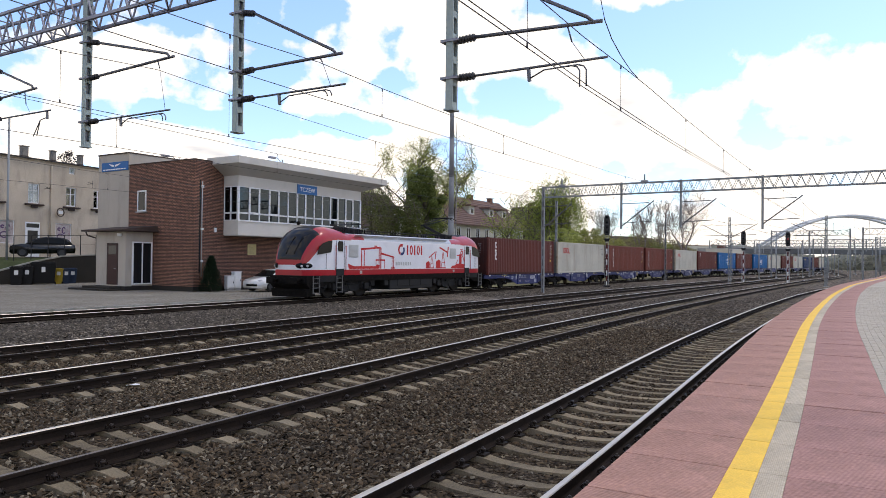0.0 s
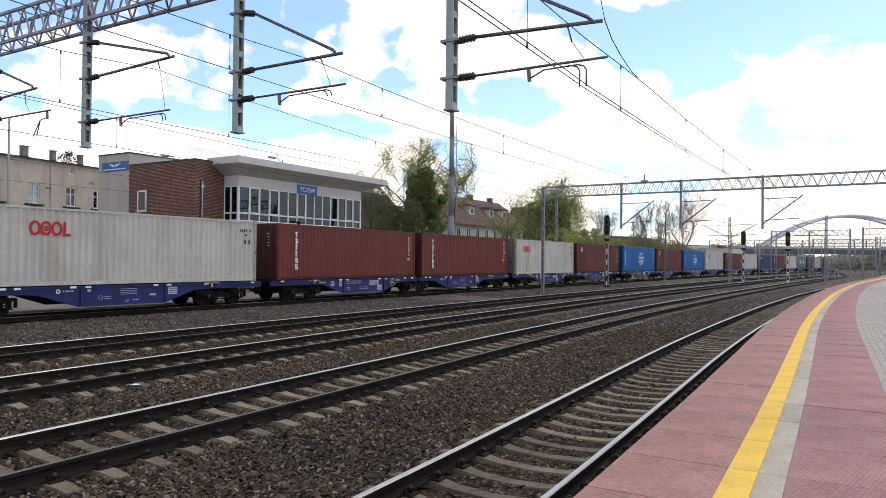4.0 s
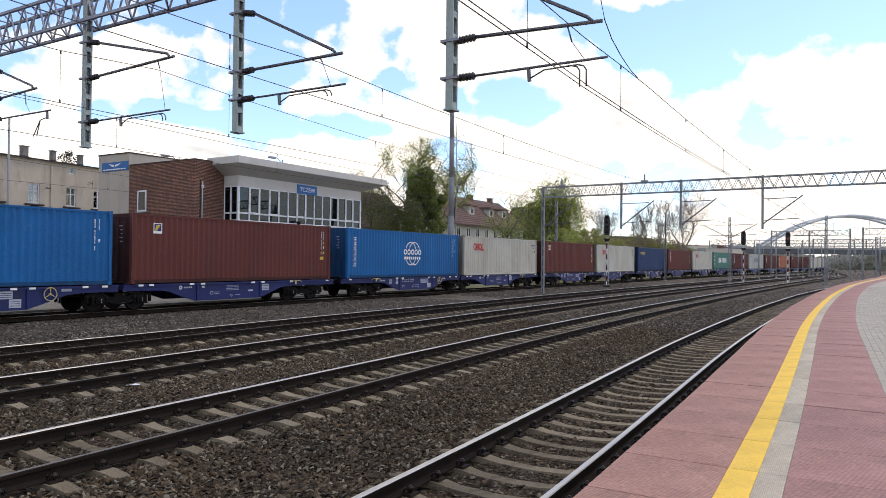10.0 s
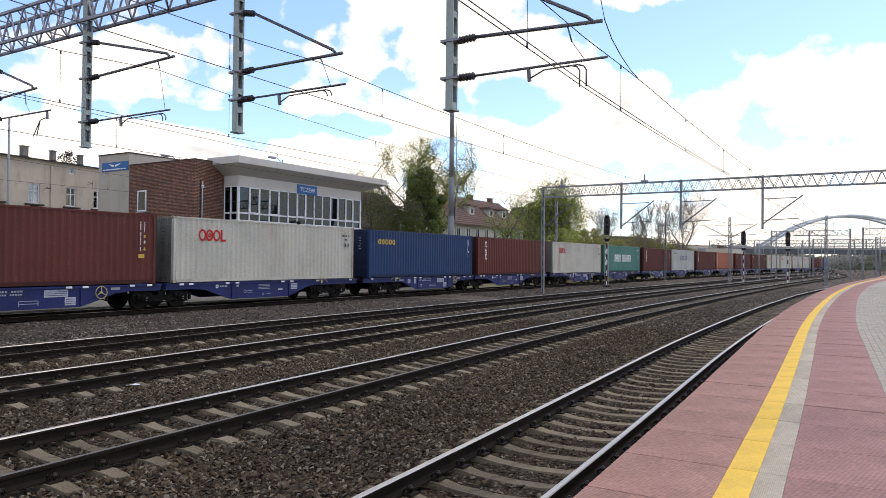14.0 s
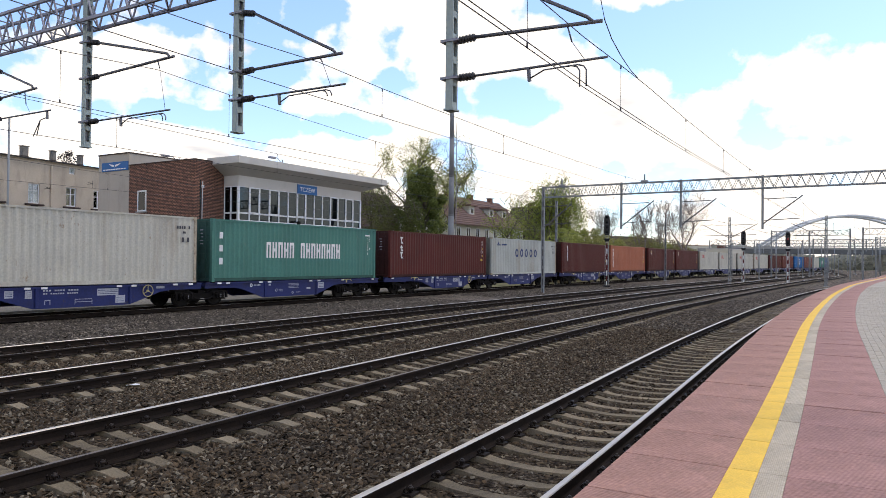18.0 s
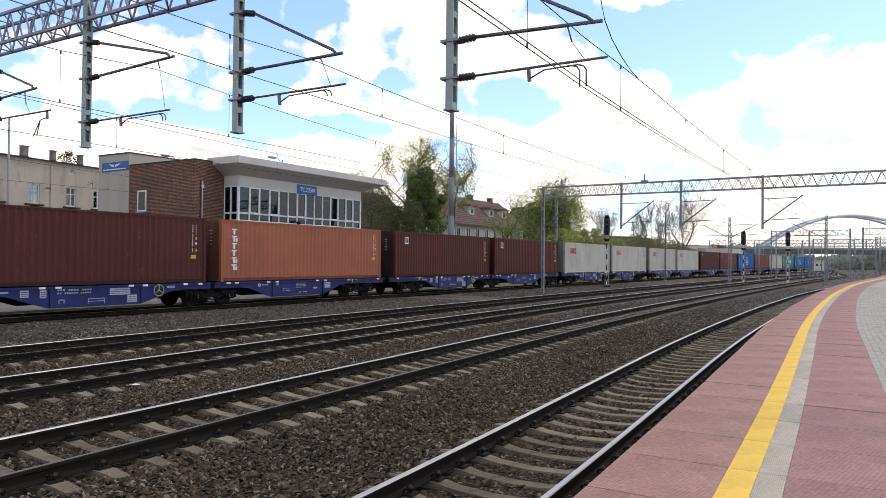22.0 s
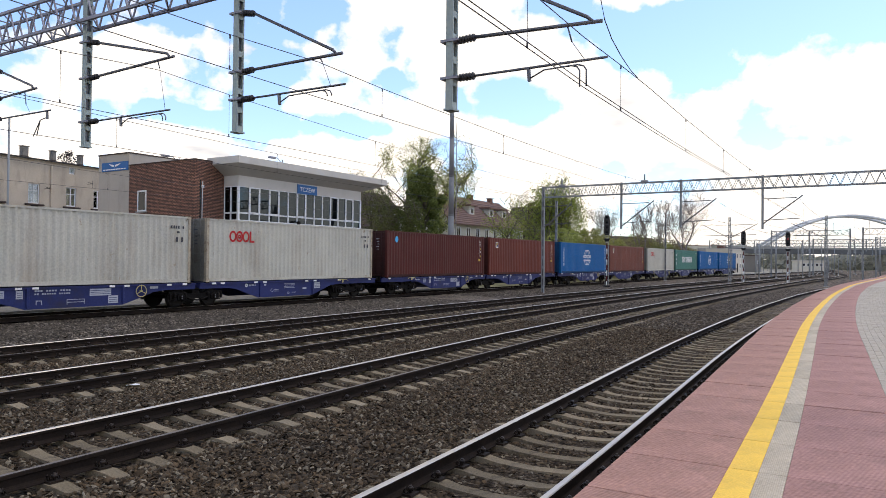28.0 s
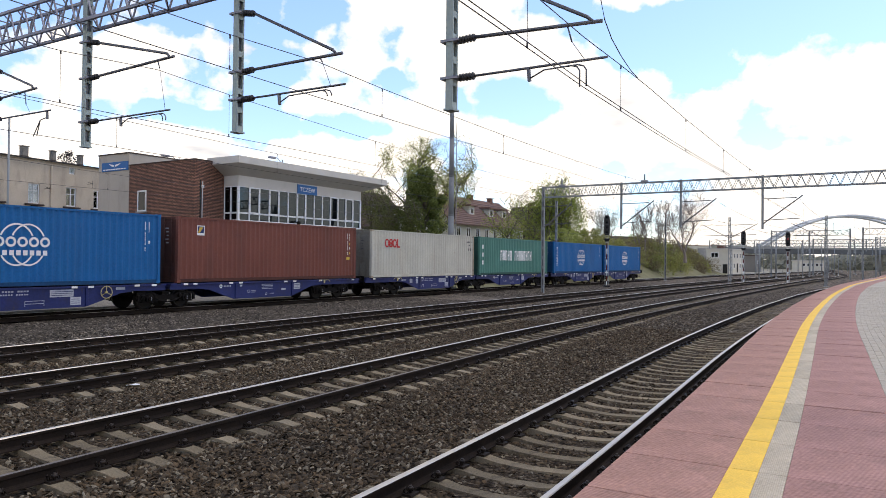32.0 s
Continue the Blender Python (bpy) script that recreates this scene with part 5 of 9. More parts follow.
        part("buffer_beam", bm, M["black"], e)
        bm = bmesh.new()
        prism(bm, [(X(NOSE + 0.1), 0.14), (X(NOSE), 0.55), (X(NOSE + 0.5), 0.62), (X(NOSE + 0.7), 0.20)], -1.3, 1.3)
        part("snow_plough", bm, M["black"], e)
        sg = 1 if mir else -1
        for y in (-0.875, 0.875):
            bm = bmesh.new()
            buffer_shape(bm, sg, y)
            bmesh.ops.transform(bm, matrix=Matrix.Translation((X(NOSE), 0, 0)), verts=bm.verts)
            part("buffer", bm, M["black"], e)
        for x0 in (1.62, 3.50):
            a, b = sorted((X(x0), X(x0 + 0.48)))
            sl = one("step_ladder", M["step_steel"], (a - 0.02, a + 0.02, Y - 0.03, Y + 0.02, 0.32, 1.28), parent=e)
            one("ladder_rail", M["step_steel"], (b - 0.02, b + 0.02, Y - 0.03, Y + 0.02, 0.32, 1.28), parent=sl)
            for z in (0.36, 0.62, 0.88, 1.12):
                one("rung", M["step_steel"], (a, b, Y - 0.04, Y + 0.05, z, z + 0.03), parent=sl)
        # pantograph and roof gear
        HEAD = 5.22
        bm = bmesh.new()
        c = X(5.5)
        s2 = -1 if mir else 1
        for y in (-0.7, 0.7):
            cyl(bm, (c - 0.9, y, 3.98), (c + 0.9, y, 3.98), 0.035, seg=6)
        for x in (c - 0.8, c + 0.8):
            cyl(bm, (x, -0.75, 3.98), (x, 0.75, 3.98), 0.035, seg=6)
            for y in (-0.6, 0.6):
                cyl(bm, (x, y, 3.70), (x, y, 3.97), 0.06, seg=8)
        if not mir:
            cyl(bm, (c + 0.7, 0, 4.0), (c - 0.9, 0, 4.16), 0.05, seg=6)
            cyl(bm, (c - 0.9, 0, 4.16), (c + 0.9, 0, 4.26), 0.03, seg=6)
            cyl(bm, (c + 0.9, -0.8, 4.28), (c + 0.9, 0.8, 4.28), 0.03, seg=6)
        else:
            # the raised arm presses the collector on the wire
            cyl(bm, (c + 0.7, 0, 4.0), (c - 1.75, 0, 4.58), 0.07, seg=8)
            cyl(bm, (c + 0.45, 0.18, 4.0), (c - 1.55, 0.1, 4.50), 0.03, seg=6)
            for y in (-0.32, 0.32):
                cyl(bm, (c - 1.75, y * 0.5, 4.58), (c + 0.8, y * 1.4, HEAD - 0.06), 0.035, seg=8)
            cyl(bm, (c - 1.75, -0.2, 4.58), (c - 1.75, 0.2, 4.58), 0.05, seg=8)
            for dx in (-0.28, 0.28):
                cyl(bm, (c + 0.8 + dx, -0.55, HEAD), (c + 0.8 + dx, 0.55, HEAD), 0.032, seg=6)
                for y in (-1, 1):
                    cyl(bm, (c + 0.8 + dx, y * 0.55, HEAD), (c + 0.8 + dx, y * 0.95, HEAD - 0.18), 0.024, seg=6)
            for y in (-0.45, 0.45):
                cyl(bm, (c + 0.5, y, HEAD - 0.04), (c + 1.1, y, HEAD - 0.04), 0.03, seg=6)
        part("pantograph", bm, M["loco_grey"], e, "raised dark pantograph" if mir else "folded dark pantograph")
    bm = bmesh.new()
    rr = random.Random(3)
    for x in [7.6, 8.3, 9.4, 10.6, 11.5, 12.4]:
        box(bm, x - 0.25, x + 0.25, -0.55, 0.55, 3.68, 3.76 + 0.06 * rr.random(), bevel=0.02)
    for x in [6.9, 7.9, 12.9, 13.4, 13.9]:
        cyl(bm, (x, -0.45, 3.7), (x, -0.45, 3.88), 0.06, seg=8)
        cyl(bm, (x, 0.5, 3.7), (x, 0.5, 3.88), 0.06, seg=8)
    cyl(bm, (6.4, -0.45, 3.90), (13.9, -0.45, 3.90), 0.018, seg=6)
    part("roof_gear", bm, M["loco_grey"], e)
    for x, w, h in ((4.75, 0.5, 0.30), (5.45, 0.35, 0.22), (6.1, 0.5, 0.24), (16.2, 0.6, 0.24)):
        bm = bmesh.new()
        box(bm, x - w / 2, x + w / 2, -0.75, -0.25, 3.70, 3.74 + h, bevel=0.03)
        for u in (-0.3, 0.0, 0.3):
            insulator(bm, (x + u * w, -0.95, 3.66), (x + u * w, -0.95, 3.74 + h * 0.9), 0.075)
        part("roof_apparatus", bm, M["loco_grey"], e)
    bm = bmesh.new()
    tube(bm, [Vector((4.5, -0.95, 4.02)), Vector((5.6, -0.98, 4.06)), Vector((6.6, -0.9, 4.02)), Vector((7.4, -0.6, 4.06))], 0.022, 6)
    part("roof_conductor", bm, M["insulator"], e)
    hatch = material("brushed_hatch", (0.62, 0.63, 0.65), 0.32, 0.7, var=0.1, bump=0.02)
    for x0, x1 in ((5.1, 9.25), (9.35, 11.8), (11.9, 15.0)):
        for sg in (-1, 1):
            bm = bmesh.new()
            m = Matrix.Translation((0, sg * 1.37, 3.49)) @ Matrix.Rotation(sg * -0.95, 4, "X")
            box(bm, x0, x1, -0.02, 0.02, -0.19, 0.19, bevel=0.008, m=m)
            part("roof_hatch", bm, hatch, e, "bright metal roof hatch")
    # painted pictures on the side, as plain silhouettes
    y = Y - 0.004
    red = []
    red += [rect(4.5, 18.0, 1.60, 1.615), [(4.5, 1.68), (4.62, 1.64), (7.35, 1.64), (7.42, 1.85), (7.1, 1.90), (7.0, 1.80), (5.0, 1.80), (4.72, 1.86), (4.45, 1.95)]]
    red += [rect(5.62, 5.70, 1.80, 2.72), rect(5.86, 5.94, 1.80, 2.72), [(5.58, 2.72), (7.45, 2.86), (7.45, 2.96), (5.58, 2.84)], rect(7.28, 7.36, 1.64, 2.9), rect(7.44, 7.54, 1.64, 2.9), rect(6.85, 7.1, 2.95, 3.02)]
    red += [[(7.5, 2.50), (8.85, 2.30), (8.85, 2.38), (7.5, 2.62)], rect(8.60, 8.66, 1.64, 2.33), rect(8.76, 8.82, 1.64, 2.33), rect(8.5, 8.9, 1.64, 1.72), rect(6.98, 7.9, 2.12, 2.20), rect(7.0, 7.05, 1.85, 2.15), rect(7.85, 7.9, 1.64, 2.15)]
    for x0, k in ((12.35, 0.78), (13.55, 1.0)):
        red += [[(x0, 1.64), (x0 + 1.3 * k, 1.64), (x0 + 1.3 * k, 1.70), (x0, 1.70)], [(x0 + 0.05 * k, 1.7), (x0 + 0.62 * k, 1.7), (x0 + 0.62 * k, 1.7 + 0.42 * k), (x0 + 0.4 * k, 1.7 + 0.55 * k), (x0 + 0.05 * k, 1.7 + 0.4 * k)],
                [(x0 + 0.68 * k, 1.70), (x0 + 0.74 * k, 1.70), (x0 + 0.95 * k, 1.7 + 1.05 * k), (x0 + 0.88 * k, 1.7 + 1.05 * k)], [(x0 + 1.18 * k, 1.70), (x0 + 1.24 * k, 1.70), (x0 + 0.96 * k, 1.7 + 1.05 * k), (x0 + 0.90 * k, 1.7 + 1.05 * k)],
                rect(x0 + 0.74 * k, x0 + 1.18 * k, 1.7 + 0.3 * k, 1.7 + 0.34 * k), rect(x0 + 0.82 * k, x0 + 1.08 * k, 1.7 + 0.62 * k, 1.7 + 0.66 * k),
                [(x0 + 0.45 * k, 1.7 + 1.30 * k), (x0 + 0.48 * k, 1.7 + 1.42 * k), (x0 + 1.50 * k, 1.7 + 1.08 * k), (x0 + 1.46 * k, 1.7 + 0.98 * k)] if x0 > 13 else [(x0 + 0.45 * k, 1.7 + 0.78 * k), (x0 + 0.42 * k, 1.7 + 0.86 * k), (x0 + 1.4 * k, 1.7 + 1.35 * k), (x0 + 1.44 * k, 1.7 + 1.25 * k)],
                [(x0 + 1.42 * k, 1.7 + 0.7 * k), (x0 + 1.52 * k, 1.7 + 0.7 * k), (x0 + 1.66 * k, 1.7 + 1.4 * k), (x0 + 1.52 * k, 1.7 + 1.4 * k)]]
    red += [rect(15.5, 18.0, 1.64, 1.72), [(15.6, 1.72), (17.95, 1.72), (17.95, 1.84), (16.9, 1.95), (16.2, 1.95), (16.1, 1.84), (15.6, 1.80)], rect(16.62, 16.95, 1.95, 2.62), [(17.0, 2.55), (17.08, 2.55), (17.6, 1.84), (17.45, 1.84)],
            [(16.45, 2.25), (16.5, 2.25), (16.2, 1.9), (16.1, 1.9)], rect(16.3, 16.62, 2.5, 2.58), rect(16.7, 17.1, 2.95, 3.0)] + ring(16.95, 2.72, 0.19, 0.19, 0.10, n=12)
    bm = bmesh.new()
    flat(bm, red, y)
    part("side_picture", bm, M["mark_red"], e, "red silhouettes of cranes, pumps and a ship")
    bm = bmesh.new()
    g = []
    for i in range(5):
        x = 10.12 + 0.395 * i
        g += ring(x + 0.16, 2.81, 0.18, 0.31, 0.11, n=16) if i in (1, 3) else [rect(x + 0.06, x + 0.22, 2.50, 3.12)]
    g += ring(9.60, 2.82, 0.36, 0.36, 0.16, 60, 250, 14)
    flat(bm, g, y)
    part("emblem", bm, M["mark_red"], e)
    bm = bmesh.new()
    flat(bm, ring(9.62, 2.80, 0.34, 0.34, 0.17, 250, 400, 10), y)
    part("emblem", bm, M["mark_navy"], e)
    bm = bmesh.new()
    flat(bm, [rect(9.0 + 0.19 * i, 9.12 + 0.19 * i, 1.84, 2.06) for i in range(9)], y)
    part("number_bars", bm, M["galv"], e)
    # under the frame
    bm = bmesh.new()
    box(bm, 8.55, 13.3, -1.40, 1.40, 0.36, 1.28, bevel=0.04)
    for x in (9.8, 11.1, 12.4):
        box(bm, x - 0.5, x + 0.5, -1.43, -1.39, 0.55, 1.15, bevel=0.02)
    part("equipment_box", bm, M["loco_grey"], e)
    for x in (8.0, 13.42):
        one("side_tank", M["loco_grey"], (x, x + 0.38, -1.42, -1.1, 0.62, 0.95), bevel=0.03, parent=e)
    for c in (5.0, 15.7):
        bm = bmesh.new()
        for sg in (-1, 1):
            prism(bm, [(c - 2.3, 0.62), (c - 2.3, 1.0), (c - 1.0, 1.04), (c - 0.7, 1.22), (c + 0.7, 1.22), (c + 1.0, 1.04), (c + 2.3, 1.0), (c + 2.3, 0.62), (c + 0.9, 0.52), (c + 0.6, 0.36), (c - 0.6, 0.36), (c - 0.9, 0.52)], sg * 1.12 - 0.07, sg * 1.12 + 0.07)
            for x in (c - 1.4, c + 1.4):
                box(bm, x - 0.2, x + 0.2, sg * 1.22 - 0.1, sg * 1.22 + 0.1, 0.45, 0.82, bevel=0.03)
                for u in (-0.42, 0.42):
                    cyl(bm, (x + u, sg * 1.2, 0.60), (x + u, sg * 1.2, 1.05), 0.09, seg=8)
            cyl(bm, (c - 0.5, sg * 1.26, 0.78), (c + 0.6, sg * 1.26, 0.84), 0.05, seg=6)
        box(bm, c - 2.4, c + 2.4, -1.0, 1.0, 0.66, 0.98)
        for x in (c - 2.25, c - 0.15, c + 2.0):
            box(bm, x, x + 0.28, -1.0, 1.0, 0.30, 0.75, bevel=0.03)
        for k in range(5):
            cyl(bm, (c - 2.5 + k * 1.05, -1.30, 0.95), (c - 2.2 + k * 1.05, -1.27, 0.42), 0.03, seg=5)
        bo = part("bogie", bm, M["loco_grey"], e)
        for x in (c - 1.4, c + 1.4):
            wheels(bo, "loco_wheel", 0.60, x, 0.60)
    MOVERS.append((e, box_s(0) - 21.4, box_s(0) - 1.2))
    return e


locomotive()

# ------------------------------------------------------------ overhead line, signals and masts
M["mast_green"] = material("mast_paint_sage", (0.33, 0.38, 0.36), 0.55, 0.2, var=0.14, scale=0.9, fine=14, bump=0.06, stain=(0.20, 0.22, 0.21), stain_amt=0.5)
M["lattice"] = material("lattice_grey_paint", (0.27, 0.27, 0.31), 0.55, 0.3, var=0.2, scale=1.2, fine=20, bump=0.06)
M["lattice_far"] = material("lattice_far_paint", (0.262, 0.275, 0.280), 0.55, 0.3, var=0.15, scale=1.2, fine=20, bump=0.05)
M["tube"] = material("cantilever_tube", (0.13, 0.13, 0.14), 0.45, 0.6, var=0.2)
M["wire"] = material("copper_wire_aged", (0.075, 0.072, 0.075), 0.5, 0.6, var=0.1, bump=0.0)
M["signal_black"] = material("signal_black", (0.014, 0.014, 0.016), 0.5, var=0.2)
M["signal_red"] = glow_material("red_signal_light", (0.35, 0.03, 0.03), 0.08)
M["band_red"] = material("red_band_paint", (0.11, 0.022, 0.022), 0.6, var=0.15)
M["post_white"] = material("white_post_paint", (0.70, 0.70, 0.68), 0.6, var=0.12)


def bar(bm, a, b, w=0.05, t=None, mi=0):
    """A square bar between two points."""
    a, b = Vector(a), Vector(b)
    d = b - a
    h, k = w / 2, (t or w) / 2
    m = Matrix.Translation((a + b) / 2) @ d.to_track_quat("Z", "Y").to_matrix().to_4x4()
    box(bm, -h, h, -k, k, -d.length / 2, d.length / 2, mi=mi, m=m)


def lattice_beam(name, p, q, z0, z1, width, pitch, parent, mat, chord=0.09, web=0.045):
    """A box lattice girder from p to q in plan, between two heights."""
    p, q = Vector((*p, 0)), Vector((*q, 0))
    d = (q - p)
    n = max(2, int(d.length / pitch))
    u = d.normalized()
    v = Vector((-u.y, u.x, 0)) * width / 2
    for s in (-1, 1):
        for z in (z0, z1):
            bm = bmesh.new()
            bar(bm, p + s * v + Vector((0, 0, z)), q + s * v + Vector((0, 0, z)), chord)
            part("chord", bm, mat, parent)
    bm = bmesh.new()
    st = d.length / n
    for i in range(n):
        a, b, c = p + u * st * i, p + u * st * (i + 0.5), p + u * st * (i + 1)
        for s in (-1, 1):
            bar(bm, a + s * v + Vector((0, 0, z0)), b + s * v + Vector((0, 0, z1)), web)
            bar(bm, b + s * v + Vector((0, 0, z1)), c + s * v + Vector((0, 0, z0)), web)
        for z in (z0, z1):
            bar(bm, a + v + Vector((0, 0, z)), c - v + Vector((0, 0, z)), web * 0.8)
            if i % 2 == 0:
                bar(bm, a - v + Vector((0, 0, z)), a + v + Vector((0, 0, z)), web * 0.8)
    w = part("web_bracing", bm, mat, parent)
    w["kind"] = "stuff"


def ladder_column(name, parent, x, y, z0, z1, ang, w, dpt, mat, pitch=0.75):
    """A column of two channels joined by batten plates; the battened side looks along its own -y."""
    bm = bmesh.new()
    t = w * 0.20
    for s in (-1, 1):
        box(bm, s * (w / 2 - t / 2) - t / 2, s * (w / 2 - t / 2) + t / 2, -dpt / 2, dpt / 2, 0, z1 - z0, bevel=0.006)
    n = int((z1 - z0) / pitch)
    for i in range(n + 1):
        z = i * pitch
        for y0 in (-dpt / 2 + 0.004, dpt / 2 - 0.014):
            box(bm, -w / 2 + t, w / 2 - t, y0, y0 + 0.010, z, min(z1 - z0, z + pitch * 0.30))
    box(bm, -w / 2 + t, w / 2 - t, -0.008, 0.008, 0, z1 - z0, mi=1)
    box(bm, -w / 2 - 0.02, w / 2 + 0.02, -dpt / 2 - 0.02, dpt / 2 + 0.02, -0.03, 0.0)
    ob = part(name, bm, [mat, M["tube"]], parent)
    ob.matrix_basis = Matrix.Translation((x, y, z0)) @ Matrix.Rotation(ang, 4, "Z")
    return ob


def cantilever(parent, o, u, zt, zm, zb, reach, wire_z, mess_z, stay=True, rise=0.08, over=0.1, pull=False, knee=0.42):
    """Tubes that hold the wires: from the column at o (plan) towards u; upper stay, middle tube, lower arm."""
    o, u = Vector((*o, 0)), Vector((*u, 0)).normalized()
    def P(r, z):
        return o + u * r + Vector((0, 0, z))
    e = parent
    for z, dz, on in ((zm, 0.012, True), (zb, 0.0, True), (zt, -0.06, stay)):
        if on:
            bm = bmesh.new()
            insulator(bm, P(0.12, z), P(0.42, z + dz))
            part("insulator", bm, M["insulator"], e)
    bm = bmesh.new()
    tube(bm, [P(0.42, zm + 0.012), P(reach, zm + rise)], 0.028, 10)
    part("bracket_tube", bm, M["tube"], e)
    bm = bmesh.new()
    tube(bm, [P(0.42, zb), P(reach + over, zb)], 0.019, 10)
    part("registration_tube", bm, M["tube"], e)
    if stay:
        bm = bmesh.new()
        tube(bm, [P(0.42, zt - 0.06), P(reach - 0.22, zm + rise + 0.09), P(reach - 0.13, zm + rise)], 0.028, 10)
        part("stay_tube", bm, M["tube"], e)
    r = reach + over - 0.15 if pull else reach * knee
    bm = bmesh.new()
    bar(bm, P(r, zb), P(r + 0.02, zb - 0.20), 0.045)
    part("arm_bracket", bm, M["tube"], e)
    for k in (0.0, 0.10):
        bm = bmesh.new()
        tube(bm, [P(r, zb - 0.16), P(r - 0.28, zb - 0.20), P(r - 0.42 - k * 1.5, wire_z)] if pull else [P(r + 0.02, zb - 0.16), P(r + 0.25, zb - 0.06), P(reach - 0.46 + k, zb - 0.05), P(reach - 0.37 + k, zb - 0.08), P(reach - 0.33 + k, zb - 0.14), P(reach - 0.33 + k, wire_z)], 0.012, 8)
        part("steady_arm", bm, M["tube"], e)
    bm = bmesh.new()
    tube(bm, [P(reach - 0.52, zm + rise * 0.8), P(reach - 0.45, mess_z)], 0.012, 6)
    tube(bm, [P(reach - 0.45, mess_z), P(reach - 0.25, zb)], 0.005, 5)
    part("hanger", bm, M["tube"], e)
    for z in (zt, zm, zb) if stay else (zm, zb):
        bm = bmesh.new()
        box(bm, -0.15, 0.16, -0.11, 0.11, z - 0.02, z + 0.02, m=Matrix.Translation(o) @ Matrix.Rotation(math.atan2(u.y, u.x), 4, "Z"))
        part("clamp", bm, M["lattice"], e)


def plan(s, d):
    p, th = beside(s, d)
    return (p.x, p.y), th


def portal(s, d0, d1, cols, zb, zt, mat_beam, mat_col, zlow, label, leg0=True, leg1=True, near=True):
    e = empty("overhead_line_portal")
    tagged(e, label, "catenary portal", group="overhead line portals")
    (a, th), (b, _) = plan(s, d0), plan(s, d1)
    lattice_beam("beam", a, b, zb, zt, 0.55, 0.62, e, mat_beam, 0.065, 0.032)
    for flag, p in ((leg0, a), (leg1, b)):
        if flag:
            ladder_column("leg", e, p[0], p[1], GROUND_Z - 0.1, zt, th + math.pi / 2, 0.32 if near else 0.22, 0.26 if near else 0.18, mat_col)
    for i, (d, zl) in enumerate(zip(cols, zlow)):
        (p, th2) = plan(s, d)
        ladder_column("hanging_column", e, p[0], p[1], zl, zt + 0.1, th, 0.17 if near else 0.15, 0.13, mat_col, 0.36)
    return e


NEAR_S, FAR_S = 1.15, 42.4
npor = portal(NEAR_S, -3.0, -33.0, (-10.58, -15.54, -20.33), 7.50, 8.22, M["lattice"], M["mast_green"], (4.72, 4.64, 4.59),
              "grey lattice portal over the tracks with sage green hanging columns", leg0=False)
fpor = portal(FAR_S, -3.82, -33.5, (-10.61, -15.10, -20.32), 7.10, 7.85, M["lattice_far"], M["lattice_far"], (4.60, 4.70, 4.45),
              "grey lattice portal across the tracks with hanging columns", near=False)
# the near portal's far leg stands between the tracks outside the view
(_p, _t) = plan(NEAR_S, -3.2)
ladder_column("leg", npor, _p[0], _p[1], GROUND_Z - 0.1, 7.8, _t + math.pi / 2, 0.34, 0.30, M["mast_green"])

# cantilevers at the near portal reach towards the platform; heights of wire and messenger fall to the near track
WIRES = {-8.70: (5.10, 5.95), -13.12: (5.06, 6.18), -17.58: (5.08, 5.70), -22.51: (4.70, 5.36)}


def toward(s, d):
    (p, th) = plan(s, d)
    return p, (math.sin(th), -math.cos(th))


for _c, _d, (_zt, _zm, _zb) in ((-10.58, -13.12, (7.10, 6.27, 5.27)), (-15.54, -17.58, (6.92, 5.78, 5.25)), (-20.33, -22.51, (6.74, 5.66, 5.07))):
    p, u = toward(NEAR_S, _c)
    cw, ms = WIRES[_d]
    cantilever(npor, p, u, _zt, _zm, _zb, {-13.12: 3.02, -17.58: 2.57, -22.51: 2.45}[_d], cw, ms, rise={-13.12: 0.10, -17.58: 0.02, -22.51: -0.07}[_d], over=-0.1 if _d > -14 else 0.08, knee=0.54 if _d < -20 else 0.42)
p, u = toward(NEAR_S, -6.4)
cantilever(npor, p, u, 6.97, 6.22, 5.70, 2.05, 5.13, 5.95, over=0.62, pull=True)
for _c, _d in ((-10.61, -13.12), (-15.10, -17.58), (-20.32, -22.51), (-3.82, -8.70)):
    p, u = toward(FAR_S, _c)
    e = fpor
    q = Vector((*p, 0)) + Vector((*u, 0)) * 2.35
    p3, u3 = Vector((*p, 0)), Vector((*u, 0))
    for nm, a, b, w in (("slanting_tube", p3 + Vector((0, 0, 4.75)), q + Vector((0, 0, 6.55)), 0.07), ("stay_tube", p3 + u3 * 0.1 + Vector((0, 0, 6.4)), p3 + u3 * 2.0 + Vector((0, 0, 6.42)), 0.05), ("registration_tube", p3 + u3 * 0.1 + Vector((0, 0, 5.0)), p3 + u3 * 2.2 + Vector((0, 0, 5.1)), 0.05)):
        bm = bmesh.new()
        bar(bm, a, b, w)
        part(nm, bm, M["tube"], e)
for _d in (-5.5, -12.5):
    bm = bmesh.new()
    (p, _) = plan(FAR_S, _d)
    box(bm, p[0] - 0.25, p[0] + 0.25, p[1] - 0.12, p[1] + 0.12, 7.86, 8.02, bevel=0.02)
    cyl(bm, (p[0], p[1], 8.0), (p[0], p[1], 8.45), 0.06, seg=8)
    part("beam_fitting", bm, M["lattice_far"], fpor)


def wire(name, pts, r, parent, mat):
    bm = bmesh.new()
    tube(bm, pts, r, 5)
    return part(name, bm, mat, parent)


SUPPORTS = (-42.0, NEAR_S, FAR_S, 84.0, 128.0, 172.0)
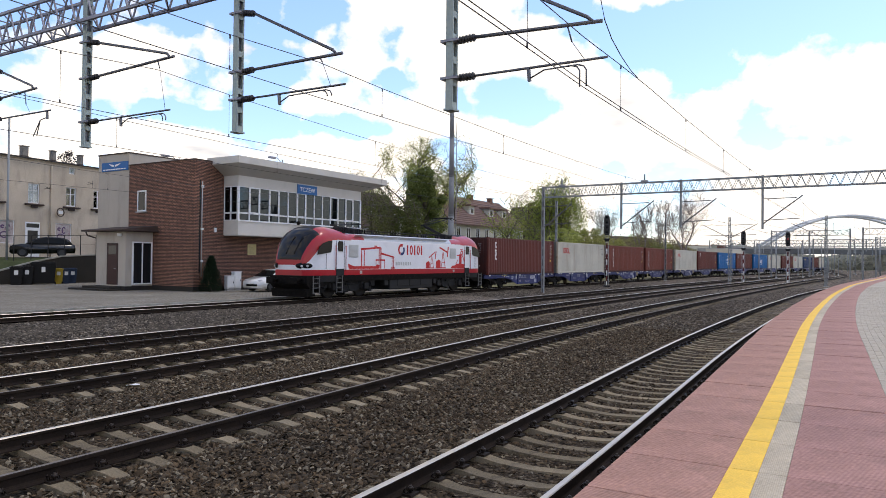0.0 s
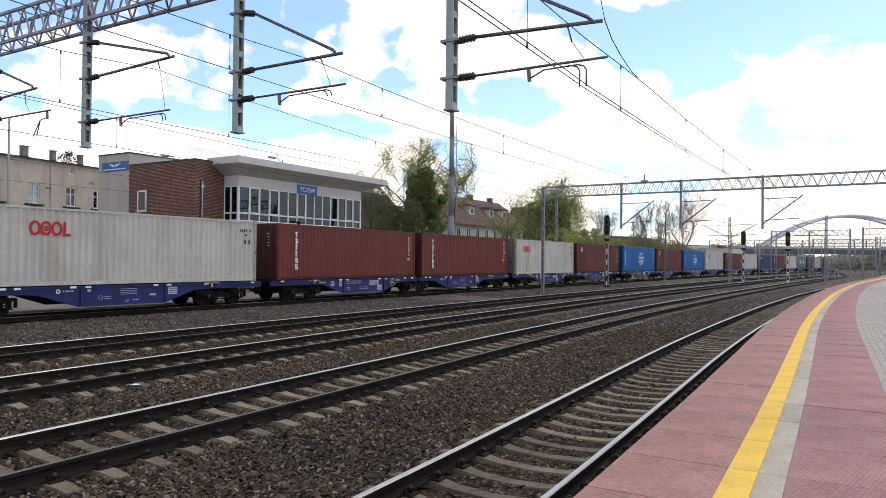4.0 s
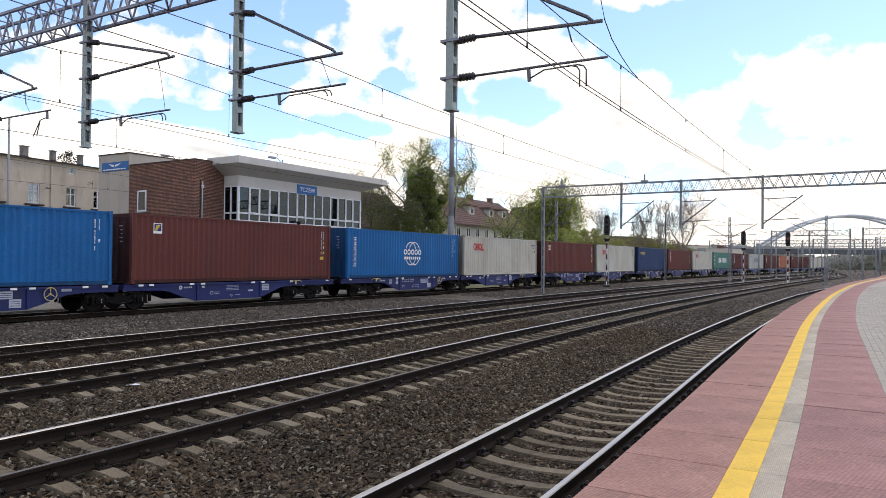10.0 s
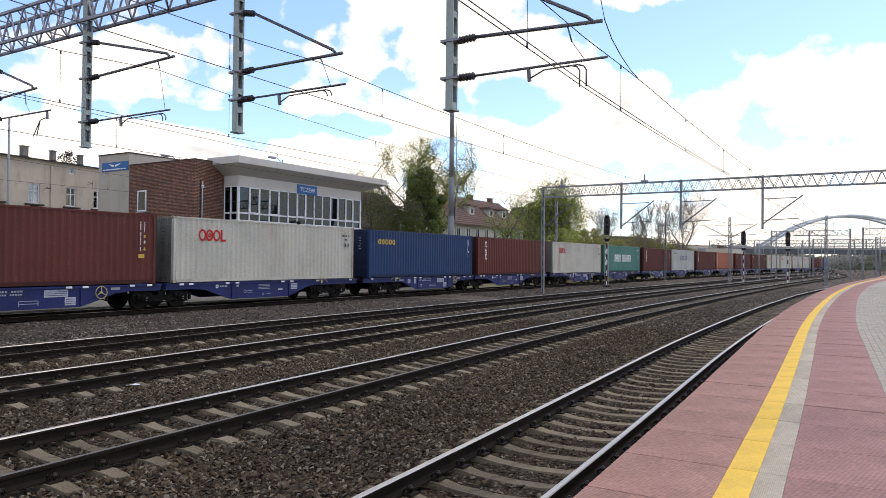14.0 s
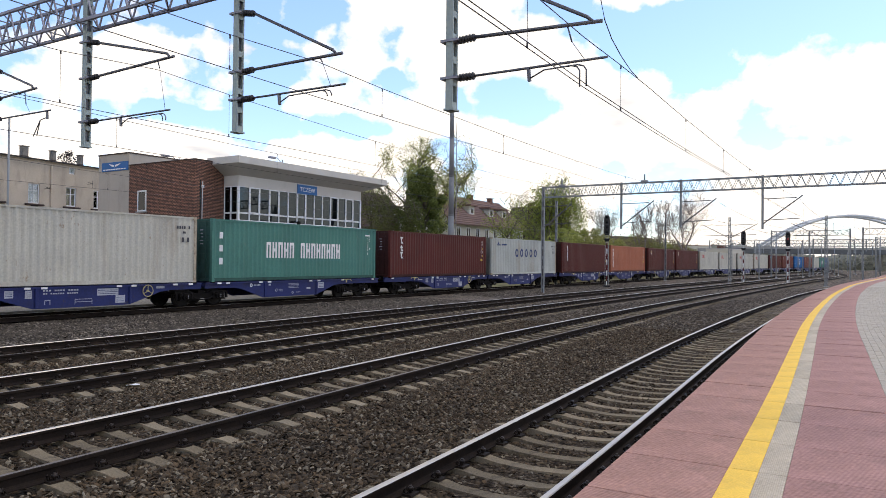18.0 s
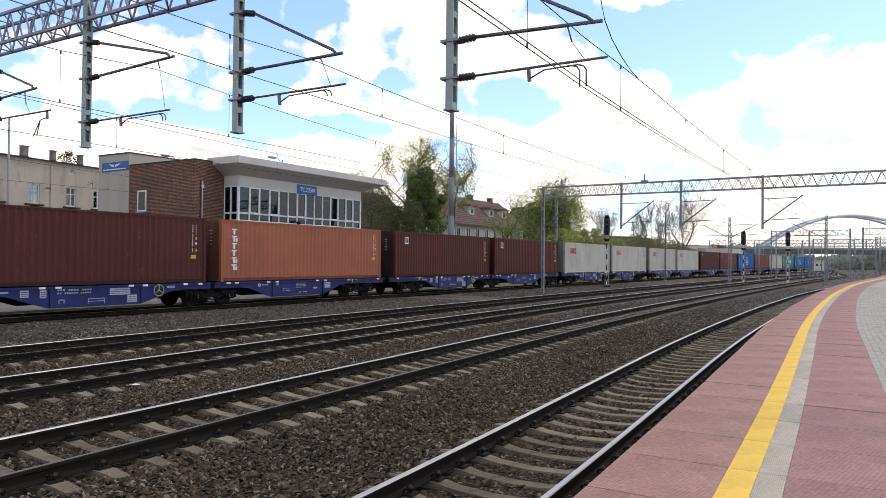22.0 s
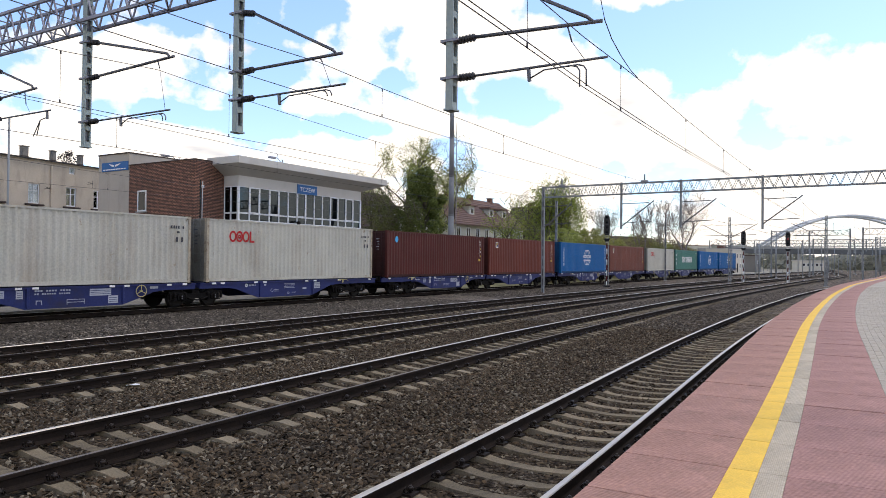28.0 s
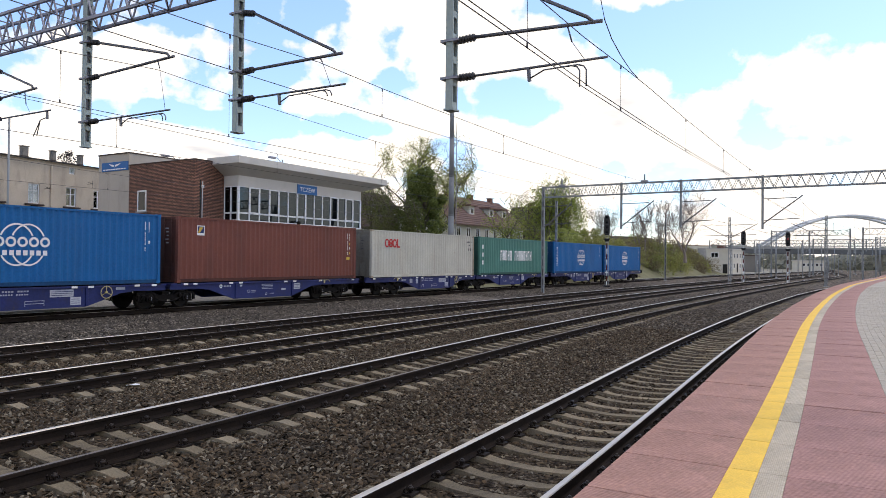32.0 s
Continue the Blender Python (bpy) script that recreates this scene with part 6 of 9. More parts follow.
# heights of contact wire and carrying wire along each track, near the viewer
CONTACT = {-22.51: ([-2, 1, 6, 16, 42.4], [4.68, 4.68, 4.80, 5.09, 5.20]), -17.58: ([-3, 1.2, 6, 15, 42.4], [5.06, 5.08, 5.13, 5.28, 5.20]),
           -13.12: ([-2, 1.2, 6, 10, 42.4], [5.03, 5.04, 5.10, 5.13, 5.15]), -8.70: ([0, 7, 42.4], [5.12, 5.13, 5.10])}
CARRYING = {-22.51: ([-2, 0.5, 2.4, 4.5, 12, 20, 42.4], [5.36, 5.37, 5.46, 5.56, 5.75, 5.87, 6.3]), -17.58: ([-2, 1.1, 4, 9, 16, 20, 42.4], [5.55, 5.71, 5.67, 5.70, 5.77, 5.82, 6.3]),
            -13.12: ([-1.5, 1.1, 3.3, 6.5, 10, 20, 42.4], [5.96, 6.16, 6.05, 5.95, 5.87, 5.8, 6.3]), -8.70: ([0, 2.7, 7, 18, 42.4], [5.96, 5.90, 5.81, 5.7, 6.3])}


def catenary(d, cw, ms, follow=beside, label="contact wire and carrying wire with droppers above a track"):
    """Contact wire, messenger and droppers over a track, support by support."""
    e = empty("overhead_wire")
    tagged(e, label, "overhead wire", group="overhead wires")
    for k in range(len(SUPPORTS) - 1):
        s0, s1 = SUPPORTS[k], SUPPORTS[k + 1]
        m0, m1 = (ms if s0 == NEAR_S else 6.3), (ms if s1 == NEAR_S else 6.3)
        c0, c1 = (cw if s0 == NEAR_S else 5.0), (cw if s1 == NEAR_S else 5.0)
        con, mes = [], []
        n = 20
        for i in range(n + 1):
            f = i / n
            s = s0 + (s1 - s0) * f
            p, _ = follow(s, d)
            zc, zm = c0 + (c1 - c0) * f, m0 + (m1 - m0) * f - 4 * f * (1 - f) * 0.55
            if d in CONTACT and s0 <= NEAR_S:
                # the spans next to the near portal follow their own heights
                w = 1.0 if s0 == NEAR_S else float(np.interp(s, [-12, -3], [0, 1]))
                zc += (float(np.interp(s, *CONTACT[d])) - zc) * w
                zm += (float(np.interp(s, *CARRYING[d])) - zm) * w
            con.append(Vector((p.x, p.y, zc)))
            mes.append(Vector((p.x, p.y, zm)))
        wire("contact_wire", con, 0.0066 if s0 < 40 else 0.011, e, M["wire"])
        if d < -20 and k < 3:
            wire("contact_wire", [v + Vector((0.12, 0.04, 0.0)) for v in con], 0.0066, e, M["wire"])
        wire("carrying_wire", mes, 0.0070 if s0 < 40 else 0.011, e, M["wire"])
        bm = bmesh.new()
        for i in range(1, n, 3):
            cyl(bm, con[i], mes[i], 0.0035, seg=4, caps=False)
            for v, z in ((con[i], 0.0), (mes[i], -0.06)):
                box(bm, v.x - 0.011, v.x + 0.011, v.y - 0.011, v.y + 0.011, v.z + z, v.z + z + 0.06)
        part("dropper_set", bm, M["wire"], e)["kind"] = "stuff"
    return e


for _d, (_c, _m) in WIRES.items():
    catenary(_d, _c, _m, shore if _d < -20 else gauntlet)
catenary(1.22, 4.95, 5.9, line)
_j = empty("jumper_wire")
tagged(_j, "thin dark jumper wire sagging from the portal to a carrying wire", "overhead wire", group="overhead wires")
wire("cable", [beside(s, d, z)[0] for s, d, z in ((1.0, -22.76, 7.5), (1.2, -22.74, 5.91), (1.475, -22.72, 5.71), (2.0, -22.68, 5.59), (2.82, -22.62, 5.53), (3.68, -22.56, 5.52), (4.42, -22.51, 5.56))], 0.008, _j, M["wire"])


def plain_mast(s, d, top, w, mat, label, follow=beside, lattice=False, name="overhead_line_mast", at=None, base=None):
    e = empty(name)
    if at is None:
        p, th = follow(s, d)
        x, y = p.x, p.y
    else:
        (x, y), th = at, 1.0
    tagged(e, label, "line mast", group="line masts")
    z0 = GROUND_Z - 0.05 if base is None else base
    if lattice:
        bm = bmesh.new()
        for sx in (-1, 1):
            for sy in (-1, 1):
                bar(bm, (x + sx * w / 2, y + sy * w / 2, z0), (x + sx * w / 2 * 0.7, y + sy * w / 2 * 0.7, top), 0.040)
        n = int((top - z0) / 0.6)
        for i in range(n):
            za, zb2 = z0 + (top - z0) * i / n, z0 + (top - z0) * (i + 1) / n
            for sx, sy, tx, ty in ((-1, -1, 1, -1), (1, -1, 1, 1), (1, 1, -1, 1), (-1, 1, -1, -1)):
                k0, k1 = 1 - 0.3 * i / n, 1 - 0.3 * (i + 1) / n
                bar(bm, (x + sx * w / 2 * k0, y + sy * w / 2 * k0, za), (x + tx * w / 2 * k1, y + ty * w / 2 * k1, zb2), 0.020)
        part("lattice_shaft", bm, mat, e)
    else:
        ladder_column("shaft", e, x, y, z0, top, th + math.pi / 2, w, w * 0.8, mat, 0.8)
    bm = bmesh.new()
    box(bm, x - w * 0.9, x + w * 0.9, y - w * 0.9, y + w * 0.9, z0 - 0.2, z0 + 0.45, bevel=0.05)
    part("foundation", bm, M["concrete"], e)
    return e


def tall_mast(at):
    """A tapered round floodlight mast with joint rings, and a thin aerial pole beside it."""
    e = empty("floodlight_mast")
    tagged(e, "tall grey tapered steel floodlight mast behind the forecourt track", "mast")
    x, y = at
    top = 15.5
    for i in range(5):
        z0, z1 = -0.5 + 3.2 * i, -0.5 + 3.2 * (i + 1)
        bm = bmesh.new()
        cyl(bm, (x, y, z0), (x, y, z1), 0.27 - 0.02 * i, 0.25 - 0.02 * i, seg=14)
        part("shaft", bm, M["mast_grey"], e)
        bm = bmesh.new()
        cyl(bm, (x, y, z1 - 0.06), (x, y, z1 + 0.04), 0.285 - 0.02 * i, seg=14)
        part("joint_ring", bm, M["mast_grey"], e)
    bm = bmesh.new()
    box(bm, x - 0.5, x + 0.5, y - 0.5, y + 0.5, -0.7, -0.3, bevel=0.04)
    part("foundation", bm, M["concrete"], e)
    bm = bmesh.new()
    cyl(bm, (x + 0.40, y, -0.5), (x + 0.40, y, top - 2), 0.035, seg=6)
    for z in (3.0, 7.0, 11.0):
        bar(bm, (x, y, z), (x + 0.40, y, z), 0.03)
    part("aerial_pole", bm, M["lattice_far"], e)


M["mast_grey"] = material("mast_grey_paint", (0.21, 0.215, 0.22), 0.6, 0.1, var=0.14, scale=0.8, fine=15, bump=0.05, stain=(0.14, 0.135, 0.13), stain_amt=0.5)


def arm_on(e, p, u, z0, z1, reach, z2=None):
    """A simple slanting wire arm with a level registration arm."""
    bm = bmesh.new()
    p, u = Vector((*p, 0)), Vector((*u, 0)).normalized()
    bar(bm, p + Vector((0, 0, z0)), p + u * reach + Vector((0, 0, z1)), 0.07)
    bar(bm, p + Vector((0, 0, z1 - 0.1)), p + u * reach * 0.9 + Vector((0, 0, z1 - 0.05)), 0.05)
    cyl(bm, p + Vector((0, 0, z0 + 0.3)), p + u * reach * 0.95 + Vector((0, 0, z0 + 0.4)), 0.03, seg=6)
    part("wire_arm", bm, M["tube"], e)


_m1 = plain_mast(77.7, -11.2, 7.4, 0.25, M["lattice_far"], "grey lattice mast of the overhead line beside the ballast", lattice=True, at=(32.55, 80.66))
arm_on(_m1, (32.55, 80.66), (0.80, -0.60), 5.0, 6.6, 3.0)
arm_on(_m1, (32.55, 80.66), (-0.80, 0.60), 5.0, 6.6, 3.0)
_m2 = plain_mast(78, -20, 7.4, 0.25, M["lattice_far"], "grey lattice mast of the overhead line between tracks", lattice=True, at=(40.9, 75.8))
arm_on(_m2, (40.9, 75.8), (-0.80, 0.60), 4.9, 6.6, 3.4)
tall_mast((0.64, 58.5))
plain_mast(60, 5, 8.0, 0.2, M["lattice_far"], "grey mast beside the embankment", at=(29.6, 94.5))
_m5 = plain_mast(60, 5, 7.8, 0.22, M["lattice_far"], "grey mast beside the far tracks", lattice=True, at=(52.0, 128.0))
arm_on(_m5, (52.0, 128.0), (-0.8, 0.6), 5.0, 6.6, 3.0)
plain_mast(60, 5, 8.0, 0.2, M["lattice_far"], "grey mast behind the forecourt track", at=(10.9, 68.5))


def signal(at, base_z, z0, z1, lit, label):
    """A light signal: banded post, black head with hooded lamps, ladder."""
    e = empty("railway_signal")
    tagged(e, label, "railway signal", group="light signals")
    x, y = at
    bm = bmesh.new()
    n = 9
    zz = np.linspace(base_z, z0 - 0.25, n + 1)
    for i in range(n):
        cyl(bm, (x, y, zz[i]), (x, y, zz[i + 1]), 0.058, seg=10, mi=i % 2)
    part("post", bm, [M["post_white"], M["band_red"]], e, "post in white and dark red bands")
    bm = bmesh.new()
    f = Vector((-x, -y, 0)).normalized()
    m = Matrix.Translation((x, y, 0)) @ Matrix.Rotation(math.atan2(f.y, f.x) + math.pi / 2, 4, "Z")
    outline = [(-0.26, z0 + 0.2), (-0.18, z0), (0.18, z0), (0.26, z0 + 0.2), (0.26, z1 - 0.2), (0.14, z1), (-0.14, z1), (-0.26, z1 - 0.2)]
    prism(bm, outline, -0.18, 0.05, m=m)
    prism(bm, [(-0.30, z0 - 0.32), (0.30, z0 - 0.32), (0.16, z0 - 0.62), (-0.16, z0 - 0.62)], -0.12, 0.06, m=m)
    h = part("head", bm, M["signal_black"], e)
    k = 4 if z1 - z0 > 1.7 else 3
    for i in range(k):
        z = z0 + (z1 - z0) * (i + 0.5) / k
        bm = bmesh.new()
        cyl(bm, m @ Vector((0, -0.18, z)), m @ Vector((0, -0.30, z + 0.01)), 0.15, 0.14, seg=12)
        part("hood", bm, M["signal_black"], h)
        bm = bmesh.new()
        cyl(bm, m @ Vector((0, -0.295, z)), m @ Vector((0, -0.306, z)), 0.11, seg=12)
        part("lens", bm, M["signal_red"] if lit == i else M["loco_glass"], h)
    bm = bmesh.new()
    for sx in (-0.16, 0.16):
        bar(bm, m @ Vector((sx, 0.28, base_z)), m @ Vector((sx, 0.28, z1 + 0.1)), 0.035)
    for i in range(int((z1 - base_z) / 0.35)):
        bar(bm, m @ Vector((-0.16, 0.28, base_z + 0.35 * i)), m @ Vector((0.16, 0.28, base_z + 0.35 * i)), 0.025)
    part("ladder", bm, M["galv"], e)
    bm = bmesh.new()
    box(bm, x - 0.3, x + 0.3, y - 0.3, y + 0.3, base_z - 0.3, base_z + 0.15, bevel=0.04)
    part("foot", bm, M["signal_black"], e)
    return e


signal((15.75, 68.3), -0.2, 4.75, 6.65, None, "tall railway light signal with black head, not lit")
signal((35.4, 83.7), -0.2, 4.30, 5.95, None, "railway light signal with black head, not lit")
signal((40.6, 83.6), -0.2, 4.25, 5.90, 1, "railway light signal showing a red light")


def small_post(at, z1, r, mat, label, name="lineside_post", arm=None):
    e = empty(name)
    tagged(e, label, "post", group="lineside posts")
    bm = bmesh.new()
    cyl(bm, (*at, GROUND_Z), (*at, z1), r, r * 0.8, seg=8)
    part("shaft", bm, mat, e)
    bm = bmesh.new()
    cyl(bm, (*at, GROUND_Z), (*at, GROUND_Z + 0.6), r * 2, seg=8)
    part("base", bm, M["concrete"], e)
    if arm:
        bm = bmesh.new()
        cyl(bm, (*at, z1 - 0.1), (at[0] + arm[0], at[1] + arm[1], z1 + 0.15), r * 0.5, seg=6)
        cyl(bm, (at[0] + arm[0], at[1] + arm[1], z1 + 0.15), (at[0] + arm[0] * 1.5, at[1] + arm[1] * 1.5, z1 + 0.12), r * 0.9, seg=8)
        part("lamp_head", bm, M["lattice_far"], e)
    return e


def far_portal(p, q, zt, label, hang=()):
    e = empty("overhead_line_portal")
    tagged(e, label, "catenary portal", group="overhead line portals")
    lattice_beam("beam", p, q, zt - 0.8, zt, 0.5, 1.0, e, M["lattice_far"], 0.075, 0.04)
    for c in (p, q):
        ladder_column("leg", e, c[0], c[1], GROUND_Z - 0.1, zt + 0.2, 0.6, 0.2, 0.18, M["lattice_far"])
    for f in hang:
        x, y = p[0] + (q[0] - p[0]) * f, p[1] + (q[1] - p[1]) * f
        ladder_column("hanging_column", e, x, y, 4.7, zt, 0.6, 0.2, 0.18, M["lattice_far"])
    return e


far_portal((61.5, 104.0), (86.0, 88.0), 7.4, "far grey lattice portal over the platform tracks", (0.3, 0.6))
far_portal((54.8, 118.5), (62.8, 109.5), 7.5, "short far lattice portal between tracks", (0.5,))
far_portal((73.5, 141.0), (88.0, 130.0), 7.0, "distant grey lattice portal over the yard throat", (0.5,))
far_portal((66.0, 176.0), (100.0, 152.0), 7.6, "distant grey lattice portal over the yard", (0.25, 0.5, 0.75))
for _at, _z, _l in (((46.5, 104.5), 5.6, "thin grey lineside post"), ((53.5, 114.0), 7.4, "slim grey lineside mast"), ((66.0, 128.0), 6.8, "slim dark lineside mast"),
                    ((80.0, 150.0), 7.0, "slim grey yard mast"), ((86.0, 156.0), 7.0, "slim grey yard mast"), ((93.0, 160.0), 6.6, "slim grey yard mast"), ((70.0, 140.0), 5.4, "slim dark yard mast"), ((97.0, 150.0), 7.0, "slim grey yard mast")):
    small_post(_at, _z, 0.09, M["lattice_far"], _l)
far_portal((78.0, 128.0), (104.0, 112.0), 7.0, "grey lattice portal beside the platform end", (0.4, 0.8))
far_portal((84.0, 190.0), (128.0, 160.0), 7.4, "pale distant lattice portal across the yard", (0.2, 0.4, 0.6, 0.8))
far_portal((96.0, 215.0), (146.0, 185.0), 7.4, "pale distant lattice portal across the yard", (0.2, 0.5, 0.8))
_r = random.Random(41)
for _i in range(26):
    _y = 120 + 5.2 * _i
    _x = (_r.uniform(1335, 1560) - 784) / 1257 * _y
    small_post((_x, _y), _r.choice((3.2, 5.5, 6.8, 7.2, 7.6)), 0.075, M["lattice_far"], "slim grey mast in the far yard")


def yard_cabinet(at, w, h, mat, label):
    e = empty("lineside_cabinet", Matrix.Translation((*at, 0)) @ Matrix.Rotation(0.6, 4, "Z"))
    tagged(e, label, "cabinet", group="lineside cabinets")
    one("case", mat, (-w / 2, w / 2, -w * 0.3, w * 0.3, -0.25, h), bevel=0.03, parent=e)
    one("base", M["concrete"], (-w / 2 - 0.05, w / 2 + 0.05, -w * 0.35, w * 0.35, -0.7, -0.25), parent=e)
    one("door", mat, (-w / 2 + 0.05, w / 2 - 0.05, -w * 0.3 - 0.02, -w * 0.3 - 0.001, -0.1, h - 0.08), bevel=0.008, parent=e)


yard_cabinet((36.0, 121.5), 0.8, 1.4, M["post_white"], "white lineside cabinet at the foot of the embankment")

# ------------------------------------------------------------ signal tower, house, forecourt
def brick_material():
    m = bpy.data.materials.new("red_brown_brick")
    m.use_nodes = True
    nt = m.node_tree
    N, L = nt.nodes.new, nt.links.new
    b = nt.nodes["Principled BSDF"]
    tc, sp, ad, cb = N("ShaderNodeTexCoord"), N("ShaderNodeSeparateXYZ"), N("ShaderNodeMath"), N("ShaderNodeCombineXYZ")
    L(tc.outputs["Object"], sp.inputs[0])
    L(sp.outputs["X"], ad.inputs[0]); L(sp.outputs["Y"], ad.inputs[1])
    L(ad.outputs[0], cb.inputs[0]); L(sp.outputs["Z"], cb.inputs[1])
    br = N("ShaderNodeTexBrick")
    br.inputs["Scale"].default_value = 1.0
    br.inputs["Brick Width"].default_value, br.inputs["Row Height"].default_value = 0.27, 0.094
    br.inputs["Mortar Size"].default_value, br.inputs["Mortar Smooth"].default_value = 0.021, 0.1
    br.inputs["Color1"].default_value, br.inputs["Color2"].default_value = (0.190, 0.088, 0.057, 1), (0.335, 0.165, 0.104, 1)
    br.inputs["Mortar"].default_value = (0.042, 0.027, 0.020, 1)
    L(cb.outputs[0], br.inputs["Vector"])
    n = N("ShaderNodeTexNoise"); n.inputs["Scale"].default_value, n.inputs["Detail"].default_value = 0.5, 6
    L(tc.outputs["Object"], n.inputs["Vector"])
    r = N("ShaderNodeMapRange"); r.inputs["To Min"].default_value, r.inputs["To Max"].default_value = 0.65, 1.35
    L(n.outputs["Fac"], r.inputs["Value"])
    mul = N("ShaderNodeMix"); mul.data_type = "RGBA"; mul.blend_type = "MULTIPLY"; mul.inputs["Factor"].default_value = 1.0
    L(br.outputs["Color"], mul.inputs["A"]); L(r.outputs[0], mul.inputs["B"])
    L(mul.outputs["Result"], b.inputs["Base Color"])
    b.inputs["Roughness"].default_value = 0.9
    bp = N("ShaderNodeBump"); bp.inputs["Strength"].default_value, bp.inputs["Distance"].default_value = 0.6, 0.02
    bp.invert = True
    L(br.outputs["Fac"], bp.inputs["Height"]); L(bp.outputs[0], b.inputs["Normal"])
    return m


M["brick"] = brick_material()
M["render_grey"] = material("pale_grey_render", (0.425, 0.380, 0.320), 0.9, var=0.10, scale=0.5, fine=30, bump=0.15, stain=(0.27, 0.235, 0.195), stain_amt=0.55, streak=0.3)
M["fascia"] = material("off_white_fascia", (0.56, 0.53, 0.48), 0.8, var=0.08, scale=0.6, fine=20, bump=0.08, stain=(0.42, 0.39, 0.35), stain_amt=0.4)
M["soffit"] = material("soffit_render", (0.40, 0.38, 0.34), 0.9, var=0.10, scale=0.5, fine=20, bump=0.08)
M["pvc"] = material("white_window_frame", (0.74, 0.74, 0.74), 0.45, var=0.06, scale=1, fine=20, bump=0.02)
M["pane"] = glass_material("window_pane", (0.07, 0.085, 0.10), ior=1.62, gloss=(0.70, 0.84, 0.95))
M["pane_dark"] = material("dark_window_pane", (0.012, 0.014, 0.016), 0.05, var=0.1, bump=0.0, spec=0.3)
# near-black colour puts the unlit room's shade into floor, ceiling and wall
M["interior"] = material("interior_shade_black", (0.018, 0.018, 0.019), 0.9, var=0.2)
M["porch"] = material("brown_porch_roof", (0.055, 0.038, 0.032), 0.7, var=0.25)
M["door_brown"] = material("dark_red_brown_door", (0.045, 0.019, 0.017), 0.5, var=0.2)
M["sign_blue"] = material("blue_sign_plate", (0.03, 0.13, 0.34), 0.5, var=0.08)
M["house_beige"] = material("beige_old_render", (0.465, 0.395, 0.308), 0.92, var=0.24, scale=0.5, fine=14, bump=0.15, stain=(0.27, 0.225, 0.175), stain_amt=0.75, streak=0.35)
M["roof_dark"] = material("dark_roof_felt", (0.06, 0.055, 0.055), 0.85, var=0.25)
M["roof_tile"] = material("red_clay_tiles", (0.175, 0.112, 0.092), 0.85, var=0.3, scale=0.6, fine=6, bump=0.5, stain=(0.18, 0.11, 0.095), stain_amt=0.6)
M["roof_slate"] = material("dark_brown_tiles", (0.085, 0.06, 0.052), 0.85, var=0.3, scale=0.6, fine=6, bump=0.5)
M["cream"] = material("cream_render", (0.62, 0.59, 0.50), 0.9, var=0.12, scale=0.3, fine=8, bump=0.1, stain=(0.38, 0.35, 0.3), stain_amt=0.4)
M["grey_wall"] = material("grey_house_render", (0.20, 0.185, 0.165), 0.92, var=0.18, scale=0.3, fine=8, bump=0.1)
M["grass"] = material("short_grass_turf", (0.042, 0.054, 0.017), 0.95, var=0.4, scale=0.7, fine=25, bump=0.4, stain=(0.11, 0.11, 0.05), stain_amt=0.5)
M["wall_dark"] = material("dark_stained_concrete", (0.030, 0.027, 0.022), 0.92, var=0.3, scale=0.5, fine=12, bump=0.2, stain=(0.022, 0.022, 0.018), stain_amt=0.6)
M["car_black"] = material("black_car_paint", (0.008, 0.009, 0.010), 0.18, var=0.1, bump=0.0, coat=0.6)
M["car_white"] = material("white_car_paint", (0.74, 0.74, 0.73), 0.22, var=0.04, bump=0.0, coat=0.6)
M["tyre"] = material("tyre_rubber", (0.014, 0.014, 0.014), 0.85, var=0.2)
M["rim"] = material("dull_alloy_rim", (0.06, 0.062, 0.065), 0.5, 0.4, var=0.2)
M["bin_black"] = material("black_bin_plastic", (0.006, 0.006, 0.006), 0.6, var=0.2)
M["bin_blue"] = material("dark_blue_bin_plastic", (0.02, 0.035, 0.07), 0.5, var=0.2)
M["bin_yellow"] = material("yellow_bin_plastic", (0.42, 0.30, 0.03), 0.5, var=0.15)
M["poster"] = material("window_poster", (0.40, 0.35, 0.33), 0.7, var=0.4, scale=1.2, fine=7, bump=0.0, stain=(0.22, 0.06, 0.09), stain_amt=0.8)
M["pane_clear"] = glass_material("clear_window_pane", (0.92, 0.94, 0.95), ior=1.5)
M["curtain"] = material("white_net_curtain", (0.76, 0.80, 0.83), 0.9, var=0.3, scale=1.6, fine=14, bump=0.0)
M["curtain_dim"] = material("grey_brown_blind", (0.40, 0.36, 0.31), 0.9, var=0.4, scale=1.2, fine=9, bump=0.0)
M["chimney"] = material("sooty_chimney_render", (0.20, 0.185, 0.165), 0.95, var=0.35, scale=1.2, fine=8, bump=0.3, stain=(0.09, 0.082, 0.075), stain_amt=0.7)
M["scrawl"] = material("purple_spray_paint", (0.085, 0.045, 0.11), 0.8, var=0.3, bump=0.0)
M["paper"] = material("white_paper_label", (0.70, 0.70, 0.68), 0.7, var=0.1, bump=0.0)

# forecourt paving and its kerb
FC = [[(*line(s, 3.13 + 1.0 * j)[0].xy, -0.02) for j in range(0, 46, 5)] for s in range(-60, 42, 2)]
sheet("forecourt", FC, M["paving"], "pale grey block paved forecourt beside the outer track", category="pavement", thick=0.25)
sheet("forecourt_kerb", [[(*line(s, 2.95)[0].xy, 0.015), (*line(s, 3.12)[0].xy, 0.015)] for s in range(-60, 42, 2)], M["kerb"], "concrete kerb along the forecourt edge", category="kerb", thick=0.35)

TH_B = radians(58.0)
TOWER = Matrix.Translation((-16.21, 46.11, 0)) @ Matrix.Rotation(TH_B, 4, "Z")


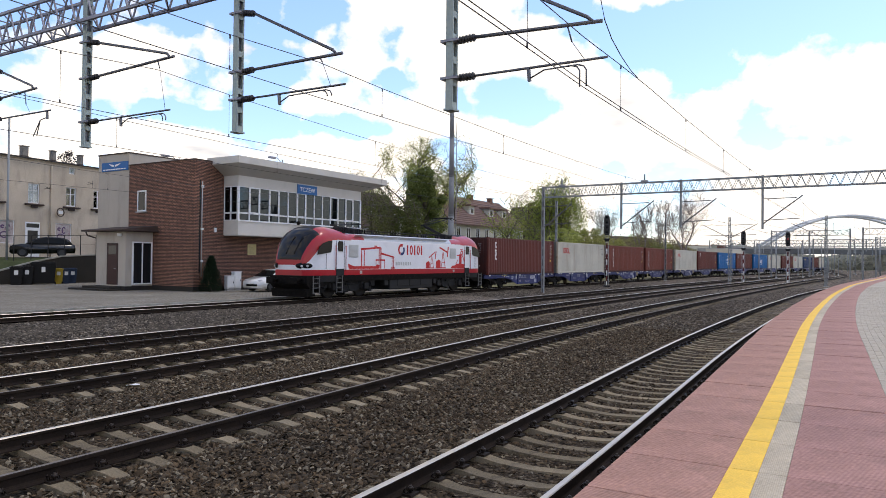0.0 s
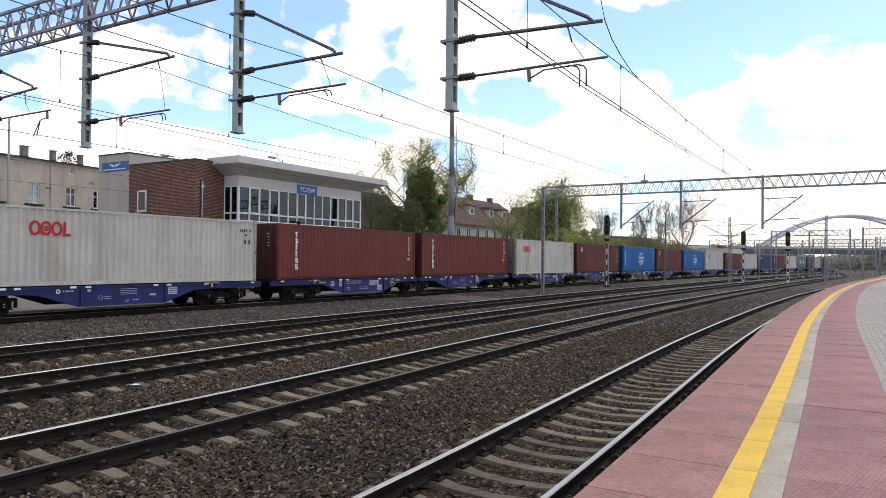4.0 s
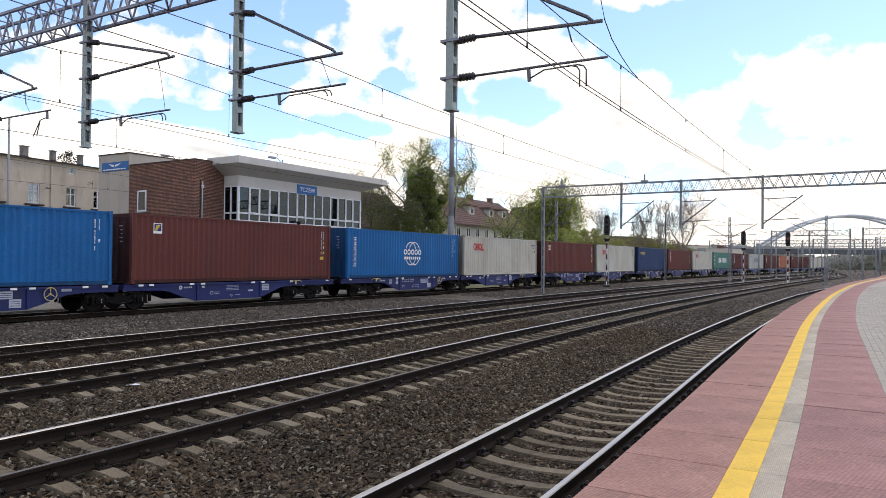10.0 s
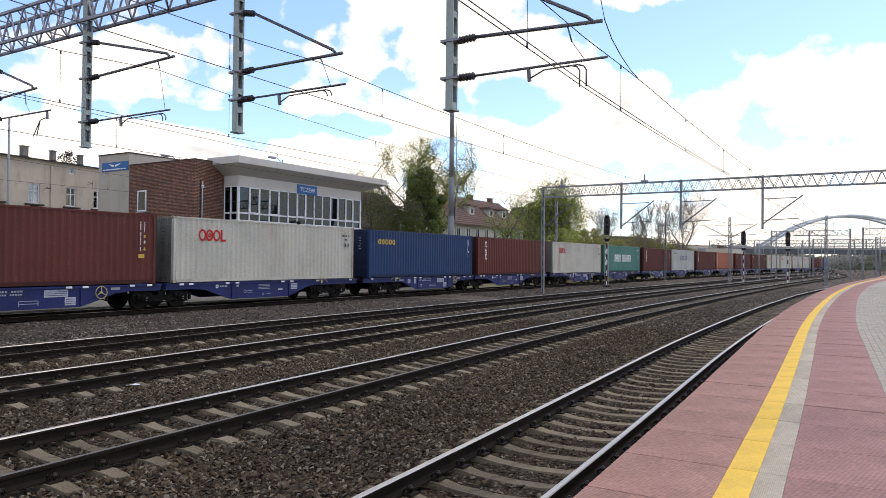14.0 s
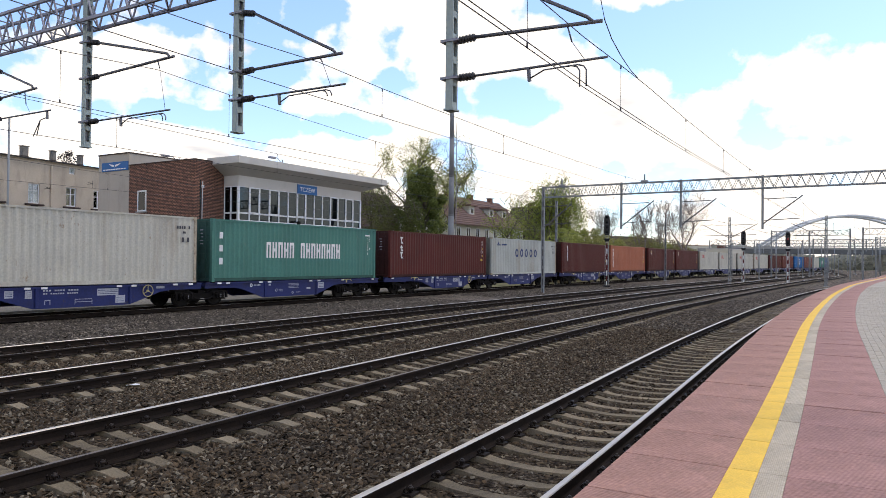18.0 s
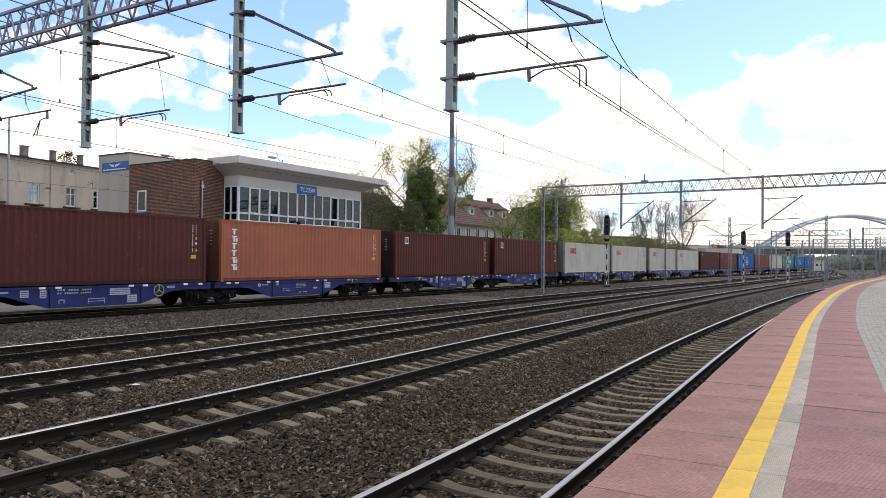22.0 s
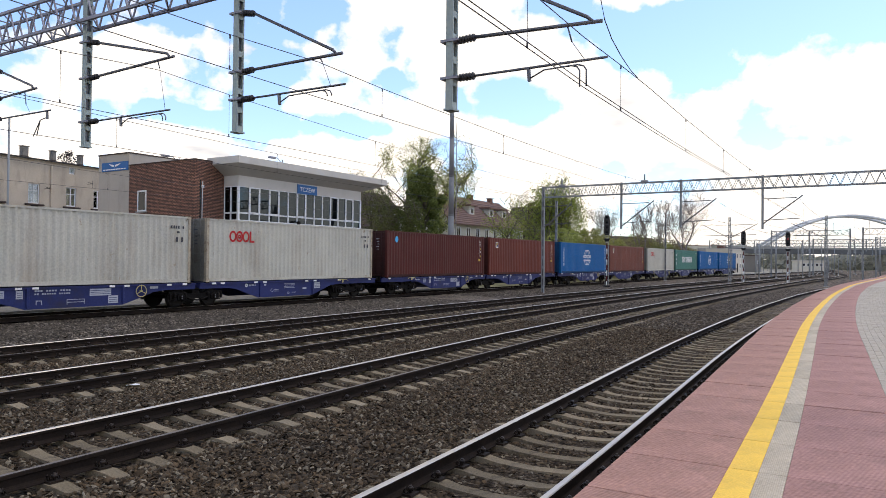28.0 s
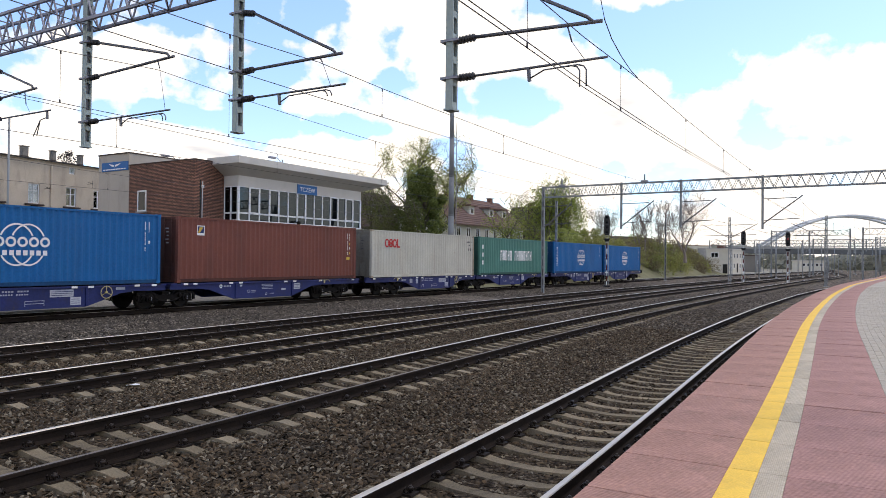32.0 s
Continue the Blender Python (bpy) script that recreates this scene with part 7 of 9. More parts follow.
def window_unit(parent, at, w, h, mat_glass, name="window", axis="x", fr=0.06, depth=0.10, bars=(), sash=False, lab=""):
    """A framed window; at: its lower corner in the parent's space; axis: the wall's direction; outside is -y (x) or -x (y)."""
    m = Matrix.Translation(at) @ (Matrix.Identity(4) if axis == "x" else Matrix.Rotation(-math.pi / 2, 4, "Z") @ Matrix.Translation((-w, 0, 0)))
    bm = bmesh.new()
    box(bm, 0, fr, -0.02, depth, 0, h, bevel=0.008); box(bm, w - fr, w, -0.02, depth, 0, h, bevel=0.008)
    box(bm, fr, w - fr, -0.02, depth, 0, fr, bevel=0.008); box(bm, fr, w - fr, -0.02, depth, h - fr, h, bevel=0.008)
    for kind, k in bars:
        if kind == "v":
            box(bm, k - fr * 0.4, k + fr * 0.4, -0.01, depth - 0.02, fr, h - fr)
        else:
            box(bm, fr, w - fr, -0.012, depth - 0.02, k - fr * 0.4, k + fr * 0.4)
    f = part(name, bm, M["pvc"], parent, lab)
    f.matrix_basis = m
    bm = bmesh.new()
    box(bm, fr * 0.8, w - fr * 0.8, depth * 0.4, depth * 0.4 + 0.012, fr * 0.8, h - fr * 0.8)
    pane = part("pane", bm, mat_glass, f)
    if mat_glass is M["pane"]:
        # no two panes hang quite plumb
        k = at[0] * 1.7 + at[2] * 0.9
        pane.matrix_basis = Matrix.Translation((w / 2, 0, h / 2)) @ Matrix.Rotation(0.014 * math.sin(k * 3.1), 4, "X") @ Matrix.Rotation(0.010 * math.sin(k * 5.3), 4, "Z") @ Matrix.Translation((-w / 2, 0, -h / 2))
    return f


def tower():
    e = empty("signal_tower", TOWER)
    tagged(e, "brick signal tower with an overhanging glazed control room and flat roof", "signal box")
    # lower brick block and upper brick corner, with a soldier course and plinth
    bm = bmesh.new()
    box(bm, 0, 15.5, 0, 6.9, 0.0, 3.76)
    box(bm, 0, 2.45, 0, 6.9, 3.76, 8.60)
    part("brick_wall", bm, M["brick"], e)
    bm = bmesh.new()
    box(bm, -0.04, 2.5, -0.04, 6.94, 8.60, 8.66, bevel=0.01)
    part("parapet_coping", bm, M["porch"], e)
    one("plinth", M["wall_dark"], (-0.03, 15.53, -0.03, 6.9, -0.3, 0.30), parent=e)
    # stair block in pale render
    bm = bmesh.new()
    box(bm, -0.03, 7.5, 6.9, 10.5, -0.3, 9.48)
    part("stair_block", bm, M["render_grey"], e, "tall pale rendered stair block")
    one("stair_coping", M["porch"], (-0.09, 7.6, 6.86, 10.56, 9.48, 9.56), parent=e)
    # sign with emblem: plain shapes
    sg = one("company_sign", M["sign_blue"], (-0.09, -0.04, 6.95, 10.05, 8.30, 8.94), bevel=0.008, parent=e, label="blue sign plate with white bars and wings")
    bm = bmesh.new()
    for i in range(9):
        y0 = 9.85 - 0.30 * i
        box(bm, -0.102, -0.09, y0 - 0.24, y0, 8.38, 8.46)
    for s in (-1, 1):
        for j in range(3):
            a = [bm.verts.new((-0.1, 8.5 + s * yy, zz)) for yy, zz in ((0.06, 8.58 + 0.05 * j), (0.45 + 0.1 * j, 8.68 + 0.05 * j), (0.5 + 0.1 * j, 8.73 + 0.05 * j), (0.06, 8.63 + 0.05 * j))]
            bm.faces.new(a if s > 0 else a[::-1])
    part("sign_marks", bm, M["mark_white"], sg)
    # control room bay
    X0, X1, Y0 = 2.45, 15.5, -1.40
    bm = bmesh.new()
    box(bm, X0, X1, Y0, 0.0, 3.75, 4.72)
    part("bay_parapet", bm, M["fascia"], e, "off-white panel under the windows")
    one("bay_soffit", M["soffit"], (X0 + 0.02, X1 - 0.02, Y0 + 0.02, -0.005, 3.70, 3.748), parent=e)
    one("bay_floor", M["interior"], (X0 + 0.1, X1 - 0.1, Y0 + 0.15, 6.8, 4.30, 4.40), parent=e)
    bm = bmesh.new()
    box(bm, X0, X1, Y0, Y0 + 0.25, 7.03, 7.75)
    box(bm, X0, X0 + 0.25, Y0 + 0.25, 0.0, 7.03, 7.75)
    box(bm, X1 - 0.25, X1, Y0 + 0.25, 6.9, 7.03, 7.75)
    part("lintel_band", bm, M["fascia"], e)
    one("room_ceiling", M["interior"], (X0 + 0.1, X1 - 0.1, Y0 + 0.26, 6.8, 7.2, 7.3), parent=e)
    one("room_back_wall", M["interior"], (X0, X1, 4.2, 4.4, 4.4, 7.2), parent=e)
    one("bay_side_wall", M["fascia"], (X1 - 0.2, X1, 0.0, 6.9, 3.76, 4.72), parent=e)
    for i in range(6):
        window_unit(e, (X1 - 0.12, Y0 + 0.12 + i * 1.35, 4.72), 1.34, 2.31, M["pane"], "end_window", axis="y", fr=0.05)
    bm = bmesh.new()
    for x in (4.5, 7.2, 9.6, 12.5):
        box(bm, x, x + 1.6, 0.2, 0.9, 5.10, 5.18); box(bm, x + 0.3, x + 0.9, 0.6, 0.66, 5.2, 5.6); box(bm, x + 0.1, x + 0.2, 0.3, 0.8, 4.4, 5.1)
    part("control_desks", bm, M["black"], e)
    # windows: tall panes above a row of low ones
    n = 14
    w = (X1 - X0 - 0.16) / n
    for i in range(n):
        x = X0 + 0.08 + i * w
        window_unit(e, (x, Y0, 5.24), w - 0.01, 1.79, M["pane"], "tall_window", fr=0.085 if i in (1, 3, 6, 10, 12) else 0.045)
        window_unit(e, (x, Y0, 4.72), w - 0.01, 0.51, M["pane"], "low_window", fr=0.045)
    for i in range(2):
        window_unit(e, (X0, Y0 + 0.08 + i * 0.66, 5.24), 0.65, 1.79, M["pane"], "tall_window", axis="y", fr=0.05)
        window_unit(e, (X0, Y0 + 0.08 + i * 0.66, 4.72), 0.65, 0.51, M["pane"], "low_window", axis="y", fr=0.05)
    one("corner_post", M["pvc"], (X0 - 0.02, X0 + 0.09, Y0 - 0.02, Y0 + 0.09, 4.72, 7.03), parent=e)
    one("corner_post", M["pvc"], (X1 - 0.09, X1 + 0.02, Y0 - 0.02, Y0 + 0.09, 4.72, 7.03), parent=e)
    one("window_sill", M["pvc"], (X0 - 0.05, X1 + 0.05, Y0 - 0.07, Y0 - 0.025, 4.67, 4.72), parent=e)
    # flat roof with sloping soffit
    rx0, rx1, ry0, ry1 = 1.45, 17.6, -2.50, 7.2
    vs = [(rx0, ry0, 8.40), (rx1, ry0, 8.40), (rx1, ry1, 8.40), (rx0, ry1, 8.40), (X0, Y0, 7.74), (X1, Y0, 7.74), (X1, 6.9, 7.74), (X0, 6.9, 7.74)]
    bm = bmesh.new()
    box(bm, rx0, rx1, ry0, 0.55, 8.40, 8.88, bevel=0.02)
    box(bm, 2.52, rx1, 0.55, ry1, 8.40, 8.86, bevel=0.02)
    part("flat_roof", bm, M["fascia"], e, "off-white roof edge")
    solid("sloping_soffit", vs, [(0, 1, 5, 4), (1, 2, 6, 5), (3, 0, 4, 7)], M["soffit"], e)
    for x in (6.0, 10.6, 15.0):
        one("fascia_joint", M["soffit"], (x - 0.008, x + 0.008, ry0 - 0.004, ry0 + 0.02, 8.41, 8.87), parent=e)
    # station name board
    b = one("name_board", M["sign_blue"], (8.0, 10.1, Y0 - 0.07, Y0 - 0.015, 6.98, 7.66), bevel=0.008, parent=e, label="blue name board with white letters")
    cu = bpy.data.curves.new("name", "FONT")
    cu.body = "TCZEW"
    cu.size, cu.align_x, cu.align_y, cu.extrude = 0.47, "CENTER", "CENTER", 0.004
    t = new("name_letters_curve", cu)
    dg = bpy.context.evaluated_depsgraph_get()
    me = bpy.data.meshes.new_from_object(t.evaluated_get(dg))
    bpy.data.objects.remove(t)
    me.materials.clear(); me.materials.append(M["mark_white"])
    t = new("name_letters", me)
    t.parent = b
    t.matrix_basis = Matrix.Translation((9.05, Y0 - 0.078, 7.30)) @ Matrix.Rotation(math.pi / 2, 4, "X")
    # side window in the brick, downpipe, small boxes, notice
    window_unit(e, (-0.05, 4.92, 5.34), 0.95, 1.44, M["pane_dark"], "side_window", axis="y", fr=0.09, depth=0.06, lab="small white framed window")
    one("side_sill", M["concrete"], (-0.12, -0.005, 4.82, 5.97, 5.26, 5.335), parent=e)
    bm = bmesh.new()
    cyl(bm, (0.60, -0.06, 0.9), (0.60, -0.06, 7.2), 0.035, seg=8)
    dp = part("downpipe", bm, M["galv"], e)
    for z in (1.9, 4.0, 6.8):
        one("pipe_bracket", M["pvc"], (0.52, 0.70, -0.13, -0.035, z, z + 0.14), bevel=0.01, parent=dp)
    one("light_slot", M["pane_dark"], (0.44, 0.53, -0.012, -0.004, 1.2, 7.3), parent=e)
    one("wall_box", M["pvc"], (1.62, 1.80, -0.1, -0.004, 3.9, 4.2), bevel=0.01, parent=e)
    nt = one("notice", material("faded_yellow_board", (0.55, 0.46, 0.22), 0.7, var=0.1), (4.6, 5.4, -0.03, -0.004, 2.42, 3.18), bevel=0.006, parent=e, label="faded yellow notice board")
    bm = bmesh.new()
    for i in range(4):
        box(bm, 4.7, 5.2 - 0.1 * (i % 2), -0.036, -0.03, 2.54 + 0.14 * i, 2.57 + 0.14 * i)
    part("notice_lines", bm, M["mark_dark"], nt)
    # porch
    p = one("vestibule", M["render_grey"], (-2.05, -0.03, 4.13, 7.40, -0.3, 3.86), parent=e, label="pale rendered entrance porch")
    r = one("porch_roof", M["porch"], (-2.62, 0.20, 3.55, 8.3, 3.88, 4.00), bevel=0.02, parent=e)
    # its low sloping top
    solid("roof_felt", [(-2.56, 3.61, 4.004), (-2.56, 8.24, 4.004), (-0.05, 8.24, 4.30), (-0.05, 3.61, 4.30), (-0.05, 8.24, 4.004), (-0.05, 3.61, 4.004)],
          [(0, 3, 2, 1), (0, 5, 3), (1, 2, 4), (3, 5, 4, 2), (0, 1, 4, 5)], M["porch"], r)
    one("porch_plinth", M["wall_dark"], (-2.07, -0.03, 4.11, 7.42, -0.3, 0.26), parent=e)
    box_frame = bmesh.new()
    for y0_, y1_, za, zb_ in ((4.93, 5.01, 0.34, 3.10), (6.05, 6.13, 0.34, 3.10), (5.01, 6.05, 3.02, 3.10)):
        box(box_frame, -2.085, -2.052, y0_, y1_, za, zb_)
    part("door_frame", box_frame, M["porch"], e)
    bm = bmesh.new()
    box(bm, -2.075, -2.052, 5.01, 6.05, 0.34, 3.02)
    d = part("entrance_door", bm, M["door_brown"], e, "dark brown entrance door")
    one("transom", M["pane_dark"], (-2.082, -2.076, 5.10, 5.96, 2.35, 2.94), parent=d)
    bm = bmesh.new()
    cyl(bm, (-2.10, 5.12, 1.4), (-2.10, 5.3, 1.4), 0.02, seg=6)
    part("door_handle", bm, M["galv"], d)
    g = window_unit(e, (-1.60, 4.06, 0.36), 1.5, 2.85, M["pane_dark"], "glazed_door", fr=0.09, bars=(("v", 0.75),))
    one("porch_step", M["wall_dark"], (-3.35, -2.08, 4.2, 8.5, -0.3, 0.10), bevel=0.02, parent=e)
    one("porch_step", M["wall_dark"], (-2.85, -2.08, 4.6, 7.7, 0.10, 0.24), bevel=0.02, parent=e)
    bm = bmesh.new()
    cyl(bm, (-2.2, 4.6, 3.55), (-2.2, 4.6, 3.75), 0.14, seg=10)
    part("porch_lamp", bm, M["paper"], e)
    bm = bmesh.new()
    cyl(bm, (-2.45, 8.0, 3.86), (-2.40, 7.9, 3.62), 0.05, seg=8)
    cyl(bm, (-2.40, 7.9, 3.62), (-2.02, 7.44, 3.45), 0.05, seg=8)
    part("rain_pipe", bm, M["porch"], e)
    # roof floodlights
    for x, y, z in ((7.3, -0.6, 9.42), (1.3, 3.2, 9.02)):
        bm = bmesh.new()
        cyl(bm, (x, y, 8.5), (x, y, z), 0.05, seg=6)
        cyl(bm, (x, y, z - 0.35), (x - 0.7, y - 0.2, z + 0.03), 0.03, seg=6)
        cyl(bm, (x - 0.7, y - 0.2, z + 0.03), (x - 1.1, y - 0.3, z), 0.03, seg=6)
        box(bm, x - 1.65, x - 1.05, y - 0.45, y - 0.15, z - 0.08, z + 0.05, bevel=0.03)
        part("roof_floodlight", bm, M["lattice"], e)
    bm = bmesh.new()
    cyl(bm, (7.9, Y0 - 0.25, 4.75), (7.9, Y0 + 0.05, 4.95), 0.03, seg=6)
    r = bmesh.ops.create_icosphere(bm, subdivisions=2, radius=0.16)
    bmesh.ops.transform(bm, matrix=Matrix.Translation((7.9, Y0 - 0.3, 4.8)), verts=r["verts"])
    part("camera_dome", bm, M["black"], e)
    return e


tower()


def shrub(name, m, h, r, count, mat, seed, label, cat, cone=True, leaf=0.09):
    """A dense shrub: stem and many small clumps of needles or leaves."""
    e = empty(name, m)
    tagged(e, label, cat, group="shrubs")
    bm = bmesh.new()
    cyl(bm, (0, 0, -0.1), (0, 0, h * 0.8), 0.05, 0.02, seg=6)
    part("stem", bm, M["bark"], e)
    rnd = random.Random(seed)
    vs, fs = [], []
    for i in range(count):
        z = h * rnd.random() ** 0.8
        k = (1 - z / h) ** 0.7 * 0.95 + 0.06 if cone else math.sin(math.pi * min(0.98, 0.12 + 0.85 * z / h)) ** 0.6
        a = rnd.uniform(0, 2 * math.pi)
        q = r * k * math.sqrt(rnd.uniform(0.35, 1.0)) * (1 + 0.18 * math.sin(3 * a + z * 4))
        c = Vector((q * math.cos(a), q * math.sin(a), z))
        out = Vector((math.cos(a), math.sin(a), rnd.uniform(0.2, 1.2))).normalized()
        side = Vector((-math.sin(a), math.cos(a), rnd.uniform(-0.4, 0.4))).normalized()
        s = leaf * rnd.uniform(0.6, 1.5)
        b = len(vs)
        vs += [c - side * s * 0.5, c + side * s * 0.5, c + out * s * 1.6]
        fs.append((b, b + 1, b + 2))
    ob = solid("foliage", vs, fs, mat, e)
    ob["kind"] = "stuff"
    return e


def foliage_material(name, a, b, rough=0.8):
    m = bpy.data.materials.new(name)
    m.use_nodes = True
    nt = m.node_tree
    N, L = nt.nodes.new, nt.links.new
    bs = nt.nodes["Principled BSDF"]
    g = N("ShaderNodeNewGeometry")
    tc, n = N("ShaderNodeTexCoord"), N("ShaderNodeTexNoise")
    n.inputs["Scale"].default_value, n.inputs["Detail"].default_value = 0.7, 4
    L(tc.outputs["Object"], n.inputs["Vector"])
    ad = N("ShaderNodeMath"); ad.operation = "MULTIPLY_ADD"; ad.inputs[1].default_value = 0.6
    sb = N("ShaderNodeMath"); sb.operation = "SUBTRACT"; sb.inputs[1].default_value = 0.3
    L(n.outputs["Fac"], sb.inputs[0]); L(sb.outputs[0], ad.inputs[2]); L(g.outputs["Random Per Island"], ad.inputs[0])
    mx = N("ShaderNodeMix"); mx.data_type = "RGBA"
    mx.inputs["A"].default_value, mx.inputs["B"].default_value = (*a, 1), (*b, 1)
    L(ad.outputs[0], mx.inputs["Factor"]); L(mx.outputs["Result"], bs.inputs["Base Color"])
    bs.inputs["Roughness"].default_value = rough
    tr, ms = N("ShaderNodeBsdfTranslucent"), N("ShaderNodeMixShader")
    L(mx.outputs["Result"], tr.inputs["Color"])
    ms.inputs[0].default_value = 0.45
    L(bs.outputs[0], ms.inputs[1]); L(tr.outputs[0], ms.inputs[2])
    L(ms.outputs[0], nt.nodes["Material Output"].inputs[0])
    return m


M["bark"] = material("grey_brown_bark", (0.11, 0.092, 0.075), 0.92, var=0.35, scale=2, fine=18, bump=0.5)
M["bark_pale"] = material("pale_twig_bark", (0.27, 0.225, 0.20), 0.92, var=0.3, scale=2, fine=18, bump=0.3)
M["needle"] = foliage_material("dark_needles", (0.010, 0.022, 0.012), (0.030, 0.055, 0.025))
M["leaf_spring"] = foliage_material("young_spring_leaves", (0.23, 0.26, 0.055), (0.50, 0.53, 0.16))
M["leaf_deep"] = foliage_material("deep_green_leaves", (0.11, 0.13, 0.032), (0.32, 0.34, 0.10))
M["leaf_green"] = foliage_material("fresh_green_leaves", (0.185, 0.235, 0.035), (0.44, 0.50, 0.105))
M["leaf_dark"] = foliage_material("dark_ivy_leaves", (0.045, 0.060, 0.014), (0.21, 0.25, 0.058))
M["leaf_birch"] = foliage_material("dark_birch_leaves", (0.055, 0.066, 0.018), (0.19, 0.205, 0.06))
M["leaf_hedge"] = foliage_material("mixed_hedge_leaves", (0.16, 0.165, 0.045), (0.42, 0.41, 0.12))
M["leaf_brown"] = foliage_material("dry_brown_scrub", (0.14, 0.105, 0.06), (0.28, 0.23, 0.13))
M["buds"] = foliage_material("brown_swelling_buds", (0.20, 0.165, 0.135), (0.38, 0.32, 0.26))
M["buds_dark"] = foliage_material("dark_purple_buds", (0.055, 0.045, 0.045), (0.13, 0.105, 0.10))
M["blossom"] = foliage_material("pale_blossom", (0.35, 0.36, 0.30), (0.58, 0.58, 0.50))

shrub("conifer_bush", TOWER @ Matrix.Translation((0.75, -0.85, 0)), 2.25, 0.72, 5200, M["needle"], 5, "dark green clipped conifer bush beside the brick wall", "bush", leaf=0.075)


def cabinet(x, y, w, d, h, label):
    e = empty("electrical_cabinet", TOWER @ Matrix.Translation((x, y, 0)))
    tagged(e, label, "cabinet", group="electrical cabinets")
    bm = bmesh.new()
    box(bm, 0, w, 0, d, 0.12, h, bevel=0.02); box(bm, -0.03, w + 0.03, -0.03, d + 0.03, h, h + 0.05, bevel=0.015)
    part("case", bm, M["paper"], e)
    one("base", M["concrete"], (0.03, w - 0.03, 0.03, d - 0.03, -0.2, 0.12), parent=e)
    dr = one("door", M["paper"], (0.05, w - 0.05, -0.02, -0.002, 0.2, h - 0.06), bevel=0.006, parent=e)
    one("handle", M["black"], (w - 0.14, w - 0.10, -0.045, -0.02, h * 0.5, h * 0.5 + 0.12), bevel=0.005, parent=dr)


cabinet(2.2, -0.75, 0.62, 0.32, 0.95, "low white electrical cabinet beside the brick wall")
cabinet(2.85, -0.70, 0.62, 0.32, 1.22, "taller white electrical cabinet beside the brick wall")


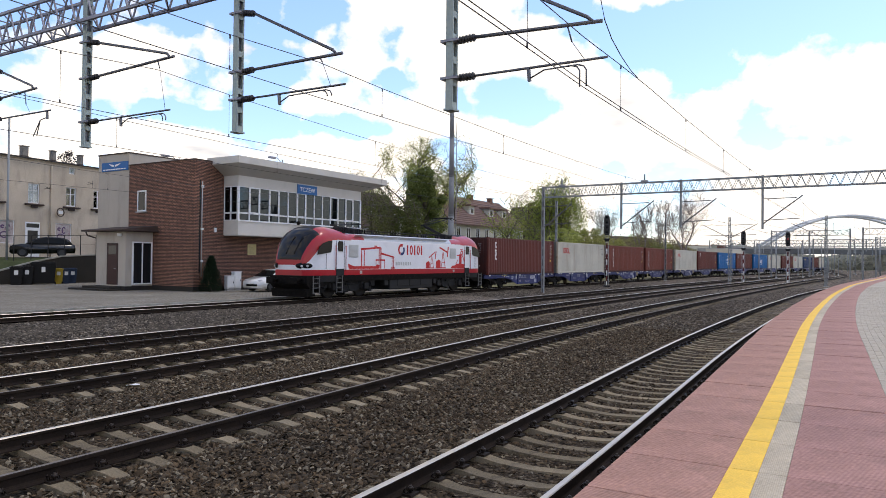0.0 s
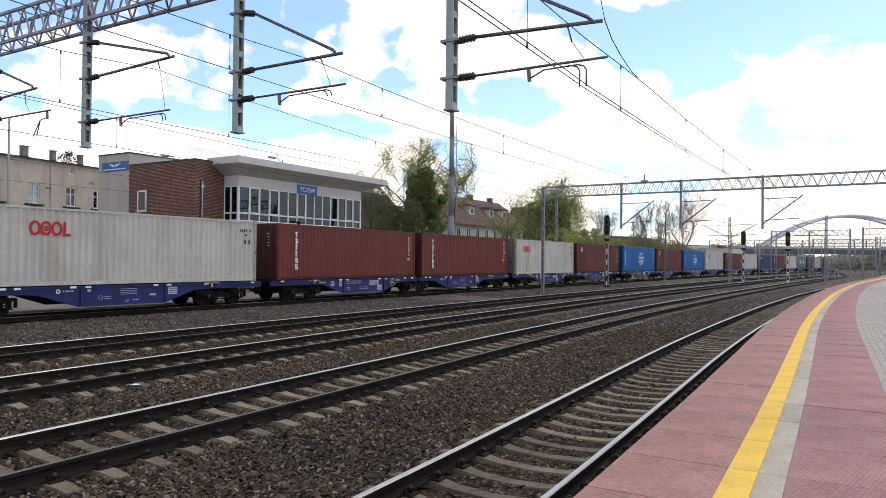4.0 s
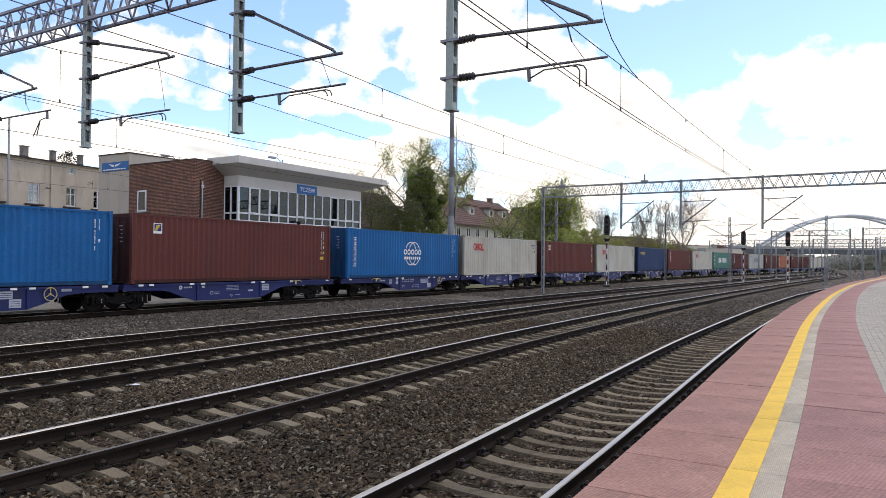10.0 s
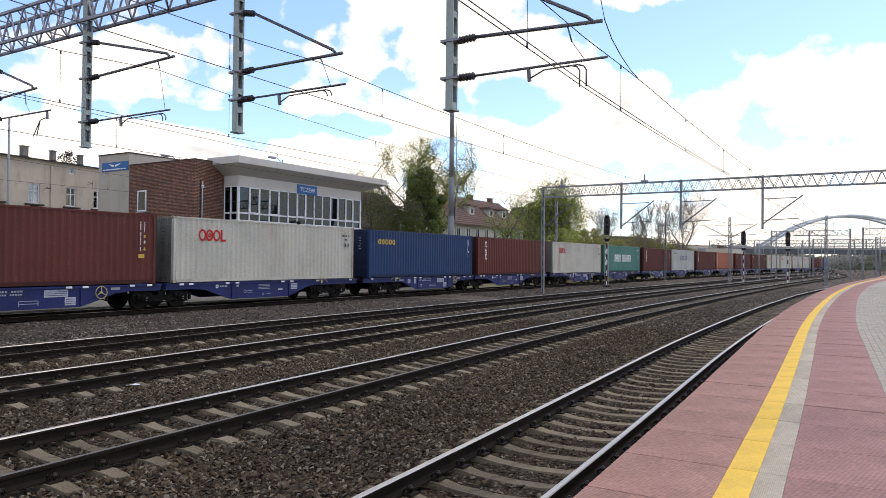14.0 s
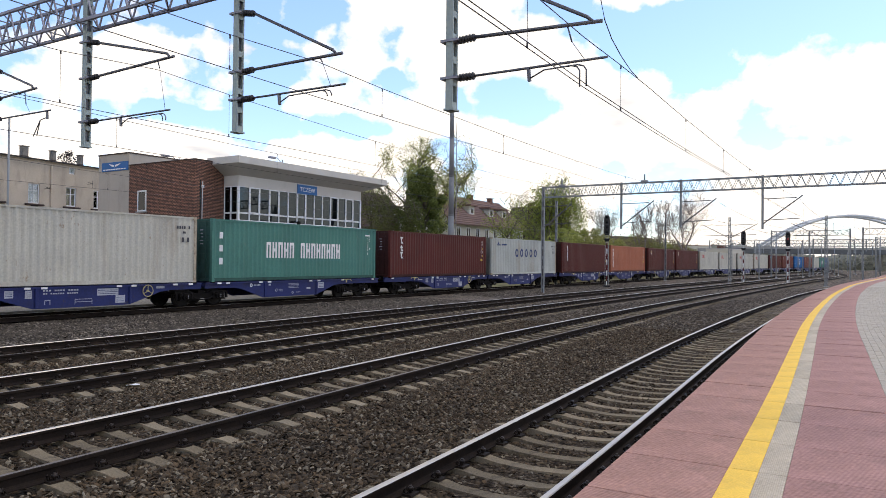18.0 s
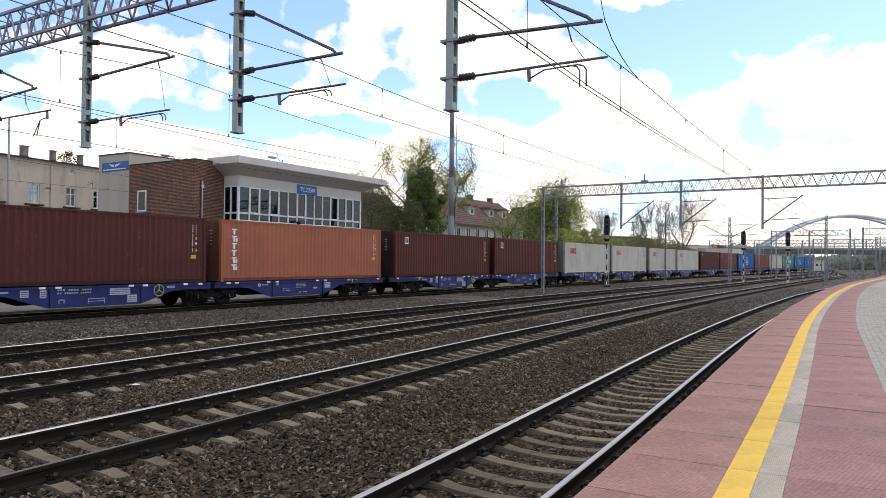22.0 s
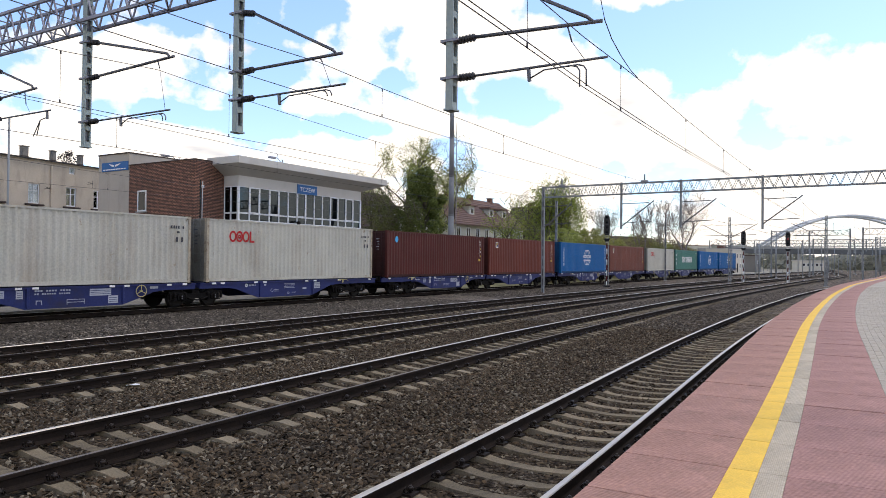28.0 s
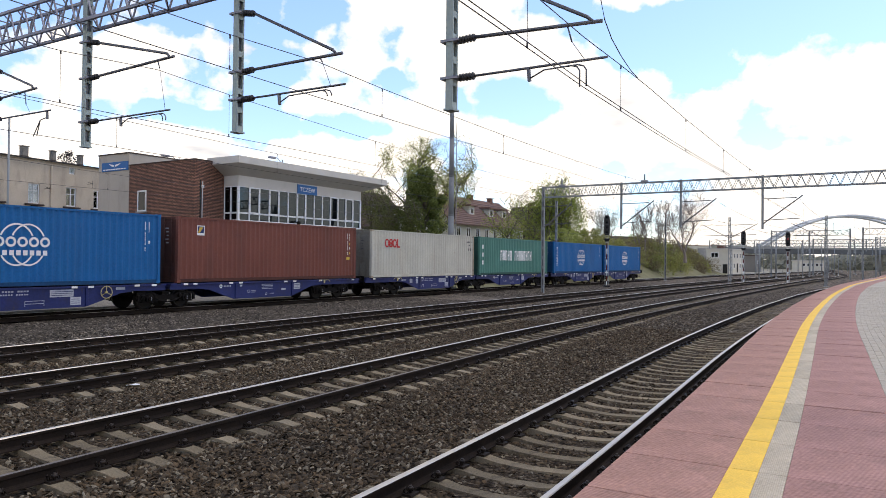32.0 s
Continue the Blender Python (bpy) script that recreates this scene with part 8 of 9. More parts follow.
# cars
def car(name, m, L, W, H, paint, suv, label):
    e = empty(name, m)
    tagged(e, label, "car", group="parked cars")
    k = H / 1.46
    if suv:
        body = [(0.0, 0.42), (0.0, 0.80), (0.14, 0.96), (1.0, 1.07), (1.25, 1.10), (4.35, 1.14), (4.75, 1.05), (4.82, 0.7), (4.78, 0.32), (0.1, 0.24)]
        cab = [(1.12, 1.08), (2.05, 1.59), (2.6, 1.67), (3.7, 1.66), (4.25, 1.50), (4.62, 1.08)]
        glass = [(1.42, 1.12), (2.14, 1.53), (2.62, 1.61), (3.65, 1.59), (4.12, 1.46), (4.3, 1.15)]
        wx, wr = (0.92, 3.78), 0.37
    else:
        body = [(0.0, 0.32), (0.0, 0.64), (0.14, 0.78), (0.85, 0.94), (1.05, 0.97), (3.9, 1.00), (4.2, 0.92), (4.26, 0.6), (4.22, 0.26), (0.1, 0.20)]
        cab = [(0.88, 0.95), (1.72, 1.41), (2.2, 1.47), (3.3, 1.43), (3.8, 1.28), (4.12, 0.95)]
        glass = [(1.18, 1.0), (1.80, 1.36), (2.2, 1.41), (3.2, 1.37), (3.55, 1.25), (3.75, 0.99)]
        wx, wr = (0.82, 3.45), 0.32
    w = W / 2

    def shell(outline, inset_top):
        bm = bmesh.new()
        zs = [z for _, z in outline]
        zmax, zmin = max(zs), min(zs)
        def wy(z):
            f = (z - zmin) / (zmax - zmin)
            return w * (1 - inset_top * f)
        a = [bm.verts.new((x, -wy(z), z)) for x, z in outline]
        b = [bm.verts.new((x, wy(z), z)) for x, z in outline]
        n = len(a)
        bm.faces.new(a); bm.faces.new(b[::-1])
        for i in range(n):
            bm.faces.new((a[i], b[i], b[(i + 1) % n], a[(i + 1) % n]))
        bmesh.ops.recalc_face_normals(bm, faces=bm.faces)
        bmesh.ops.bevel(bm, geom=bm.edges[:], offset=0.045, segments=2, affect="EDGES")
        for f in bm.faces:
            f.smooth = True
        return bm
    part("body", shell(body, 0.03), paint, e)
    part("roof", shell(cab, 0.22), paint, e)
    for s in (-1, 1):
        bm = bmesh.new()
        zs = [z for _, z in cab]
        def wy(z):
            return w * (1 - 0.22 * (z - min(zs)) / (max(zs) - min(zs))) + 0.006
        f = [bm.verts.new((x, s * wy(z), z)) for x, z in glass]
        bm.faces.new(f if s < 0 else f[::-1])
        part("side_window", bm, M["loco_glass"], e)
    a, b = cab[0], cab[1]
    vs = []
    for s in (-1, 1):
        for (x, z), q in ((a, 0.05), (b, 0.94)):
            xx, zz = a[0] + (b[0] - a[0]) * q - 0.012, a[1] + (b[1] - a[1]) * q + 0.014
            vs.append((xx, s * (w * (1 - 0.22 * q) - 0.06), zz))
    solid("windscreen", vs, [(0, 2, 3, 1)], M["loco_glass"], e)
    for x in wx:
        for s in (-1, 1):
            bm = bmesh.new()
            cyl(bm, (x, s * (w - 0.20), wr), (x, s * (w + 0.012), wr), wr, seg=24)
            t = part("wheel", bm, M["tyre"], e)
            bm = bmesh.new()
            cyl(bm, (x, s * (w + 0.012), wr), (x, s * (w + 0.02), wr), wr * 0.66, seg=16)
            part("rim", bm, M["rim"], t)
    for s in (-1, 1):
        bm = bmesh.new()
        r = bmesh.ops.create_icosphere(bm, subdivisions=2, radius=1.0)
        bmesh.ops.transform(bm, matrix=Matrix.Translation((0.17, s * (w - 0.24), body[2][1] - 0.06)) @ Matrix.Diagonal((0.14, 0.20, 0.075, 1)), verts=r["verts"])
        part("headlight", bm, M["lamp_glass"], e)
        one("door_mirror", paint, (1.5, 1.66, s * (w + 0.09) - 0.09, s * (w + 0.09) + 0.09, body[4][1] + 0.02, body[4][1] + 0.15), bevel=0.03, parent=e)
    one("grille", M["black"], (-0.022, 0.03, -0.5, 0.5, 0.36, 0.50), bevel=0.01, parent=e)
    one("plate", M["paper"], (-0.034, -0.022, -0.26, 0.26, 0.51, 0.61), parent=e)
    return e


car("parked_car", TOWER @ Matrix.Translation((2.25, -3.0, 0.0)), 4.26, 1.78, 1.46, M["car_white"], False, "white hatchback car parked beside the brick tower")

# terrace with the black car, its bank, wing wall and bins
TER_Z = 2.05


def terrace():
    a, b = Vector((-29.4, 61.2, 0)), Vector((-35.0, 51.8, 0))
    d = (b - a)
    nrm = Vector((d.y, -d.x, 0)).normalized()
    if nrm.x > 0:
        nrm = -nrm
    e = empty("wing_wall")
    tagged(e, "dark stained concrete wing wall stepping down a grass bank", "retaining wall", kind="structure")
    vs = []
    prof = [(0.0, 2.3), (0.32, 2.13), (0.55, 1.62), (0.8, 0.88), (1.0, 0.85)]
    for f, z in prof:
        p = a + d * f
        for o in (0.0, 0.28):
            q = p + nrm * o
            vs += [(q.x, q.y, -0.4), (q.x, q.y, z)]
    fs = []
    for i in range(len(prof) - 1):
        k = i * 4
        fs += [(k, k + 4, k + 5, k + 1), (k + 2, k + 3, k + 7, k + 6), (k + 1, k + 5, k + 7, k + 3)]
    k = 4 * len(prof) - 4
    fs += [(0, 1, 3, 2), (k, k + 2, k + 3, k + 1)]
    solid("wall", vs, fs, M["wall_dark"], e)
    vs2 = []
    for f, z in prof:
        p = a + d * f
        for o, dz in ((-0.04, 0.002), (-0.04, 0.10), (0.32, 0.10), (0.32, 0.002)):
            q = p + nrm * o
            vs2.append((q.x, q.y, z + dz))
    fs2 = [(i * 4 + j, (i + 1) * 4 + j, (i + 1) * 4 + (j + 1) % 4, i * 4 + (j + 1) % 4) for i in range(len(prof) - 1) for j in range(4)] + [(3, 2, 1, 0), (k, k + 1, k + 2, k + 3)]
    solid("coping", vs2, fs2, M["kerb"], e)
    # bank and flat top
    rows = []
    for f in (-0.25, 0.0, 0.16, 0.32, 0.43, 0.55, 0.68, 0.8, 1.0, 1.25, 1.6):
        p = a + d * f
        zt = float(np.interp(f, [q for q, _ in prof], [z - 0.04 for _, z in prof]))
        r = []
        for o in (0.25, 2.5, 5.0, 9.0, 30.0):
            q = p + nrm * o
            z = zt + (TER_Z - zt) * min(1.0, o / 4.0)
            r.append((q.x, q.y, z + 0.05 * noise.noise(q * 0.7)))
        rows.append(r)
    sheet("grass_bank", rows, M["grass"], "short green grass on the bank above the forecourt", category="grass", thick=2.6)


terrace()
sheet("upper_street", [[(-60, 62.0, TER_Z + 0.035), (-31.0, 63.6, TER_Z + 0.035)], [(-62, 120, TER_Z + 0.035), (-20, 120, TER_Z + 0.035)]], M["paving"], "narrow paved street in front of the old house", category="street", thick=2.5)
car("parked_car", Matrix.Translation((-35.9, 58.9, TER_Z + 0.06)) @ Matrix.Rotation(radians(28), 4, "Z"), 4.8, 1.85, 1.67, M["car_black"], True, "black sport utility car parked on the terrace behind a railing")


def railing():
    e = empty("railing")
    tagged(e, "thin dark metal railing along the terrace edge", "railing")
    pts = [Vector((-39.5, 54.5, TER_Z)), Vector((-34.2, 56.6, TER_Z)), Vector((-29.6, 60.6, 2.3))]
    for a, b in zip(pts, pts[1:]):
        n = 5
        for i in range(n + (1 if b is pts[-1] else 0)):
            p = a + (b - a) * i / n
            bm = bmesh.new()
            bar(bm, p - Vector((0, 0, 0.3)), p + Vector((0, 0, 1.75)), 0.05)
            part("post", bm, M["signal_black"], e)
        for h in (1.72, 0.9):
            bm = bmesh.new()
            bar(bm, a + Vector((0, 0, h)), b + Vector((0, 0, h)), 0.045 if h > 1 else 0.02)
            part("rail_bar", bm, M["signal_black"], e)


railing()


def wheelie_bin(at, w, d, h, mat, label, big=False):
    e = empty("rubbish_bin", Matrix.Translation((*at, -0.02)) @ Matrix.Rotation(radians(28), 4, "Z"))
    tagged(e, label, "rubbish bin", group="bins by the wall")
    bm = bmesh.new()
    vs = []
    for z, k in ((0.12, 0.84), (h * 0.9, 1.0)):
        vs += [bm.verts.new((sx * w / 2 * k, sy * d / 2 * k, z)) for sx, sy in ((-1, -1), (1, -1), (1, 1), (-1, 1))]
    bm.faces.new(vs[3::-1]); bm.faces.new(vs[4:])
    for i in range(4):
        bm.faces.new((vs[i], vs[(i + 1) % 4], vs[4 + (i + 1) % 4], vs[4 + i]))
    bmesh.ops.recalc_face_normals(bm, faces=bm.faces)
    bmesh.ops.bevel(bm, geom=bm.edges[:], offset=0.03, segments=2, affect="EDGES")
    part("body", bm, mat, e)
    bm = bmesh.new()
    box(bm, -w / 2 - 0.03, w / 2 + 0.03, -d / 2 - 0.04, d / 2 + 0.03, h * 0.9, h * 0.96, bevel=0.02)
    box(bm, -w / 2 + 0.05, w / 2 - 0.05, -d / 2 + 0.05, d / 2 - 0.05, h * 0.96, h, bevel=0.03)
    part("lid", bm, mat, e)
    for x in (-w / 2 + 0.06, w / 2 - 0.06):
        bm = bmesh.new()
        cyl(bm, (x - 0.03, d / 2 - 0.08, 0.1), (x + 0.03, d / 2 - 0.08, 0.1), 0.1, seg=12)
        if big:
            cyl(bm, (x - 0.03, -d / 2 + 0.12, 0.1), (x + 0.03, -d / 2 + 0.12, 0.1), 0.1, seg=12)
        part("wheel", bm, M["tyre"], e)
    if not big:
        bm = bmesh.new()
        box(bm, -w / 2 + 0.1, w / 2 - 0.1, -d / 2 + 0.02, -d / 2 + 0.10, 0.0, 0.13)
        part("foot", bm, mat, e)
    bm = bmesh.new()
    box(bm, -0.13, 0.13, -d / 2 - 0.012, -d / 2 + 0.02, h * 0.55, h * 0.78)
    part("sticker", bm, M["paper"], e)


for _x, _y, _w, _d, _h, _m, _l, _b in ((-32.27, 53.8, 0.85, 0.75, 1.42, "bin_black", "black plastic wheeled bin with a white sticker", False), (-31.87, 54.5, 0.85, 0.75, 1.45, "bin_black", "black plastic wheeled bin beside a large container", False),
                                       (-31.17, 55.5, 1.75, 1.1, 1.75, "bin_black", "large black waste container on wheels", True), (-30.8, 57.0, 0.62, 0.72, 1.25, "bin_yellow", "yellow plastic wheeled bin", False),
                                       (-30.5, 57.6, 0.62, 0.72, 1.25, "bin_blue", "dark blue plastic wheeled bin", False), (-30.3, 58.2, 0.62, 0.72, 1.25, "bin_blue", "dark wheeled bin beside the wall", False)):
    wheelie_bin((_x, _y), _w, _d, _h, M[_m], _l, _b)


# old beige house
def old_house():
    th = radians(68.5)
    e = empty("old_house", Matrix.Translation((-36.15, 65.0, 0)) @ Matrix.Rotation(th, 4, "Z"))
    tagged(e, "old two storey beige rendered house with chimneys", "house")
    x0, x1, y0, z0, z1 = -16.0, 14.0, 0.0, 1.5, 10.74
    upper, attic, shops = [(x, 1.13) for x in (-9.4, -5.8, -2.1, 1.81, 4.95, 8.5)], [(2.12, 0.66)], [(-8.6, 1.5), (-4.85, 1.5), (0.75, 1.75)]
    bm = bmesh.new()
    box(bm, x0, x1, 0.35, 10.0, z0, z1)
    # front wall in courses, with openings for the windows
    for za, zb, holes in ((z0, 3.25, ()), (3.25, 5.25, shops), (5.25, 6.90, ()), (6.90, 8.68, upper), (8.68, 9.96, ()), (9.96, 10.58, attic), (10.58, z1, ())):
        at = x0
        for x, w in holes:
            box(bm, at, x, y0, 0.35, za, zb)
            at = x + w
        box(bm, at, x1, y0, 0.35, za, zb)
    part("wall", bm, M["house_beige"], e)
    one("cornice", M["house_beige"], (x0 - 0.1, x1 + 0.1, y0 - 0.14, 10.1, z1, z1 + 0.10), bevel=0.03, parent=e)
    one("roof", M["roof_dark"], (x0 - 0.3, x1 + 0.3, y0 - 0.30, 10.3, z1 + 0.10, z1 + 0.19), parent=e)

    def win(x, w, z, h, curtain, sill=True, bars=True):
        f = window_unit(e, (x + 0.004, y0 + 0.10, z + 0.004), w - 0.008, h - 0.008, M["pane_clear"], "window", fr=0.08, depth=0.06, bars=(("v", w / 2), ("h", h * 0.64)) if bars else ())
        for pane in f.children:
            pane.visible_shadow = False
        one("curtain", M[curtain], (0.06, w - 0.07, 0.10, 0.12, 0.06, h - 0.07), parent=f)
        if sill:
            q = one("sill", M["porch"], (-0.36, w + 0.36, -0.34, -0.105, -0.20, -0.05), bevel=0.03, parent=f)
            one("corbel", M["porch"], (0.22, w - 0.22, -0.26, -0.105, -0.42, -0.205), bevel=0.04, parent=q)
    for k, (x, w) in enumerate(upper):
        win(x, w, 6.90, 1.78, "curtain" if k % 3 != 0 else "curtain_dim")
    for x, w in attic:
        win(x, w, 9.96, 0.62, "curtain", sill=False, bars=False)
    for x, w in shops:
        f = window_unit(e, (x + 0.004, y0 + 0.06, 3.254), w - 0.008, 1.992, M["poster"], "shop_window", fr=0.06, depth=0.06, lab="shop window pasted over with faded posters")
        bm = bmesh.new()
        for cx, cz, rx, rz in ((0.62, 0.75, 0.42, 0.30), (0.95, 1.35, 0.22, 0.34), (0.45, 1.45, 0.20, 0.16)):
            flat(bm, ring(cx, cz, rx, rz, 0.11, 20, 320), 0.018)
        part("scrawl", bm, M["scrawl"], f, "purple sprayed scrawl")
    fr = one("shop_door", M["pvc"], (-2.35, -0.90, -0.06, -0.003, 2.1, 5.2), bevel=0.02, parent=e)
    one("door_glass", M["pane_dark"], (-2.12, -1.13, -0.075, -0.062, 3.0, 4.45), parent=fr)
    one("door_glass", M["pane_dark"], (-2.25, -1.0, -0.075, -0.062, 4.72, 5.08), parent=fr)
    bm = bmesh.new()
    cyl(bm, (0.15, -0.12, 2.0), (0.15, -0.12, 10.6), 0.06, seg=8)
    part("downpipe", bm, M["house_beige"], e)
    bm = bmesh.new()
    for i in range(20):
        a, b = (radians(18 * k) for k in (i, i + 1))
        cyl(bm, (1.05 + 0.38 * math.cos(a), -0.25, 6.25 + 0.38 * math.sin(a)), (1.05 + 0.38 * math.cos(b), -0.25, 6.25 + 0.38 * math.sin(b)), 0.045, seg=5)
    cyl(bm, (1.05, -0.25, 6.25), (1.05, 0.0, 6.25), 0.05, seg=6)
    part("round_sign", bm, M["porch"], e)
    bm = bmesh.new()
    box(bm, 0.82, 1.28, -0.27, -0.22, 6.1, 6.4)
    part("sign_face", bm, M["paper"], e)
    for x, z in ((-0.45, 8.3), (4.15, 9.2)):
        bm = bmesh.new()
        cyl(bm, (x, 0, z), (x, -0.7, z), 0.02, seg=5)
        cyl(bm, (x, -0.7, z - 0.4), (x, -0.7, z + 0.3), 0.015, seg=5)
        for k in range(4):
            cyl(bm, (x - 0.25, -0.7 + 0.12 * k, z + 0.05 * k), (x + 0.25, -0.7 + 0.12 * k, z + 0.05 * k), 0.01, seg=4)
        part("aerial", bm, M["signal_black"], e)
    for x, w in ((-1.15, 0.60), (1.95, 0.42), (5.05, 0.42), (-7.0, 0.6)):
        bm = bmesh.new()
        box(bm, x, x + w, 2.0, 2.45, z1 + 0.19, z1 + 1.45, bevel=0.02)
        c = part("chimney", bm, M["chimney"], e)
        one("cap", M["chimney"], (x - 0.06, x + w + 0.06, 1.94, 2.51, z1 + 1.45, z1 + 1.54), bevel=0.02, parent=c)
        one("soot_band", M["porch"], (x - 0.012, x + w + 0.012, 1.988, 2.462, z1 + 0.30, z1 + 0.62), parent=c)


old_house()
small_post((-35.0, 57.0), 13.3, 0.10, M["lattice_far"], "tall slender grey lamp post on the terrace", "lamp_post")

# ------------------------------------------------------------ trees, houses and distance
def branch_tree(name, at, h, spread, seed, label, leaf_mat=None, leaves=0, leaf=0.16, bark="bark", trunk_r=0.22, levels=5, droop=0.0, lift=0.55, split=3, crown_from=0.3, group="trees", twig=0.6, crown=None):
    """A tapered trunk that forks into limbs and twigs, with loose leaves at the twigs."""
    e = empty(name, Matrix.Translation(at))
    tagged(e, label, "tree", group=group)
    rnd = random.Random(seed)
    segs, tips = [], []

    def grow(p, d, length, r, lev):
        n = 3 if lev < 3 else 2
        for i in range(n):
            d2 = (d + Vector((rnd.uniform(-1, 1), rnd.uniform(-1, 1), rnd.uniform(-0.6, 0.8))) * 0.22).normalized()
            if lev >= levels - 2:
                d2 = (d2 + Vector((0, 0, -droop))).normalized()
            q = p + d2 * length / n
            r2 = r * (0.86 if lev < 2 else 0.75)
            segs.append((p, q, r, r2, lev))
            if lev >= levels - 2:
                tips.append((q, d2))
            p, d, r = q, d2, r2
            if 0 < lev < levels and i < n - 1:
                fork(p, d, length * 0.62, r * 0.6, lev + 1, 1)
        if lev < levels:
            fork(p, d, length * 0.72 if lev else h * (1 - crown_from) * 0.40, r * 0.8, lev + 1, split if lev < 2 else 2)

    def fork(p, d, length, r, lev, k):
        a0 = rnd.uniform(0, 6.28)
        for j in range(k):
            a = a0 + j * 6.28 / k + rnd.uniform(-0.5, 0.5)
            side = Vector((math.cos(a), math.sin(a), 0)) * spread * rnd.uniform(0.6, 1.25)
            d2 = (d * 0.75 + side + Vector((0, 0, lift * rnd.uniform(0.2, 0.9)))).normalized()
            grow(p, d2, length * rnd.uniform(0.75, 1.15), max(r, (0.042 if lev < 5 else 0.028) * twig), lev)

    grow(Vector((0, 0, -0.3)), Vector((0, 0, 1)), h * crown_from, trunk_r, 0)
    top = max(s[1].z for s in segs)
    k = h / top
    if crown:
        # the crown keeps to a rounded, uneven outline
        cz, cr, ch = crown

        def inside(p):
            s = Vector((p.x * k / cr, p.y * k / cr, (p.z * k - cz) / ch))
            return p.z * k < cz - ch * 0.5 and s.xy.length < 0.6 or s.length < 1.0 + 0.22 * noise.noise(p * k * 0.35 + Vector((seed, 0, 0)))
        segs = [s for s in segs if inside(s[1])]
        tips = [s for s in tips if inside(s[0])]
    vs, fs = [], []
    for a, b, r0, r1, lev in segs:
        a, b = a * k, b * k
        n = 7 if lev < 2 else (4 if lev < 4 else 3)
        d = (b - a).normalized()
        u = d.orthogonal().normalized()
        w = d.cross(u)
        o = len(vs)
        for c, r in ((a, r0), (b, r1)):
            vs += [c + (u * math.cos(6.2832 * j / n) + w * math.sin(6.2832 * j / n)) * r for j in range(n)]
        fs += [(o + j, o + (j + 1) % n, o + n + (j + 1) % n, o + n + j) for j in range(n)]
    solid("trunk", vs, fs, M[bark], e, smooth=True)
    if leaves:
        vs, fs = [], []
        for i in range(leaves):
            q, d = tips[rnd.randrange(len(tips))]
            c = q * k + Vector((rnd.gauss(0, 1), rnd.gauss(0, 1), rnd.gauss(0, 1))) * leaf * 1.7
            if droop:
                c.z -= rnd.random() ** 2 * droop * 3.0
            u = Vector((rnd.gauss(0, 1), rnd.gauss(0, 1), rnd.gauss(0, 0.6))).normalized()
            w = u.cross(Vector((rnd.gauss(0, 1), rnd.gauss(0, 1), rnd.gauss(0, 1)))).normalized()
            s = leaf * rnd.uniform(0.5, 1.3)
            o = len(vs)
            vs += [c - u * s * 0.5, c + w * s * 0.32, c + u * s * 0.5, c - w * s * 0.32]
            fs.append((o, o + 1, o + 2, o + 3))
        ob = solid("crown", vs, fs, leaf_mat, e)
        ob["kind"] = "stuff"
    return e


def clump_tree(name, at, h, r, count, mat, seed, label, z0=0.5, leaf=0.2, lobes=9, trunk=0.2, group="trees", cat="tree", cone=False):
    """A dense crown: leaves gathered in uneven lobes round a trunk, with gaps between."""
    e = empty(name, Matrix.Translation(at))
    tagged(e, label, cat, group=group)
    rnd = random.Random(seed)
    bm = bmesh.new()
    cyl(bm, (0, 0, -0.4), (0.1, 0, h * 0.75), trunk, trunk * 0.3, seg=8)
    lobe = []
    for i in range(lobes):
        z = z0 + (h - z0) * (i + 0.5) / lobes
        f = math.sin(math.pi * (0.10 + 0.86 * (z - z0) / (h - z0))) ** 0.7
        if cone:
            f = (1.0 - (z - z0) / (h - z0)) ** 0.55 * 0.95 + 0.06
        a = i * 2.4 + rnd.uniform(-0.4, 0.4)
        c = Vector((math.cos(a), math.sin(a), 0)) * r * f * (rnd.uniform(0.40, 1.0) if cone else rnd.uniform(0.30, 0.75)) + Vector((0, 0, z))
        lobe.append((c, rnd.uniform(0.42, 0.95) if cone else r * f * rnd.uniform(0.40, 0.62) + 0.15))
        cyl(bm, (0.05, 0, z * 0.75), c, trunk * 0.4, 0.02, seg=5)
    part("trunk", bm, M["bark"], e)
    vs, fs = [], []
    for i in range(count):
        c, q = lobe[rnd.randrange(lobes)]
        d = Vector((rnd.gauss(0, 1), rnd.gauss(0, 1), rnd.gauss(0, 1))).normalized()
        p = c + d * q * rnd.uniform(0.55, 1.08) ** 0.6 * (1 + 0.25 * noise.noise(d * 2.3 + c))
        u = Vector((rnd.gauss(0, 1), rnd.gauss(0, 1), rnd.gauss(0, 0.7))).normalized()
        w = u.cross(d).normalized()
        s = leaf * rnd.uniform(0.5, 1.4)
        o = len(vs)
        vs += [p - u * s * 0.5, p + w * s * 0.35, p + u * s * 0.5, p - w * s * 0.35]
        fs.append((o, o + 1, o + 2, o + 3))
    ob = solid("crown", vs, fs, mat, e)
    ob["kind"] = "stuff"
    return e


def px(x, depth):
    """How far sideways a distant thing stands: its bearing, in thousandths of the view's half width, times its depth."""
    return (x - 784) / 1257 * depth


